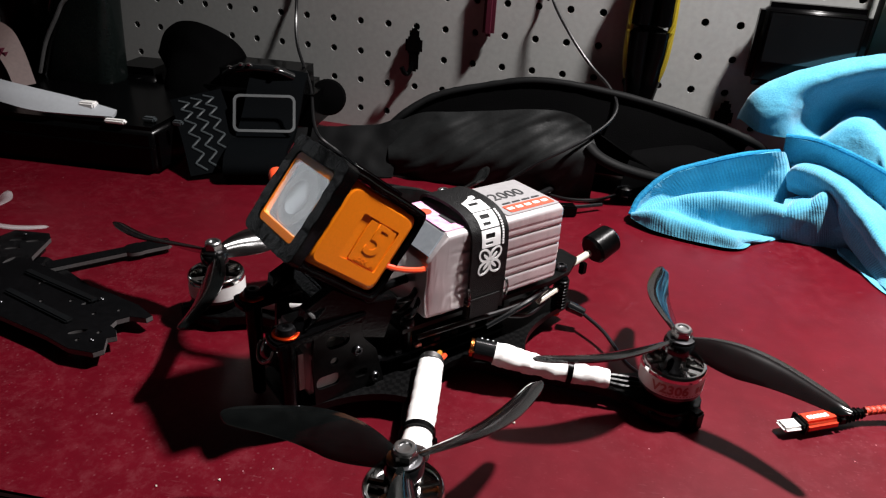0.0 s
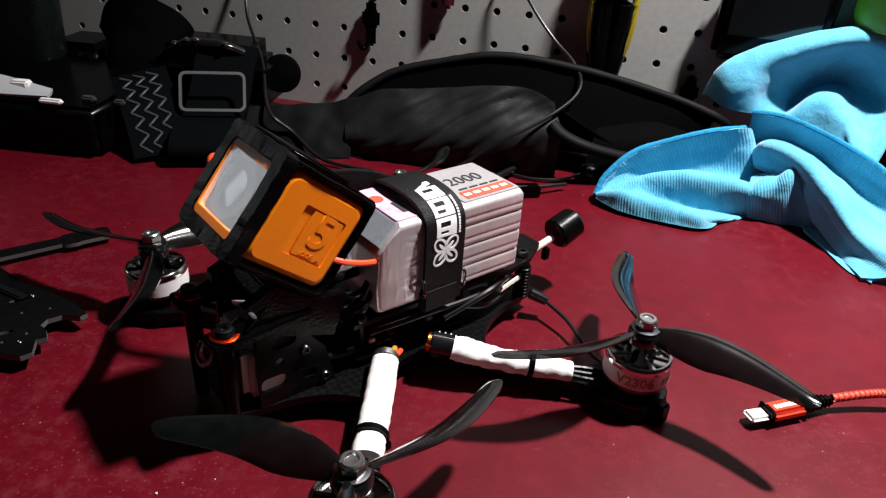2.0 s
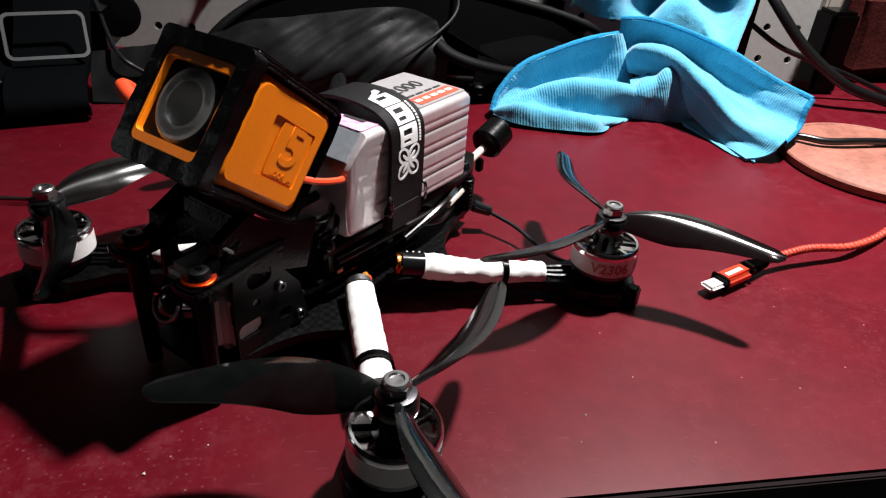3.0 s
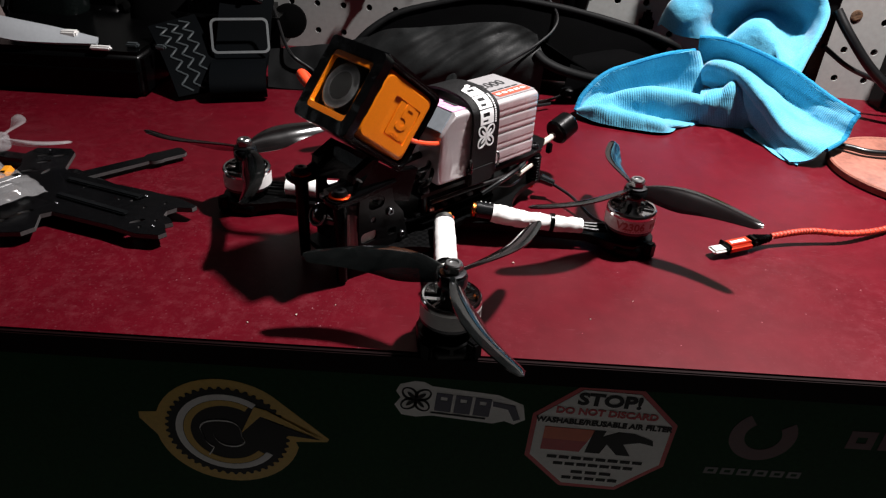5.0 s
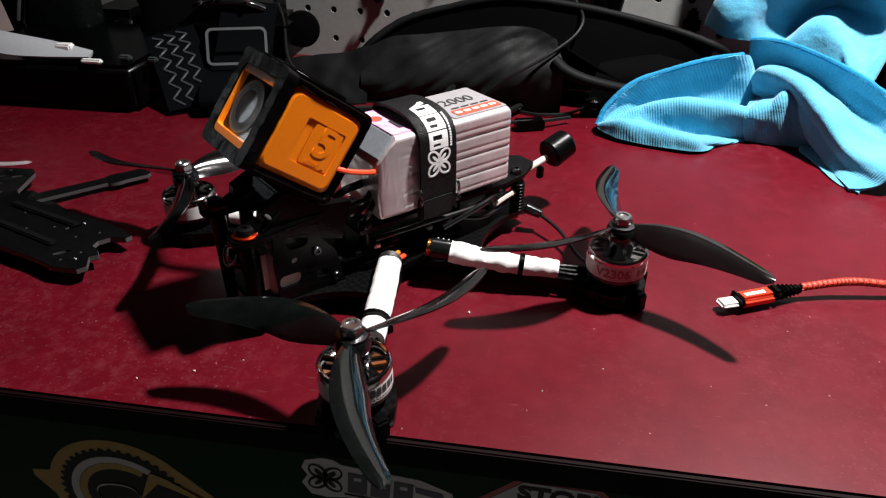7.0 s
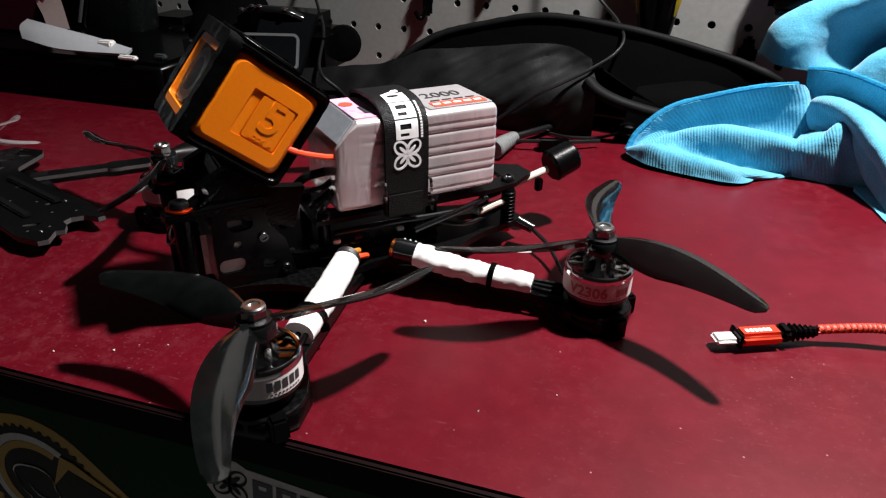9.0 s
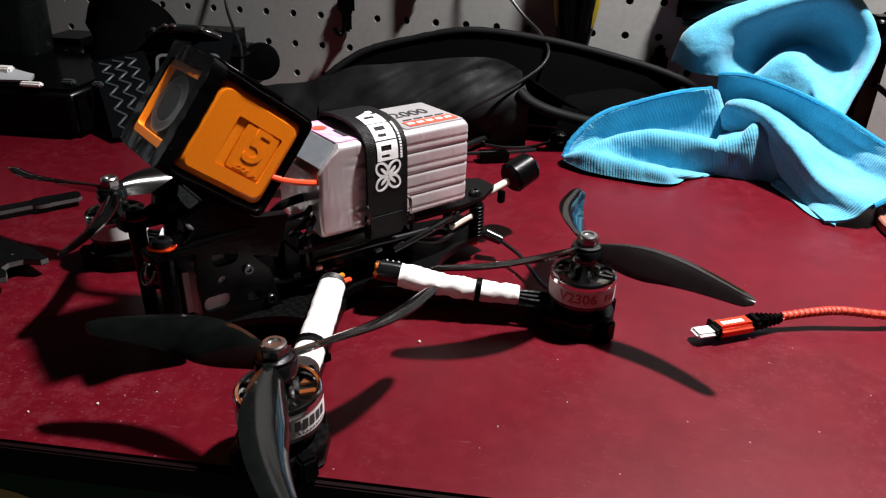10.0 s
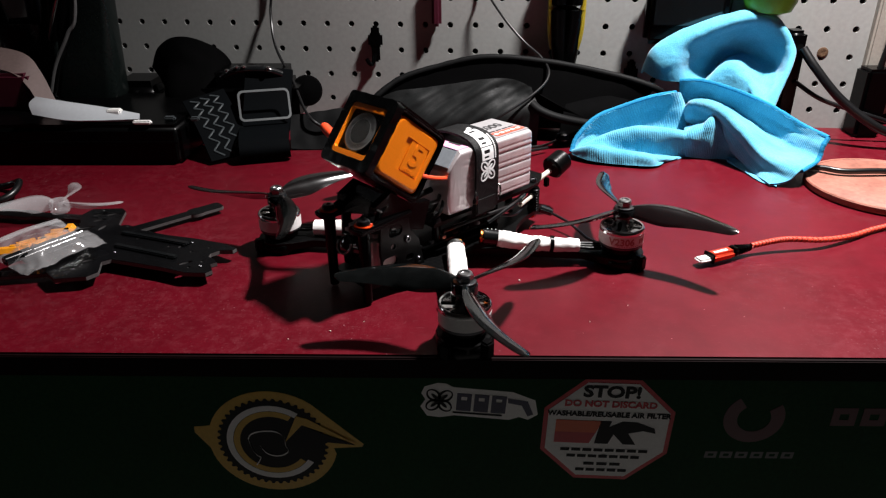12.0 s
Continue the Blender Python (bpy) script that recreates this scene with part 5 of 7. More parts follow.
    roll_lip = [(0.192, 0.392, 0.057), (0.197, 0.388, 0.075), (0.217, 0.392, 0.095), (0.278, 0.392, 0.113), (0.310, 0.383, 0.084), (0.289, 0.351, 0.039)]
    under_lip = [(0.210, 0.388, 0.055), (0.211, 0.390, 0.072), (0.229, 0.398, 0.089), (0.273, 0.402, 0.104), (0.307, 0.390, 0.077), (0.287, 0.352, 0.039)]
    pocket_wall = [(0.227, 0.392, 0.051), (0.228, 0.404, 0.066), (0.246, 0.412, 0.079), (0.279, 0.416, 0.089), (0.305, 0.402, 0.070), (0.286, 0.355, 0.040)]
    pocket_depth = [(0.235, 0.392, 0.050), (0.247, 0.410, 0.057), (0.265, 0.420, 0.070), (0.283, 0.420, 0.073), (0.294, 0.400, 0.063), (0.284, 0.357, 0.041)]
    cone_crest = [(0.237, 0.388, 0.049), (0.246, 0.388, 0.064), (0.256, 0.386, 0.070), (0.267, 0.382, 0.068), (0.275, 0.374, 0.058), (0.280, 0.357, 0.042)]
    cone_foot = [(0.236, 0.386, 0.044), (0.248, 0.382, 0.048), (0.260, 0.378, 0.049), (0.269, 0.372, 0.047), (0.276, 0.365, 0.044), (0.276, 0.350, 0.041)]
    lower_back = [(0.242, 0.318, 0.001), (0.249, 0.300, 0.002), (0.255, 0.275, 0.001), (0.263, 0.255, 0.001)]
    lower_edge = [(0.239, 0.306, 0.001), (0.244, 0.284, 0.000), (0.249, 0.258, -0.001), (0.258, 0.242, 0.000)]
    bm = B()
    sheet(bm, [rear_hem, upper_slope, valley, middle_ridge, second_valley, front_roll, front_edge], 14, 10, 0.0020, 0.0007, 3.0, 45, 0.0003, 0.0006, 1.4, 3.0, -0.5)
    sheet(bm, [wave_back, wave_crest, wave_under], 14, 16, 0.0020, 0.0008, 31.0, 45, 0.0003, 0.0008, 3.0, 2.5, 0.5)
    sheet(bm, [flap_hem, hem_valley, flap_slope, flap_ridge, ridge_front, ridge_under], 18, 13, 0.0020, 0.0009, 11.0, 36, 0.0003, 0.0012, 1.1, 3.2, -0.2)
    sheet(bm, [hood_back, hood_crest, roll_lip, under_lip, pocket_wall, pocket_depth, cone_crest, cone_foot], 14, 10, 0.0020, 0.0012, 23.0, 34, 0.0003, 0.0008, 2.2, 2.2, 0.4, 0.0)
    sheet(bm, [lower_back, lower_edge], 14, 8, 0.0020, 0.0006, 5.0, 36, 0.0003)
    bmesh.ops.recalc_face_normals(bm, faces=bm.faces)
    for v in bm.verts:
        v.co.z = max(v.co.z, 0.0006)
    mc = thing("microfibre_cloth", pose(0, 0, 0), "crumpled light blue microfibre cloth heaped on the bench", "cloth")
    part("cloth_sheet", bm, CLOTH, mc, "light blue microfibre, ribbed on one side")
    # stitched hems along the free edges
    tip = [flap_hem[-1], hem_valley[-1], flap_slope[-1], flap_ridge[-1]]
    for line in (flap_hem, rear_hem[:6], hood_crest[3:], tip):
        hem = tube(B(), line, 0.0021, 8, 26, 0.9, 0.12)
        for v in hem.verts:
            v.co.z = max(v.co.z, 0.0008)
        part("hem", hem, HEMBLUE, mc, "stitched blue hem")


cloth()


def soft_bag():
    bag = thing("black_bag", pose(0, 0, 0), "slack black nylon bag with handles lying along the board", "bag")
    panel_top = [(-0.093, 0.372, 0.035), (-0.070, 0.374, 0.048), (-0.043, 0.374, 0.052), (-0.012, 0.372, 0.057), (0.019, 0.372, 0.061), (0.047, 0.370, 0.062), (0.065, 0.366, 0.055)]
    panel_middle = [(-0.091, 0.366, 0.024), (-0.067, 0.364, 0.033), (-0.040, 0.360, 0.039), (-0.009, 0.362, 0.042), (0.021, 0.360, 0.045), (0.051, 0.362, 0.047), (0.069, 0.360, 0.045)]
    panel_low = [(-0.088, 0.356, 0.015), (-0.064, 0.352, 0.017), (-0.037, 0.350, 0.020), (-0.006, 0.350, 0.024), (0.024, 0.350, 0.027), (0.053, 0.350, 0.032), (0.072, 0.352, 0.036)]
    panel_foot = [(x, y + 0.004, 0.0012) for x, y, z in panel_low]
    rim = [(-0.085, 0.388, 0.042), (-0.061, 0.398, 0.057), (-0.025, 0.404, 0.067), (0.024, 0.405, 0.076), (0.087, 0.402, 0.071), (0.149, 0.394, 0.060), (0.186, 0.386, 0.050)]
    bm = B()
    sheet(bm, [panel_top, panel_middle, panel_low, panel_foot], 12, 11, 0.0012, 0.0012, 5.0, 30, 0.0002, 0.0019, 2.2, 4.5, 1.6)
    part("front_panel", bm, NYLON, bag, "slack wrinkled black nylon front")
    # the lining between front panel and far rim, near-black to paint the shade inside
    bm = B()
    dip = [(x, (y + 0.400) / 2, z - 0.022) for x, y, z in panel_top[:5]] + [(0.085, 0.378, 0.022), (0.150, 0.380, 0.018)]
    near = [(x, y + 0.002, z - 0.002) for x, y, z in panel_top[:6]] + [(0.140, 0.362, 0.014)]
    sheet(bm, [near, dip, [(x, y - 0.001, z - 0.003) for x, y, z in rim]], 10, 9, 0.0010, 0.0008, 8.0, 30)
    part("lining", bm, MATTEBLACK, bag, "inside of the open bag, its shade put in as near-black")
    bm = B()
    back = [(x, y + 0.003, z) for x, y, z in rim]
    sheet(bm, [back, [(x, y + 0.012, z * 0.5) for x, y, z in rim], [(x, y + 0.014, 0.001) for x, y, z in rim]], 8, 6, 0.0010, 0.0012, 9.0, 30)
    part("back_panel", bm, NYLON, bag, "black nylon back")
    bm = B()
    tube(bm, [(-0.104, 0.380, 0.012), (-0.097, 0.383, 0.028)] + rim[:-1] + [(0.186, 0.386, 0.050), (0.203, 0.394, 0.038), (0.210, 0.398, 0.022)], 0.0034, 10, 8, 1.0, 0.12)
    part("rim", bm, RIMBLACK, bag, "padded black rim of the bag")
    bm = B()
    sheet(bm, [
        [(0.100, 0.374, 0.036), (0.126, 0.382, 0.040), (0.152, 0.388, 0.041), (0.190, 0.390, 0.038)],
        [(0.096, 0.364, 0.026), (0.126, 0.368, 0.028), (0.156, 0.374, 0.028), (0.194, 0.380, 0.028)],
        [(0.092, 0.358, 0.006), (0.126, 0.362, 0.006), (0.160, 0.370, 0.006), (0.198, 0.380, 0.006)],
    ], 8, 8, 0.0012, 0.0014, 12.0, 35)
    part("side_panel", bm, MATTEBLACK, bag, "collapsed black side of the bag")
    bm = B()
    tube(bm, [(0.065, 0.356, 0.042), (0.074, 0.351, 0.036), (0.091, 0.349, 0.030), (0.118, 0.355, 0.023), (0.140, 0.364, 0.020), (0.180, 0.380, 0.018)], 0.0052, 12, 8, 0.8)
    part("piping", bm, RIMBLACK, bag, "thick black piping")
    bm = B()
    sheet(bm, [
        [(-0.170, 0.372, 0.026), (-0.140, 0.374, 0.030), (-0.110, 0.376, 0.034), (-0.082, 0.378, 0.040)],
        [(-0.168, 0.356, 0.012), (-0.140, 0.356, 0.016), (-0.110, 0.358, 0.020), (-0.084, 0.362, 0.024)],
        [(-0.166, 0.344, 0.001), (-0.140, 0.344, 0.001), (-0.110, 0.346, 0.001), (-0.084, 0.352, 0.001)],
    ], 8, 8, 0.0012, 0.0030, 15.0, 35)
    part("loose_corner", bm, RIMBLACK, bag, "slack empty corner of the bag")
    bm = B()
    tube(bm, [(0.036, 0.352, 0.0020), (0.056, 0.346, 0.0018), (0.076, 0.348, 0.0030), (0.092, 0.356, 0.006)], 0.0012, 8)
    part("draw_cord", bm, CABLE, bag, "braided black draw cord")
    bm = lathe(B(), (0.0975, 0.3588, 0.0), [(0.002, 0.0006), (0.0055, 0.0024), (0.0077, 0.0070), (0.0060, 0.0114), (0.002, 0.0136)], 24)
    part("cord_ball", bm, GLOSSBLACK, bag, "glossy black cord ball")


soft_bag()
bm = B()
tube(bm, [(0.018, 0.4560, 0.420), (0.019, 0.4555, 0.160), (0.024, 0.448, 0.134), (0.042, 0.438, 0.108), (0.061, 0.425, 0.088), (0.077, 0.409, 0.076), (0.084, 0.393, 0.066), (0.080, 0.376, 0.058), (0.066, 0.357, 0.050), (0.048, 0.345, 0.041), (0.032, 0.338, 0.033), (0.012, 0.336, 0.018), (-0.01, 0.330, 0.004)], 0.0013, 8)
solo("hanging_cable", bm, CABLE, "thin black cable hanging down before the pegboard", "cable")
bm = B()
tube(bm, [(-0.196, 0.4805, 0.420), (-0.203, 0.4805, 0.160), (-0.206, 0.476, 0.110), (-0.199, 0.455, 0.078), (-0.177, 0.425, 0.048), (-0.150, 0.360, 0.030), (-0.128, 0.352, 0.016), (-0.10, 0.335, 0.004), (-0.06, 0.325, 0.003)], 0.0015, 8)
solo("hanging_cable", bm, CABLE, "thin black cable hanging down before the pegboard", "cable")

plug = thing("power_plug", pose(0, 0, 0), "grey and black barrel plugs on a cord behind the battery", "plug")
bm = cyl(B(), (0.015, 0.284, 0.0075), (0.022, 0.319, 0.0065), 0.0068, 0.0038, 24, 0.001)
boot = part("grey_boot", bm, GREYPRINT, plug, "grey ribbed cord boot")
for k in range(5):
    f = 0.45 + 0.11 * k
    c, d = Vector((0.015, 0.284, 0.0075)).lerp(Vector((0.022, 0.319, 0.0065)), f), Vector((0.007, 0.035, -0.001)).normalized()
    part("rib", cyl(B(), c - d * 0.0008, c + d * 0.0008, 0.0073 - 0.0031 * f, seg=20, bevel=0.0003), GREYPRINT, boot)
part("cord", tube(B(), [(0.022, 0.319, 0.0065), (0.032, 0.336, 0.0062), (0.044, 0.357, 0.006)], 0.0026, 10), CABLE, plug)
bm = cyl(B(), (0.043, 0.355, 0.0062), (0.056, 0.369, 0.0066), 0.0042, 0.0058, 18, 0.001)
part("black_socket", bm, GLOSSBLACK, plug, "black socket")
part("thin_cord", tube(B(), [(0.02, 0.31, 0.006), (0.045, 0.315, 0.007), (0.06, 0.322, 0.006), (0.08, 0.335, 0.005)], 0.0014, 8), CABLE, plug)
bm = B()
box(bm, (0.050, 0.318, 0.004), (0.022, 0.010, 0.008), 0.001, Matrix.Translation((0.05, 0.318, 0.004)) @ Matrix.Rotation(radians(18), 4, "Z") @ Matrix.Translation((-0.05, -0.318, -0.004)))
solo("memory_stick", bm, BLACK, "small black stick lying behind the battery", "usb stick")


def headset():
    hs = thing("headset", pose(0, 0, 0), "black video headset with a printed elastic head strap", "headset")
    bm = B()
    box(bm, (-0.2190, 0.4330, 0.0305), (0.100, 0.080, 0.061), 0.016, None, 4)
    part("body", bm, BLACK, hs, "black moulded headset body")
    bm = B()
    tube(bm, [(-0.2390, 0.3934, 0.0600), (-0.2234, 0.3869, 0.0676), (-0.1961, 0.3880, 0.0686), (-0.1810, 0.3956, 0.0620)], 0.0046, 12, 8, 0.8)
    part("brow_pad", bm, GLOSSBLACK, hs, "glossy black brow rim")
    for k, (x, z) in enumerate(((-0.231, 0.0680), (-0.221, 0.0712), (-0.214, 0.0716), (-0.190, 0.0706))):
        bm = lathe(B(), (x, 0.3832, z), [(0.0022, 0), (0.0024, 0.001), (0.001, 0.002)], 12)
        part("stud", bm, CHROME, hs)
    # strap end that rolls over the front, and its wire buckle
    bm = B()
    ribbon(bm, [(-0.1930, 0.4000, 0.0660), (-0.1925, 0.3860, 0.0545), (-0.1915, 0.3710, 0.0370), (-0.1895, 0.3520, 0.0240), (-0.1865, 0.3320, 0.0222), (-0.1830, 0.3150, 0.0190), (-0.1810, 0.3070, 0.0130), (-0.1812, 0.3080, 0.0070), (-0.1830, 0.3160, 0.0034)], 0.045, 0.006, (0.96, 0.28, 0), 8)
    part("strap_roll", bm, WEB, hs, "rolled dark elastic strap")
    m = Matrix.Translation((-0.1885, 0.3500, 0.0425)) @ Matrix.Rotation(radians(16), 4, "Z") @ Matrix.Rotation(radians(60), 4, "X")
    bm = plate(B(), rounded(0, 0, 0.0480, 0.0300, 0.005), 0.0, 0.0024, [rounded(0, 0, 0.0442, 0.0258, 0.0036)], 0, m)
    part("buckle", bm, surface("satin_buckle_metal", (0.22, 0.235, 0.24), 0.35, 0.7, var=0.08), hs, "satin grey metal slide buckle")
    # the loose strap that hangs over the edge, with three printed zigzags
    p0, p1, p2, p3 = Vector((-0.247, 0.353, 0.0510)), Vector((-0.237, 0.341, 0.0400)), Vector((-0.225, 0.327, 0.0240)), Vector((-0.212, 0.310, 0.0050))
    across = Vector((0.42, 0.70, 0.40)).normalized()
    bm = B()
    ribbon(bm, [p0, p1, p2, p3], 0.040, 0.003, across, 10)
    band = part("loose_strap", bm, WEB, hs, "dark elastic strap with grey printed zigzags")
    line = smooth_line([p0, p1, p2, p3], 12)
    for off in (-0.0105, -0.0010, 0.0085):
        pts = []
        for k, q in enumerate(line[2:-1]):
            d = (line[min(k + 3, len(line) - 1)] - line[k + 1]).normalized()
            a = (across - d * across.dot(d)).normalized()
            n = d.cross(a)
            n = n if n.z > 0 else -n
            pts.append(q + n * 0.0017 + a * (off + 0.0036 * (1 - abs(k % 6 - 3) * 2 / 3)))
        bm = B()
        tube(bm, pts, 0.0009, 6, 2)
        part("zigzag", bm, ZIGZAG, band, "grey rubber zigzag")
    bm = B()
    sheet(bm, [
        [(-0.3291, 0.4632, 0.0574), (-0.3160, 0.4577, 0.0770), (-0.2942, 0.4545, 0.0836), (-0.2681, 0.4577, 0.0705), (-0.2593, 0.4632, 0.0530)],
        [(-0.3120, 0.4501, 0.0440), (-0.3060, 0.4414, 0.0574), (-0.2942, 0.4370, 0.0618), (-0.2702, 0.4370, 0.0530), (-0.2593, 0.4457, 0.0400)],
        [(-0.3020, 0.4327, 0.0247), (-0.2990, 0.4218, 0.0312), (-0.2964, 0.4152, 0.0334), (-0.2724, 0.4152, 0.0291), (-0.2593, 0.4218, 0.0203)],
        [(-0.3000, 0.4305, 0.0020), (-0.2980, 0.4218, 0.0020), (-0.2964, 0.4152, 0.0020), (-0.2724, 0.4152, 0.0020), (-0.2571, 0.4218, 0.0020)],
    ], 8, 8, 0.012, 0.002, 2.0, 40)
    part("face_pad", bm, MATTEBLACK, hs, "black foam face pad standing up")
    bm = B()
    box(bm, (-0.3510, 0.4570, 0.0240), (0.060, 0.064, 0.046), 0.012, None, 3)
    part("side_pod", bm, BLACK, hs, "black side pod")


headset()
bm = lathe(B(), (0, 0, 0), [(0.004, -0.011), (0.015, -0.008), (0.0165, 0.0), (0.015, 0.008), (0.004, 0.011)], 28, pose(-0.168, 0.446, 0.034, 78, 0, 12))
solo("round_puck", bm, MATTEBLACK, "round black puck standing against the pegboard", "puck")


def flat_case():
    cs = thing("equipment_case", pose(0, 0, 0), "flat black equipment case at the back of the bench", "case")
    bm = B()
    box(bm, (-0.420, 0.365, 0.0185), (0.330, 0.130, 0.037), 0.005, None, 3)
    part("body", bm, BLACK, cs, "matte black case body")
    bm = B()
    box(bm, (-0.420, 0.2995, 0.022), (0.326, 0.002, 0.0022), 0.0006)
    part("seam", bm, RUBBER, cs)


flat_case()
bm = B()
sheet(bm, [
    [(-0.379, 0.305, 0.0625), (-0.356, 0.313, 0.0550), (-0.326, 0.320, 0.0475), (-0.297, 0.321, 0.0405)],
    [(-0.384, 0.301, 0.0570), (-0.359, 0.307, 0.0500), (-0.328, 0.313, 0.0435), (-0.295, 0.316, 0.0395)],
    [(-0.382, 0.299, 0.0480), (-0.356, 0.302, 0.0415), (-0.328, 0.307, 0.0390), (-0.294, 0.310, 0.0385)],
], 8, 6, 0.0022, 0.0003, 2.0, 30)
solo("plastic_offcut", bm, PAPER, "curved pale grey plastic offcut on the black case", "plastic piece")
for c, sz in (((-0.318, 0.318, 0.0455), (0.013, 0.008, 0.005)), ((-0.288, 0.3045, 0.0392), (0.017, 0.005, 0.0035)), ((-0.268, 0.318, 0.0390), (0.010, 0.006, 0.004)), ((-0.245, 0.318, 0.0385), (0.008, 0.005, 0.004))):
    bm = B()
    box(bm, c, sz, 0.0012)
    solo("small_connector", bm, STICKWHITE if c[0] < -0.28 else ZIGZAG, "small pale connector lying on the black case", "connector", group="connectors on the case")


def smoked_bin():
    bm = B()
    rings = []
    for z, west, east in ((0.036, -0.424, -0.355), (0.040, -0.426, -0.353), (0.070, -0.414, -0.3515), (0.100, -0.395, -0.350), (0.125, -0.382, -0.3485), (0.260, -0.366, -0.340)):
        k = (east - west) / 0.075
        rings.append([bm.verts.new(((west + east) / 2 + x * k, 0.420 + y * (0.6 + 0.4 * k), z)) for x, y in rounded(0, 0, 0.075, 0.036, 0.014, 6)])
    skin(bm, rings)
    bm.faces.new(list(reversed(rings[0])))
    inner = [[bm.verts.new((v.co.x * 0.97 - 0.372 * 0.03, 0.42 + (v.co.y - 0.42) * 0.93, max(v.co.z, 0.042))) for v in r] for r in reversed(rings)]
    skin(bm, [rings[-1]] + inner)
    bm.faces.new(inner[-1])
    bmesh.ops.recalc_face_normals(bm, faces=bm.faces)
    sb = thing("storage_bin", pose(0, 0, 0), "tall smoked black plastic bin beside the pegboard", "bin")
    part("body", bm, SMOKE, sb, "smoked black plastic shell")
    # the highlight down the bin's curved edge, built as a grey tube
    bm = B()
    tube(bm, [(-0.424, 0.404, 0.042), (-0.412, 0.404, 0.070), (-0.393, 0.405, 0.100), (-0.379, 0.406, 0.128), (-0.364, 0.408, 0.255)], 0.0018, 8)
    part("edge_highlight", bm, HIGHLIGHTGREY, sb, "grey line painted as the highlight along the bin's edge")


smoked_bin()
bm = B()
sheet(bm, [
    [(-0.500, 0.385, 0.095), (-0.460, 0.382, 0.093), (-0.425, 0.378, 0.086), (-0.410, 0.372, 0.070), (-0.396, 0.362, 0.044)],
    [(-0.500, 0.362, 0.080), (-0.462, 0.360, 0.078), (-0.430, 0.358, 0.072), (-0.414, 0.352, 0.060), (-0.404, 0.346, 0.043)],
], 8, 8, 0.0012, 0.001, 4.0)
solo("bent_paper", bm, PINKPAPER, "bent sheet of dull pink paper over a dark red box", "paper")
bm = B()
box(bm, (-0.455, 0.366, 0.055), (0.080, 0.024, 0.034), 0.003)
solo("small_box", bm, MAROON, "small dark red box on the black case", "box")


def tool_cup():
    cup = thing("tool_cup", pose(-0.466, 0.470, 0), "dark cup crammed with tools standing in the corner", "tool cup")
    bm = lathe(B(), (0, 0, 0), [(0.028, 0.0), (0.031, 0.004), (0.034, 0.105), (0.031, 0.105), (0.028, 0.006), (0.002, 0.005)], 28)
    part("cup", bm, SMOKE, cup, "dark plastic cup")
    for x, y, dx, top, r, mt in ((-0.018, 0.0, -0.05, 0.20, 0.0030, STEEL), (0.012, -0.012, 0.030, 0.17, 0.0075, BLACK), (0.016, 0.008, 0.085, 0.19, 0.0030, DARKSTEEL), (-0.004, 0.012, 0.010, 0.21, 0.0080, STICKNAVY), (0.002, -0.018, 0.055, 0.155, 0.0022, CHROME), (0.018, -0.004, 0.050, 0.195, 0.0085, BLACK), (-0.012, -0.014, -0.022, 0.165, 0.0080, BLACK), (0.008, 0.014, 0.066, 0.225, 0.0070, BLACK), (-0.020, 0.010, -0.040, 0.185, 0.0085, GLOSSBLACK), (0.020, -0.012, 0.066, 0.150, 0.0065, GLOSSBLACK)):
        bm = tube(B(), [(x, y, 0.012), (x + dx * 0.45, y, 0.012 + top * 0.5), (x + dx, y, top)], r, 12, 5)
        bmesh.ops.holes_fill(bm, edges=bm.edges)
        part("tool", bm, mt, cup, "worn tool handle" if r > 0.004 else "thin tool shaft")


tool_cup()

# ---------------- what hangs on the board ----------------


def peg_hook(x, z, s=1.0):
    hk = thing("peg_hook", PEG @ pose(x, -0.002, z), "black plastic pegboard hook", "hook", group="hooks on the pegboard")
    bm = B()
    box(bm, (0, -0.002, 0.0), (0.0085 * s, 0.005, 0.036 * s), 0.002)
    box(bm, (0, -0.0025, 0.004 * s), (0.0150 * s, 0.005, 0.014 * s), 0.003)
    part("back", bm, BLACK, hk)
    part("prong", tube(B(), [(0, -0.003, -0.010 * s), (-0.003, -0.006, -0.019 * s), (-0.006, -0.008, -0.019 * s), (-0.009, -0.009, -0.014 * s)], 0.0022, 10), BLACK, hk)


peg_hook(-0.094, 0.079, 1.05)
peg_hook(0.176, 0.050, 0.95)


def pliers():
    pl = thing("pliers", PEG @ pose(0.106, -0.012, 0.062), "pliers with black and yellow grips hanging on the pegboard", "pliers")
    for s in (-1, 1):
        m = [(s * 0.003, 0, 0.000), (s * 0.0065, 0, 0.024), (s * 0.0080, 0, 0.060), (s * 0.0065, 0, 0.112)]
        part("grip", tube(B(), m, 0.0092, 16, 8, 1.0), BLACK, pl, "black grip")
        part("grip_stripe", tube(B(), [(s * 0.0090, -0.002, 0.008), (s * 0.0146, -0.003, 0.030), (s * 0.0160, -0.003, 0.060), (s * 0.0142, -0.002, 0.108)], 0.0030, 8), YELLOW, pl, "yellow grip stripe")
    bm = B()
    box(bm, (0, 0, 0.150), (0.016, 0.008, 0.080), 0.003)
    part("jaw", bm, STEEL, pl, "steel jaws")
    bm = B()
    box(bm, (0, 0.001, 0.035), (0.016, 0.006, 0.060), 0.002)
    part("spring", bm, BLACK, pl)


pliers()
cb = thing("charger_box", PEG, "black box hanging on the pegboard", "box")
bm = B()
box(bm, (0.222, -0.012, 0.116), (0.078, 0.020, 0.062), 0.006, None, 3)
part("body", bm, BLACK, cb)
bm = B()
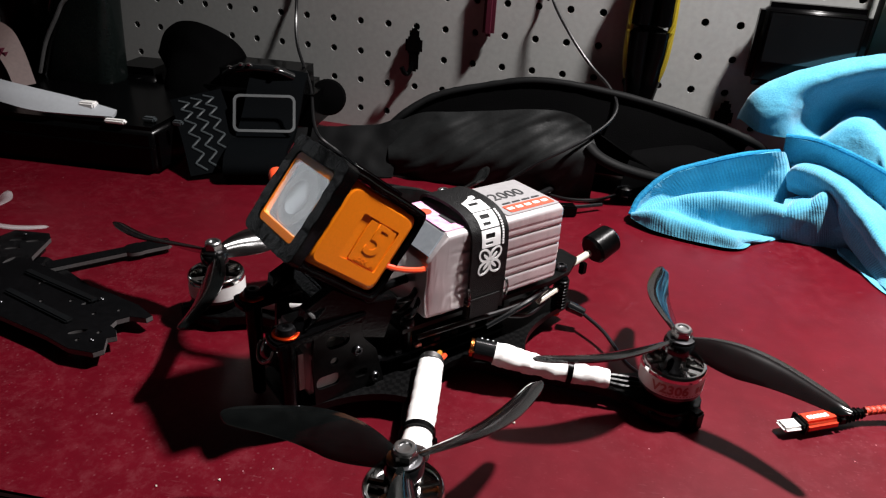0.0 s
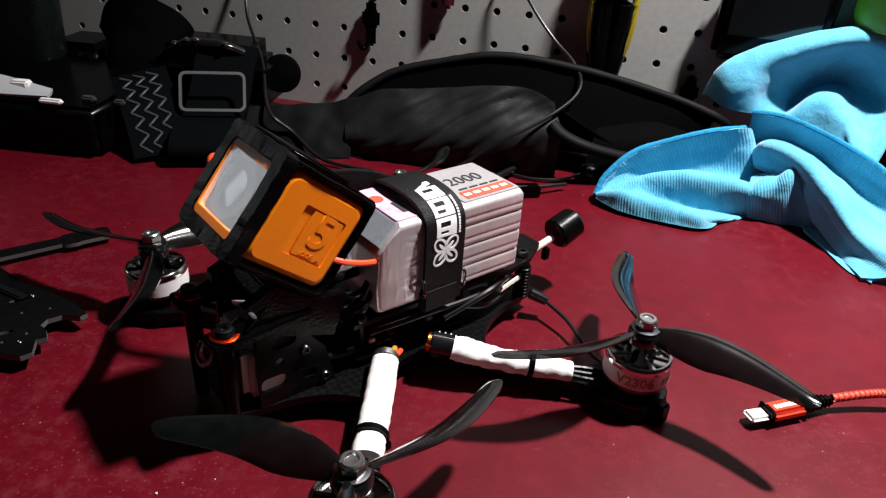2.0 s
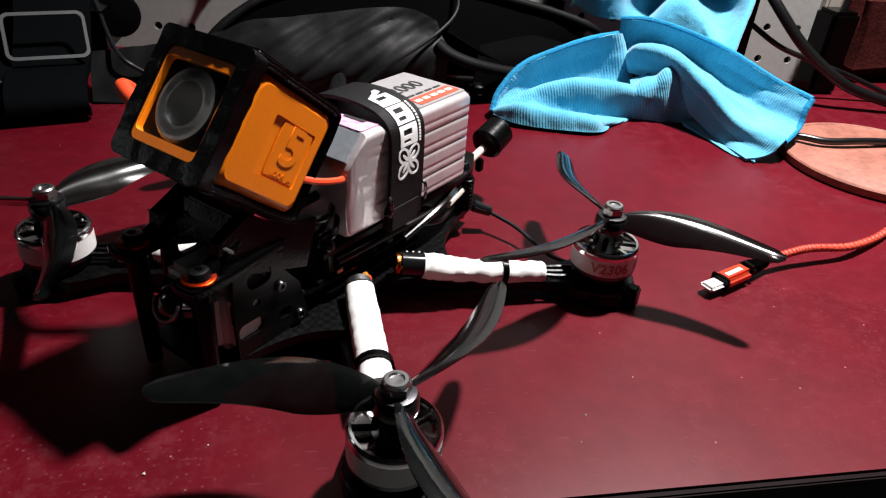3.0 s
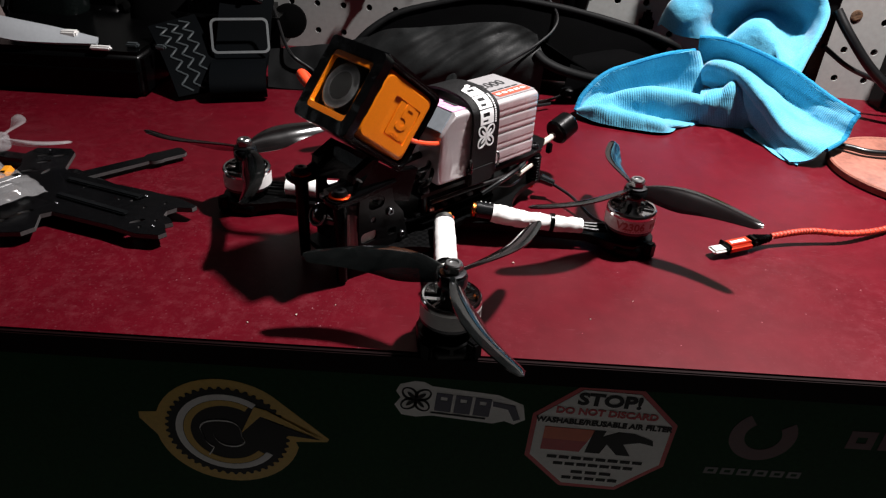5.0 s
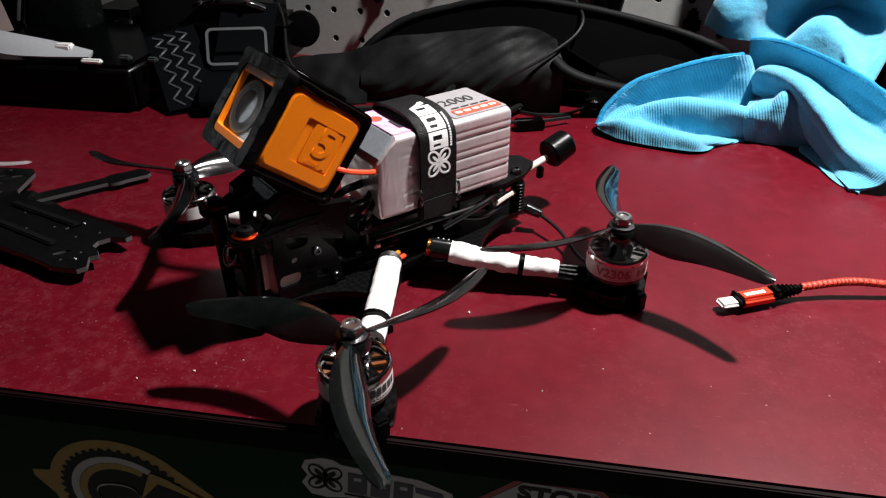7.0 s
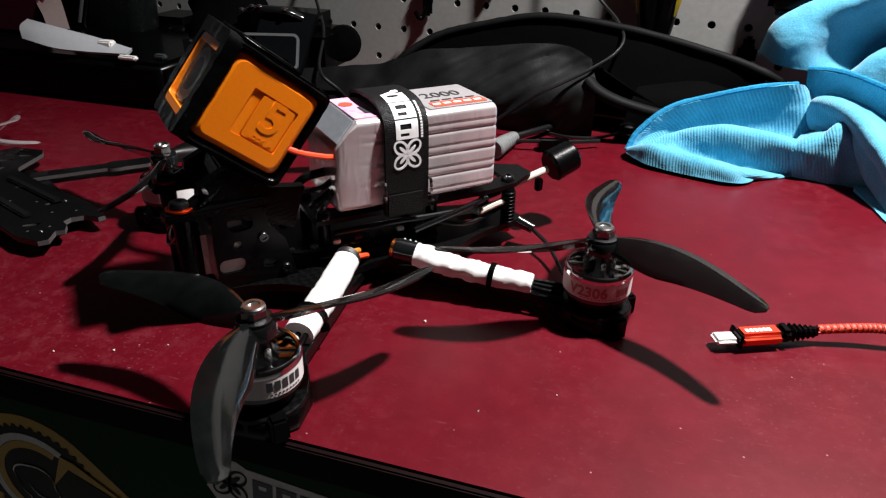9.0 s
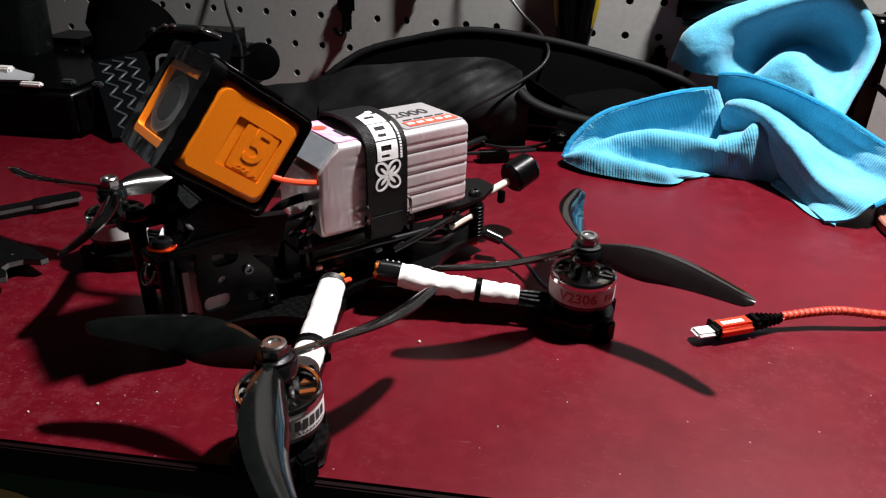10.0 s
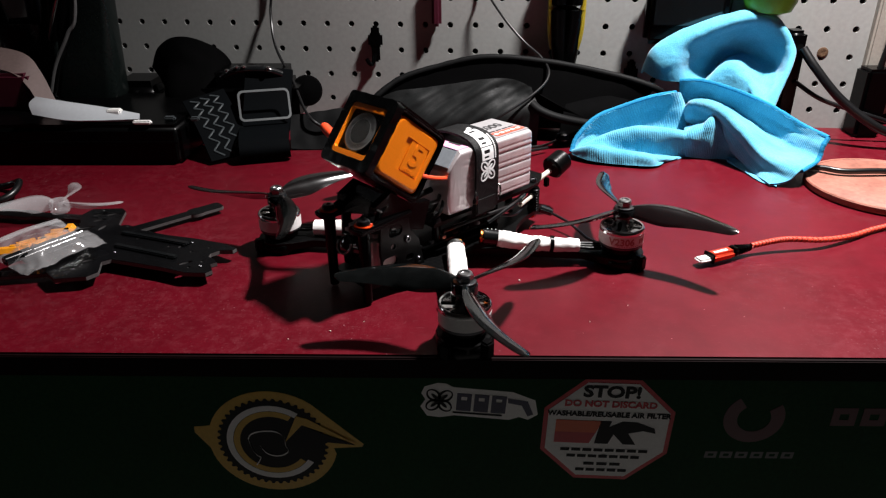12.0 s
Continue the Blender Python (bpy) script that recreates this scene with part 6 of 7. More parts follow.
box(bm, (0.222, -0.0225, 0.122), (0.064, 0.0020, 0.036), 0.0008)
part("front_panel", bm, GLOSSBLACK, cb, "glossy dark front panel")
bm = B()
tube(bm, [(0.264, -0.008, 0.200), (0.264, -0.008, 0.150), (0.262, -0.010, 0.110), (0.256, -0.014, 0.095)], 0.0022, 8)
ob = solo("box_cable", bm, CABLE, "black cable beside the hanging box", "cable")
ob.matrix_world = PEG
bm = lathe(B(), (0.296, -0.022, 0.1155), [(0.010, 0.0), (0.020, 0.003), (0.024, 0.012), (0.024, 0.080), (0.012, 0.086)], 28)
ob = solo("green_bottle", bm, LIME, "lime green bottle on the pegboard", "bottle")
ob.matrix_world = PEG
bm = B()
box(bm, (-0.027, -0.0055, 0.128), (0.0100, 0.008, 0.060), 0.003)
ob = solo("maroon_handle", bm, MAROON, "maroon plastic tool handle hanging on the pegboard", "tool")
ob.matrix_world = PEG
# turned brown disc added in place of a ragged knot hole
bm = lathe(B(), (0, 0, 0), [(0.0054, -0.001), (0.0052, 0.0004), (0.0036, 0.0009), (0.0014, 0.0004)], 20, PEG @ pose(0.361, 0.0, 0.0765, 90))
solo("board_knot_hole", bm, WOOD, "brown disc standing in for a ragged knot hole in the pegboard", "screw")
bm = B()
box(bm, (0.4102, -0.003, 0.19), (0.0195, 0.012, 0.38), 0.002)
ob = solo("trim_post", bm, TRIM, "beige post at the end of the pegboard", "post", kind="structure")
ob.matrix_world = PEG

# ---------------- to the side of the cloth ----------------
brick = thing("power_brick", pose(0, 0, 0), "tall black power adapter behind the blue cloth", "adapter")
bm = B()
box(bm, (0.3200, 0.402, 0.0510), (0.018, 0.022, 0.101), 0.004, None, 3)
part("body", bm, BLACK, brick)
part("cord", tube(B(), [(0.324, 0.388, 0.086), (0.334, 0.376, 0.070), (0.354, 0.362, 0.046), (0.378, 0.350, 0.027), (0.400, 0.344, 0.016), (0.440, 0.335, 0.006)], 0.0042, 12), CABLE, brick, "thick black cord")
part("thin_cord", tube(B(), [(0.324, 0.390, 0.054), (0.344, 0.376, 0.041), (0.371, 0.370, 0.032), (0.411, 0.366, 0.020), (0.450, 0.360, 0.006)], 0.0022, 10), CABLE, brick, "thin black cord")
strip = thing("power_strip", pose(0, 0, 0), "black power block at the end of the bench", "power strip")
bm = B()
box(bm, (0.4005, 0.3930, 0.0335), (0.025, 0.026, 0.067), 0.003, None, 2)
part("body", bm, BLACK, strip)
part("cord", tube(B(), [(0.404, 0.393, 0.066), (0.408, 0.394, 0.105), (0.410, 0.398, 0.170), (0.410, 0.400, 0.240)], 0.0028, 10), CABLE, strip)
bm = B()
box(bm, (0.510, 0.450, 0.042), (0.150, 0.075, 0.084), 0.014, None, 4)
bmesh.ops.subdivide_edges(bm, edges=bm.edges, cuts=3, use_grid_fill=True)
for v in bm.verts:
    n = noise.noise(v.co * 38) * 0.0035 + noise.noise(v.co * 130) * 0.0012
    v.co += Vector((n, -abs(n), n)) if v.co.z > 0.004 else Vector((n, 0, 0))
solo("folded_blanket", bm, BLANKET, "dark maroon textured blanket folded at the end of the bench", "blanket")
cs = thing("coaster", pose(0.345, 0.238, 0), "round salmon-coloured coaster on the bench", "coaster")
bm = lathe(B(), (0, 0, 0), [(0.060, 0.0), (0.0612, 0.0010), (0.0612, 0.0046), (0.0595, 0.0056), (0.002, 0.0056)], 56)
part("disc", bm, SALMON, cs, "salmon silicone disc")
bm = lathe(B(), (0, 0, 0), [(0.0590, 0.0052), (0.0600, 0.0064), (0.0618, 0.0064), (0.0626, 0.0054), (0.0626, 0.0014), (0.0612, 0.0004)], 56)
part("rim", bm, SALMON, cs, "raised rim")
bm = B()
tube(bm, [(0.280, 0.280, 0.006), (0.302, 0.266, 0.0095), (0.318, 0.257, 0.0095), (0.352, 0.257, 0.0095), (0.420, 0.262, 0.004), (0.470, 0.262, 0.003)], 0.0024, 10)
solo("mains_lead", bm, CABLE, "black mains lead lying across the coaster", "cable")

# ---------------- the charging cable ----------------
usb = thing("charging_cable", pose(0, 0, 0), "red braided charging cable lying on the bench", "cable")
U0, U1, U2, U3 = Vector((0.1510, 0.1025, 0.0044)), Vector((0.1590, 0.1058, 0.0048)), Vector((0.1768, 0.1142, 0.0056)), Vector((0.1910, 0.1198, 0.0066))


def along(p, q):
    d = q - p
    return Matrix.Translation(p) @ Matrix.Rotation(math.atan2(d.y, d.x), 4, "Z"), d.length


m, L = along(U0, U1)
bm = B()
box(bm, (L / 2, 0, 0), (L + 0.001, 0.0074, 0.0026), 0.0011, m, 3)
part("plug_tip", bm, surface("satin_nickel", (0.72, 0.71, 0.69), 0.45, 0.5, var=0.06), usb, "bright metal plug tip")
m, L = along(U1, U2)
bm = B()
box(bm, (L / 2, 0, 0), (L, 0.0092, 0.0060), 0.0020, m, 3)
body = part("plug_body", bm, PLUGRED, usb, "red anodised plug body")
bm = B()
box(bm, (0.0006, 0, 0), (0.0016, 0.0095, 0.0063), 0.0005, m)
part("plug_collar", bm, BLACK, usb)
for k in range(6):
    bm = B()
    box(bm, (L * 0.22 + 0.0019 * k, -0.0004, 0.00305), (0.0013, 0.0022, 0.0002), 0, m)
    part("print_bar", bm, PRINTWHITE, body)
m, L = along(U2, U3)
bm = B()
box(bm, (0.0012, 0, 0), (0.0050, 0.0086, 0.0056), 0.0015, m, 2)
box(bm, (L * 0.55, 0, 0), (L * 0.95, 0.0040, 0.0038), 0.001, m)
relief = part("strain_relief", bm, BLACK, usb, "ribbed black strain relief")
for k in range(5):
    r = 0.0034 - 0.00024 * k
    bm = B()
    box(bm, (0.0042 + 0.0022 * k, 0, 0), (0.0014, r * 2, r * 1.7), 0.0006, m)
    part("relief_rib", bm, BLACK, relief)
bm = B()
line = smooth_line([U3, (0.2065, 0.1240, 0.0080), (0.2190, 0.1262, 0.0085), (0.2420, 0.1300, 0.0062), (0.2680, 0.1420, 0.0034), (0.2920, 0.1560, 0.0026), (0.3150, 0.1640, 0.0026), (0.360, 0.170, 0.0026), (0.430, 0.160, 0.0026)], 16)
tube(bm, line, 0.0018, 12, 0)
cord = part("cord", bm, CORDRED, usb, "red braided cord")
for ph in (0, 1):
    bm = B()
    pts = []
    fine = smooth_line(line, 4)
    for k, p in enumerate(fine):
        d = (fine[min(k + 1, len(fine) - 1)] - fine[max(k - 1, 0)]).normalized()
        side = d.cross(Vector((0, 0, 1))).normalized()
        up = side.cross(d)
        a = k * 0.62 * (1 if ph else -1) + ph
        pts.append(p + (side * math.cos(a) + up * math.sin(a)) * 0.0017)
    tube(bm, pts, 0.00048, 5, 0)
    part("braid_strand", bm, surface("dark_braid_thread", (0.2, 0.02, 0.012), 0.6) if ph else CORDRED, cord)

# ---------------- spare frame, loose propeller, bag of bolts ----------------
SP = pose(-0.2140, 0.1300, 0.0005, 0, 0, -28.6)
spare = thing("spare_drone_frame", SP, "bare black carbon drone frame lying flat on the bench", "drone frame")


def on_spare(pts):
    back = SP.inverted()
    return [(v.x, v.y) for v in (back @ Vector((x, y, 0)) for x, y in pts)]


def spare_plate():
    body = [(-0.246, 0.148), (-0.242, 0.144), (-0.205, 0.130), (-0.182, 0.124), (-0.162, 0.117), (-0.150, 0.1095), (-0.1515, 0.1065), (-0.160, 0.1060), (-0.1645, 0.1015), (-0.1645, 0.0965), (-0.160, 0.0940), (-0.1565, 0.0890), (-0.1600, 0.0865), (-0.1560, 0.0780), (-0.1590, 0.0745), (-0.172, 0.0750), (-0.188, 0.0815), (-0.226, 0.0930), (-0.231, 0.0890), (-0.2265, 0.0750), (-0.231, 0.0690), (-0.249, 0.0660), (-0.260, 0.0760), (-0.266, 0.0980), (-0.272, 0.1250), (-0.274, 0.1480), (-0.281, 0.1640), (-0.2775, 0.1755), (-0.2560, 0.1770), (-0.2515, 0.1720)]
    holes = [[(x + 0.0045 * math.cos(a) * math.cos(t) - 0.0016 * math.sin(a) * math.sin(t), y + 0.0045 * math.sin(a) * math.cos(t) + 0.0016 * math.cos(a) * math.sin(t)) for t in (k * math.tau / 10 for k in range(10))] for x, y, a in ((-0.268, 0.165, 0.5), (-0.263, 0.155, 0.5), (-0.258, 0.166, 0.5), (-0.266, 0.142, 0.5), (-0.255, 0.142, 1.4), (-0.262, 0.128, 0.4), (-0.186, 0.113, 0.7), (-0.176, 0.088, 0.6), (-0.248, 0.080, 0.6), (-0.240, 0.091, 0.6))]
    holes += [circle(x, y, 0.0012, 8) for x, y in ((-0.222, 0.124), (-0.210, 0.108), (-0.196, 0.112), (-0.178, 0.104), (-0.172, 0.082), (-0.166, 0.090), (-0.245, 0.112), (-0.168, 0.110))]
    cut_edge(on_spare(body), 0.0055, 0.0085, spare)
    for h in holes:
        cut_edge(on_spare(h), 0.0055, 0.0085, spare, -0.00015)
    return plate(B(), list(reversed(on_spare(body))), 0.0055, 0.0085, [on_spare(h) for h in holes])


SPCARBON = surface("gloss_black_carbon", (0.0025, 0.0025, 0.0028), 0.2, var=0.3, grain=300, bump=0.08, coat=0.12, spec=0.15)
CUTEDGE = surface("grey_cut_carbon_edge", (0.065, 0.062, 0.062), 0.5, var=0.3, grain=800)


def cut_edge(outline, z0, z1, parent, grow=0.00015):
    """The matt grey sawn edge round a plate."""
    n = len(outline)
    pts = [Vector((x, y, 0)) for x, y in outline]
    turn = sum(pts[k].x * pts[(k + 1) % n].y - pts[(k + 1) % n].x * pts[k].y for k in range(n))
    sign = 1.0 if turn > 0 else -1.0
    ring = []
    for k in range(n):
        d = (pts[(k + 1) % n] - pts[k - 1]).normalized()
        ring.append(pts[k] + Vector((d.y, -d.x, 0)) * grow * sign)
    bm = B()
    skin(bm, [[bm.verts.new((v.x, v.y, z)) for v in ring] for z in (z0 + 0.0003, z1 - 0.0002)])
    bmesh.ops.recalc_face_normals(bm, faces=bm.faces)
    part("cut_edge", bm, CUTEDGE, parent, "grey sawn edge")

part("top_plate", spare_plate(), SPCARBON, spare, "forked black carbon plate")
part("under_plate", plate(B(), rounded(0.002, 0, 0.096, 0.022, 0.006), 0.0002, 0.0026), SPCARBON, spare, "black carbon plate below")


def spare_arm(p, q, name="arm"):
    p, q = Vector((*p, 0)), Vector((*q, 0))
    d = (q - p).normalized()
    n = Vector((-d.y, d.x, 0))
    prof = ((0.0, 0.0046), (0.62, 0.0040), (0.66, 0.0062), (0.74, 0.0066), (0.76, 0.0058), (0.97, 0.0058), (1.0, 0.0040))
    L = (q - p).length
    out = [p + d * L * f + n * w for f, w in prof] + [p + d * L * f - n * w for f, w in reversed(prof)]
    cut_edge([(v.x, v.y) for v in out], 0.0027, 0.0054, spare)
    part(name, plate(B(), [(v.x, v.y) for v in out], 0.0027, 0.0054), SPCARBON, spare, "black carbon arm")


inv = SP.inverted()
for p, q in (((-0.236, 0.146), (-0.187, 0.193)), ((-0.252, 0.085), (-0.345, 0.068)), ((-0.270, 0.165), (-0.352, 0.178))):
    a, b = inv @ Vector((*p, 0)), inv @ Vector((*q, 0))
    spare_arm((a.x, a.y), (b.x, b.y))
for x, y in on_spare(((-0.236, 0.134), (-0.228, 0.102), (-0.190, 0.095), (-0.182, 0.117), (-0.165, 0.083), (-0.268, 0.172))):
    part("screw", lathe(B(), (x, y, 0.0085), [(0.0011, 0), (0.0011, 0.0004), (0.0008, 0.0007), (0.0004, 0.0004)], 10), DARKSTEEL, spare, "small dark screw")
for (x0, y0), (x1, y1) in (((-0.236, 0.132), (-0.184, 0.114)), ((-0.232, 0.112), (-0.184, 0.094))):
    (a, b), (c, d) = on_spare(((x0, y0), (x1, y1)))
    bm = B()
    box(bm, (0, 0, 0.0094), (math.hypot(c - a, d - b), 0.0042, 0.0020), 0.0007, Matrix.Translation(((a + c) / 2, (b + d) / 2, 0)) @ Matrix.Rotation(math.atan2(d - b, c - a), 4, "Z"))
    part("rail", bm, GLOSSBLACK, spare, "glossy black stiffening rail")
loose = thing("loose_propeller", pose(-0.298, 0.168, 0.0150), "clear plastic three-bladed propeller lying on the bench", "propeller")
part("hub", lathe(B(), (0, 0, 0), [(0.006, -0.005), (0.0068, -0.004), (0.0068, 0.003), (0.0058, 0.0045), (0.002, 0.004)], 24), CLEAR, loose)
for a in (radians(186), radians(104), radians(4)):
    part("blade", blade(a, 1, 0.046), CLEAR, loose, "clear plastic blade")

zb = thing("zip_bag", pose(-0.2755, 0.1045, 0.0125, 0, 0, -34), "clear zip bag of orange and black bolts on the spare frame", "plastic bag")
bm = B()
sheet(bm, [
    [(-0.031, -0.027, 0.000), (-0.011, -0.028, 0.001), (0.011, -0.028, 0.000), (0.031, -0.026, -0.002)],
    [(-0.030, -0.011, 0.002), (-0.010, -0.011, 0.006), (0.012, -0.011, 0.009), (0.031, -0.010, 0.001)],
    [(-0.030, 0.011, 0.002), (-0.010, 0.011, 0.006), (0.012, 0.011, 0.009), (0.030, 0.011, 0.002)],
    [(-0.031, 0.026, 0.002), (-0.011, 0.026, 0.002), (0.011, 0.027, 0.002), (0.031, 0.026, 0.001)],
], 10, 10, 0.0003, 0.0026, 7.0, 110)
part("film", bm, FILM, zb, "crinkled clear film")
for x in (-0.0275, -0.0238):
    bm = B()
    ribbon(bm, [(x, -0.026, 0.0020), (x, 0.0, 0.0042), (x, 0.025, 0.0032)], 0.0014, 0.0010, (1, 0, 0))
    part("zip_seal", bm, CLEAR, zb, "zip seal")
NYLONORANGE = surface("orange_nylon", (0.8, 0.3, 0.015), 0.35)
rnd = random.Random(4)
for k in range(8):
    x, y, a = rnd.uniform(-0.005, 0.003), -0.019 + 0.0055 * k, radians(90) + rnd.uniform(-0.9, 0.9)
    d = Vector((math.cos(a), math.sin(a), 0)) * 0.0055
    bm = cyl(B(), Vector((x, y, 0.003)) - d, Vector((x, y, 0.003)) + d, 0.0033, seg=6)
    part("standoff", bm, NYLONORANGE, zb, "orange standoff")
for k in range(5):
    x, y = 0.0085 + 0.0062 * (k % 2), -0.020 + 0.0085 * k
    bm = cyl(B(), (x + 0.0005, y - 0.0085, 0.0032), (x - 0.0005, y + 0.0085, 0.0032), 0.0031, seg=10, bevel=0.0005)
    part("bolt", bm, GLOSSBLACK, zb, "black bolt")

bm = B()
tube(bm, [(-0.43, 0.215, 0.003), (-0.385, 0.235, 0.004), (-0.362, 0.225, 0.012), (-0.365, 0.200, 0.006), (-0.42, 0.180, 0.003)], 0.0028, 10)
solo("loose_cable", bm, CABLE, "black cable curling at the side of the bench", "cable")

# ---------------- stickers on the cabinet ----------------
FACE = Matrix(((1, 0, 0, 0), (0, 0, -1, 0.003), (0, 1, 0, 0), (0, 0, 0, 1)))


def decal(name, outline, material, parent, level=1, holes=(), m=None, label=""):
    z = 0.0002 * level
    return part(name, plate(B(), outline, z - 0.00015, z, holes, 0, m if m is not None else FACE), material, parent, label, smooth=False)


def stop_sticker():
    cx, cz, r = 0.0795, -0.0510, 0.0385
    st = thing("warning_sticker", pose(0, 0, 0), "red and white octagonal warning sticker on the dark cabinet", "sticker")
    M = FACE @ Matrix.Translation((cx, cz, 0)) @ Matrix.Rotation(radians(-2), 4, "Z")

    def octo(k):
        return [(x * 1.0, y * 0.98) for x, y in circle(0, 0, r * k, 8, start=radians(22.5))]
    decal("red_border", octo(1.0), STICKRED, st, 1, (), M, "red border")
    decal("white_field", octo(0.93), STICKWHITE, st, 2, (), M, "white field")
    for words, size, y, mt, wide in (("STOP!", 0.0102, 0.0265, STICKBLACK, 1.15), ("DO NOT DISCARD", 0.0056, 0.0185, STICKRED, 1.05), ("WASHABLE/REUSABLE AIR FILTER", 0.0046, 0.0115, STICKBLACK, 0.98)):
        lettering("printed_line", words, size, M @ Matrix.Translation((0, y, 0.0006)), mt, st, 0.0001, "", wide, 0.04)
    decal("upper_block", [(-0.0285, 0.0070), (-0.003, 0.0070), (-0.006, -0.0012), (-0.0285, -0.0012)], STICKORANGE, st, 3, (), M, "orange-red block")
    decal("lower_block", [(-0.0285, -0.0012), (-0.006, -0.0012), (-0.009, -0.0088), (-0.0285, -0.0088)], STICKRED, st, 3, (), M, "red block")
    decal("emblem", [(-0.004, 0.0070), (0.002, 0.0070), (0.001, 0.003), (0.008, 0.0070), (0.016, 0.0068), (0.026, 0.0030), (0.027, -0.0005), (0.020, 0.0010), (0.012, -0.0010), (0.017, -0.0088), (0.010, -0.0088), (0.004, -0.0020), (0.0015, -0.0088), (-0.006, -0.0088)], STICKBLACK, st, 3, (), M, "black emblem shape")
    for k, (y, w) in enumerate(((-0.0135, 0.050), (-0.0180, 0.042), (-0.0235, 0.022), (-0.0280, 0.030))):
        n = int(w / 0.006)
        for i in range(n):
            x = -w / 2 + (i + 0.5) * w / n
            decal("print_bar", [(x - w / n * 0.4, y - 0.0010), (x + w / n * 0.4, y - 0.0010), (x + w / n * 0.4, y + 0.0010), (x - w / n * 0.4, y + 0.0010)], STICKBLACK, st, 3, (), M)


stop_sticker()


def flower_sticker():
    st = thing("logo_sticker", pose(0, 0, 0), "white sticker with a ring flower and dark block shapes", "sticker")
    M = FACE @ Matrix.Translation((0.0080, -0.0325, 0)) @ Matrix.Rotation(radians(-4.5), 4, "Z")
    out = [(-0.0225, 0.0115), (-0.0295, 0.0085), (-0.0310, 0.0040), (-0.0285, 0.0), (-0.0310, -0.0050), (-0.0270, -0.0110), (-0.0200, -0.0115), (-0.0120, -0.0095), (0.0180, -0.0100), (0.0235, -0.0075), (0.0285, -0.0090), (0.0335, -0.0050), (0.0310, 0.0045), (0.0180, 0.0090), (-0.0140, 0.0095), (-0.0180, 0.0115)]
    decal("white_field", list(reversed(out)), STICKWHITE, st, 1, (), M, "white cut outline")
    for k in range(4):
        a = radians(45 + 90 * k)

        def petal(rl, rw, off):
            return [(-0.0210 + off * math.cos(a) + rl * math.cos(t) * math.cos(a) - rw * math.sin(t) * math.sin(a), off * math.sin(a) + rl * math.cos(t) * math.sin(a) + rw * math.sin(t) * math.cos(a)) for t in (j * math.tau / 20 for j in range(20))]
        decal("flower_petal", petal(0.0046, 0.0036, 0.0045), STICKBLACK, st, 2, [petal(0.0034, 0.0024, 0.0050)], M)
        decal("flower_vein", petal(0.0028, 0.0009, 0.0034), STICKBLACK, st, 3, (), M)
    for k in range(3):
        x = -0.0075 + 0.0095 * k
        decal("block_shape", [(x - 0.0040, -0.0058), (x + 0.0040, -0.0058), (x + 0.0040, 0.0058), (x - 0.0040, 0.0058)], STICKNAVY, st, 2, [[(x - 0.0016, 0.0012), (x + 0.0016, 0.0012), (x + 0.0016, 0.0036), (x - 0.0016, 0.0036)]], M)
    decal("tail_shape", [(0.0160, 0.0045), (0.0270, 0.0035), (0.0310, -0.0050), (0.0280, -0.0065), (0.0240, 0.0005), (0.0165, 0.0015)], STICKNAVY, st, 2, (), M)
    decal("small_print", [(-0.0130, -0.0078), (0.0140, -0.0078), (0.0140, -0.0068), (-0.0130, -0.0068)], STICKBLACK, st, 2, (), M)


flower_sticker()


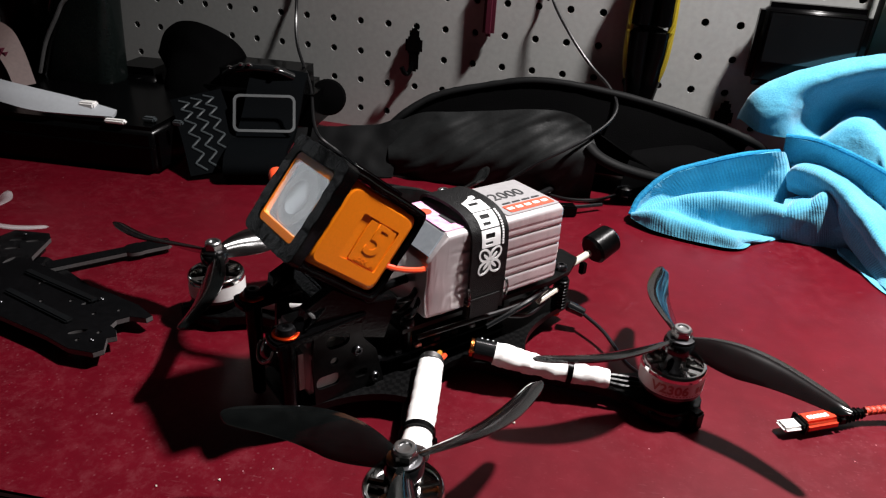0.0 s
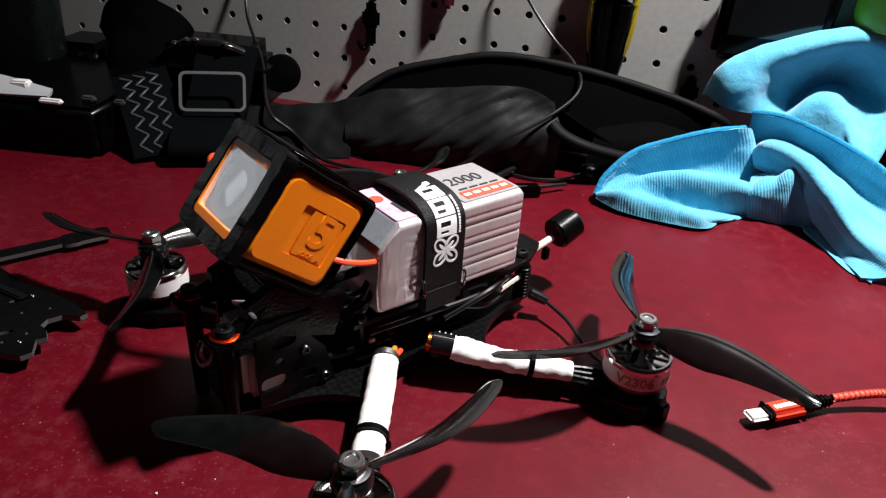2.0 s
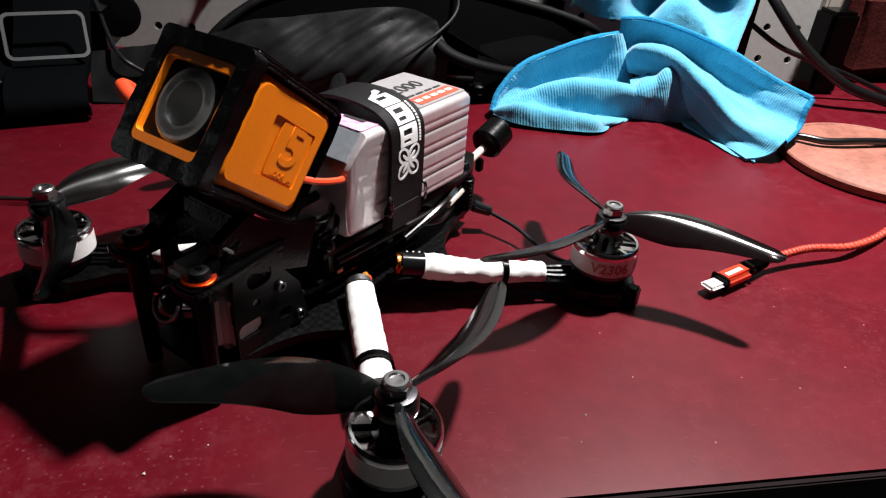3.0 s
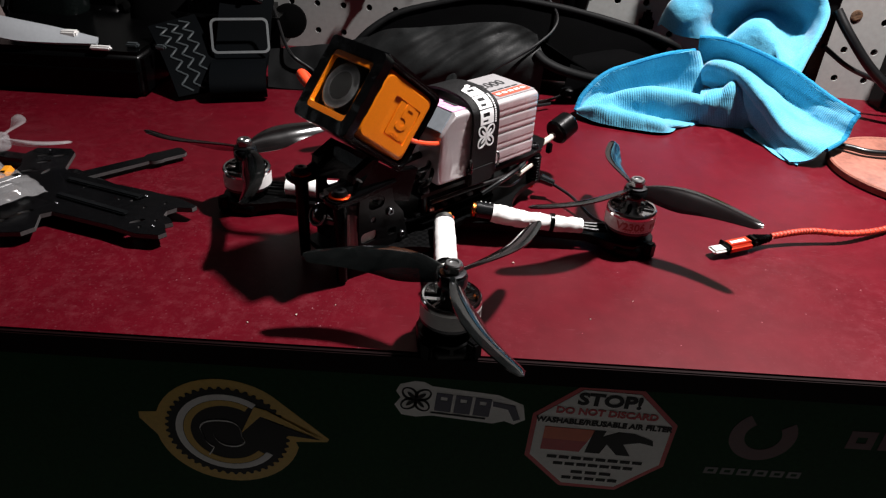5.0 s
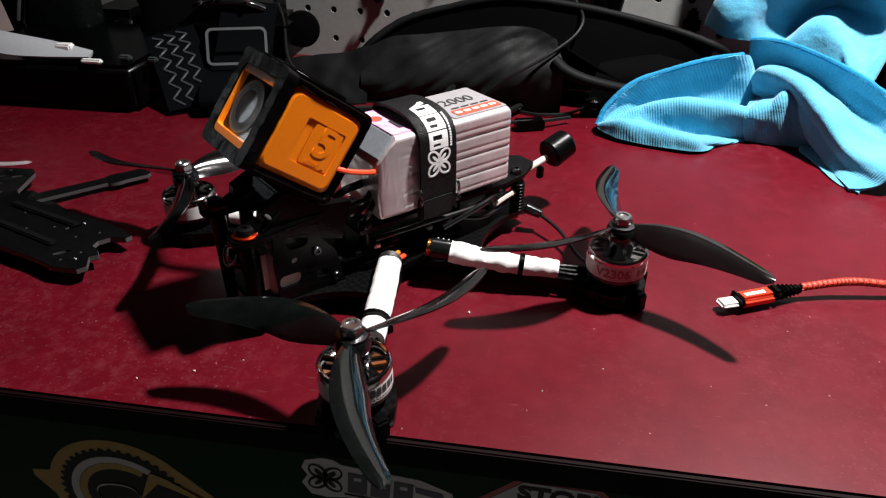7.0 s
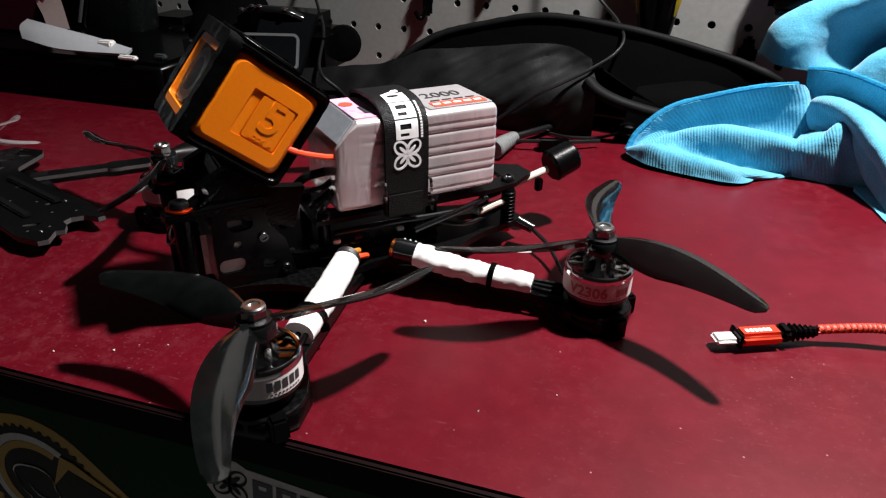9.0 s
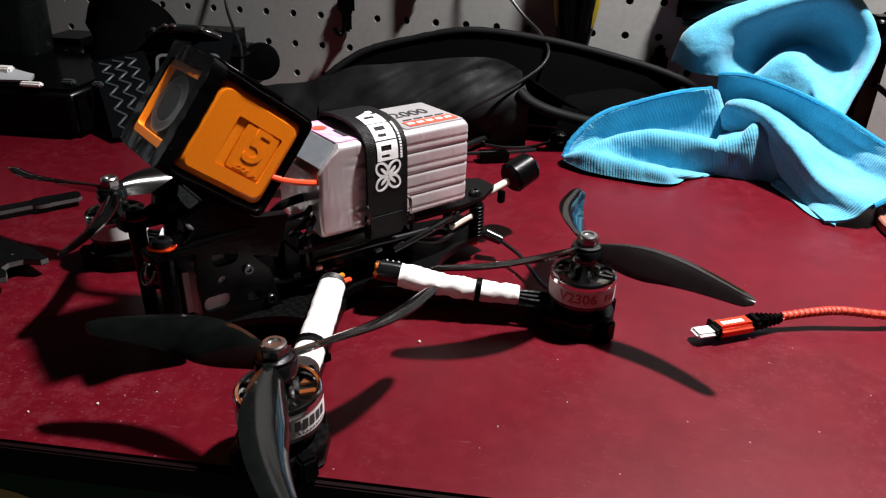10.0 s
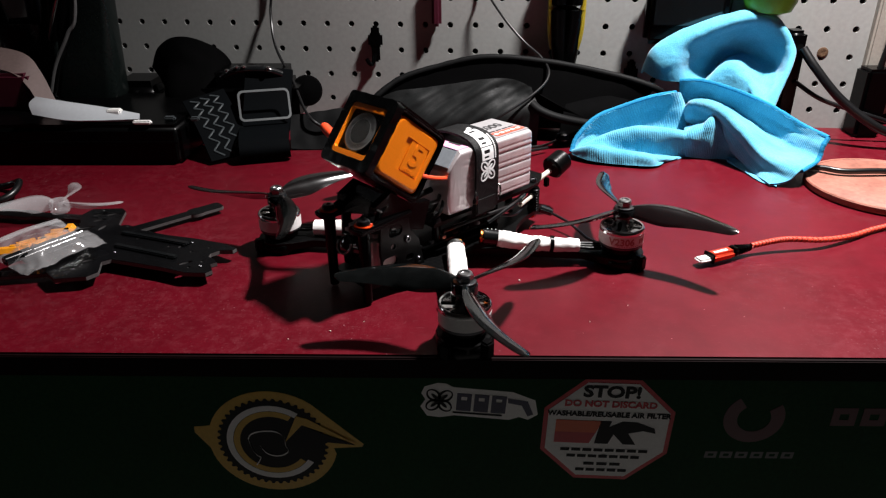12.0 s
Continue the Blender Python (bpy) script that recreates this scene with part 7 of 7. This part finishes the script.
def gear_sticker():
    st = thing("gear_sticker", pose(0, 0, 0), "mustard and black gear-shaped sticker with a pointed end", "sticker")
    M = FACE @ Matrix.Translation((-0.1075, -0.0615, 0)) @ Matrix.Rotation(radians(-3), 4, "Z")
    R = 0.0365
    yel = [(R * math.cos(radians(a)), R * 0.98 * math.sin(radians(a))) for a in range(12, 170, 8)]
    yel += [(-0.0440, 0.0085), (-0.0440, 0.0045)]
    yel += [(R * math.cos(radians(a)), R * 0.98 * math.sin(radians(a))) for a in range(190, 352, 8)]
    yel = [p for p in yel if not (p[0] > 0.026 and p[1] > 0)]
    yel += [(0.0345, -0.0020), (0.0505, 0.0000), (0.0515, 0.0020)]
    decal("yellow_shape", yel, STICKYELLOW, st, 1, (), M, "mustard outline")
    teeth = []
    for k in range(176):
        a = k * math.tau / 176
        r = 0.0315 if (k // 2) % 2 else 0.0298
        teeth.append((r * math.cos(a), r * 0.98 * math.sin(a)))
    decal("gear_disc", teeth, STICKBLACK, st, 2, (), M, "black toothed disc")
    ring = arc(0, 0, 0.0262, 55, 330, 30) + [(x * 0.86, y * 0.86) for x, y in reversed(arc(0, 0, 0.0262, 55, 330, 30))]
    decal("pale_ring", ring, STICKWHITE, st, 3, (), M, "pale broken ring")
    ring2 = arc(0, 0, 0.0222, 60, 325, 30) + [(x * 0.84, y * 0.84) for x, y in reversed(arc(0, 0, 0.0222, 60, 325, 30))]
    decal("yellow_ring", ring2, STICKYELLOW, st, 3, (), M)
    decal("bolt_shape", [(0.0070, 0.0010), (0.0140, 0.0200), (0.0200, 0.0185), (0.0480, 0.0020), (0.0170, 0.0140)], STICKYELLOW, st, 4, (), M, "mustard bolt shape")
    decal("bolt_shade", [(0.0200, 0.0120), (0.0470, 0.0015), (0.0300, 0.0025)], STICKBLACK, st, 4, (), M)
    for p, c, q in (((-0.0140, 0.0020), (-0.0130, 0.0085), (0.0, 0.0085)), ((0.0, 0.0085), (0.0080, 0.0075), (0.0070, -0.0020)), ((-0.0140, 0.0020), (-0.0120, -0.0100), (-0.0075, -0.0110)), ((-0.0075, -0.0020), (-0.0050, -0.0110), (0.0040, -0.0090)), ((-0.0075, -0.0110), (-0.0090, -0.0150), (-0.0105, -0.0170)), ((0.0070, -0.0020), (0.0110, -0.0060), (0.0040, -0.0090))):
        ln = bend(p, c, q, 6)
        out = [(x, y + 0.0004) for x, y in ln] + [(x + 0.0003, y - 0.0004) for x, y in reversed(ln)]
        decal("pale_line", out, STICKWHITE, st, 4, (), M)


gear_sticker()
lg = thing("dim_sticker", pose(0, 0, 0), "dark red curled emblem above a row of grey bars", "sticker")
ln = arc(0.1585, -0.0415, 0.0165, 125, 395, 24)
decal("curl_shape", ln + [(0.1585 + (x - 0.1585) * 0.55, -0.0415 + (y + 0.0415) * 0.55) for x, y in reversed(ln)], STICKDIM, lg, 1, (), None, "dark red curl")
for k in range(6):
    x = 0.1355 + 0.0085 * k
    decal("grey_bar", [(x, -0.0695), (x + 0.0066, -0.0695), (x + 0.0070, -0.0650), (x + 0.0004, -0.0650)], STICKGREY, lg, 1, [[(x + 0.0018, -0.0682), (x + 0.0050, -0.0682), (x + 0.0053, -0.0663), (x + 0.0021, -0.0663)]])
rg = thing("dim_sticker", pose(0, 0, 0), "dark red row of block shapes on the cabinet", "sticker")
for k in range(3):
    x = 0.2000 + 0.016 * k
    decal("red_block", [(x, -0.0460), (x + 0.013, -0.0460), (x + 0.013, -0.0340), (x, -0.0340)], STICKDIM, rg, 1, [[(x + 0.004, -0.042), (x + 0.009, -0.042), (x + 0.009, -0.038), (x + 0.004, -0.038)]])

# crumbs on the bench
for k, (x, y, r) in enumerate(((-0.0734, 0.0230, 0.0005), (0.0711, 0.0343, 0.0004), (0.0351, 0.0820, 0.0007), (-0.0950, 0.0150, 0.0004), (-0.0560, 0.0330, 0.00035), (0.0960, 0.0520, 0.00035))):
    bm = B()
    bmesh.ops.create_icosphere(bm, subdivisions=1, radius=r)
    for v in bm.verts:
        v.co = Vector((x, y, r * 0.7)) + v.co * (1 + 0.5 * noise.noise(v.co * 3000 + Vector((k, 0, 0))))
    solo("crumb", bm, BEIGE, "tiny pale crumb on the red bench", "crumb", group="crumbs on the bench")
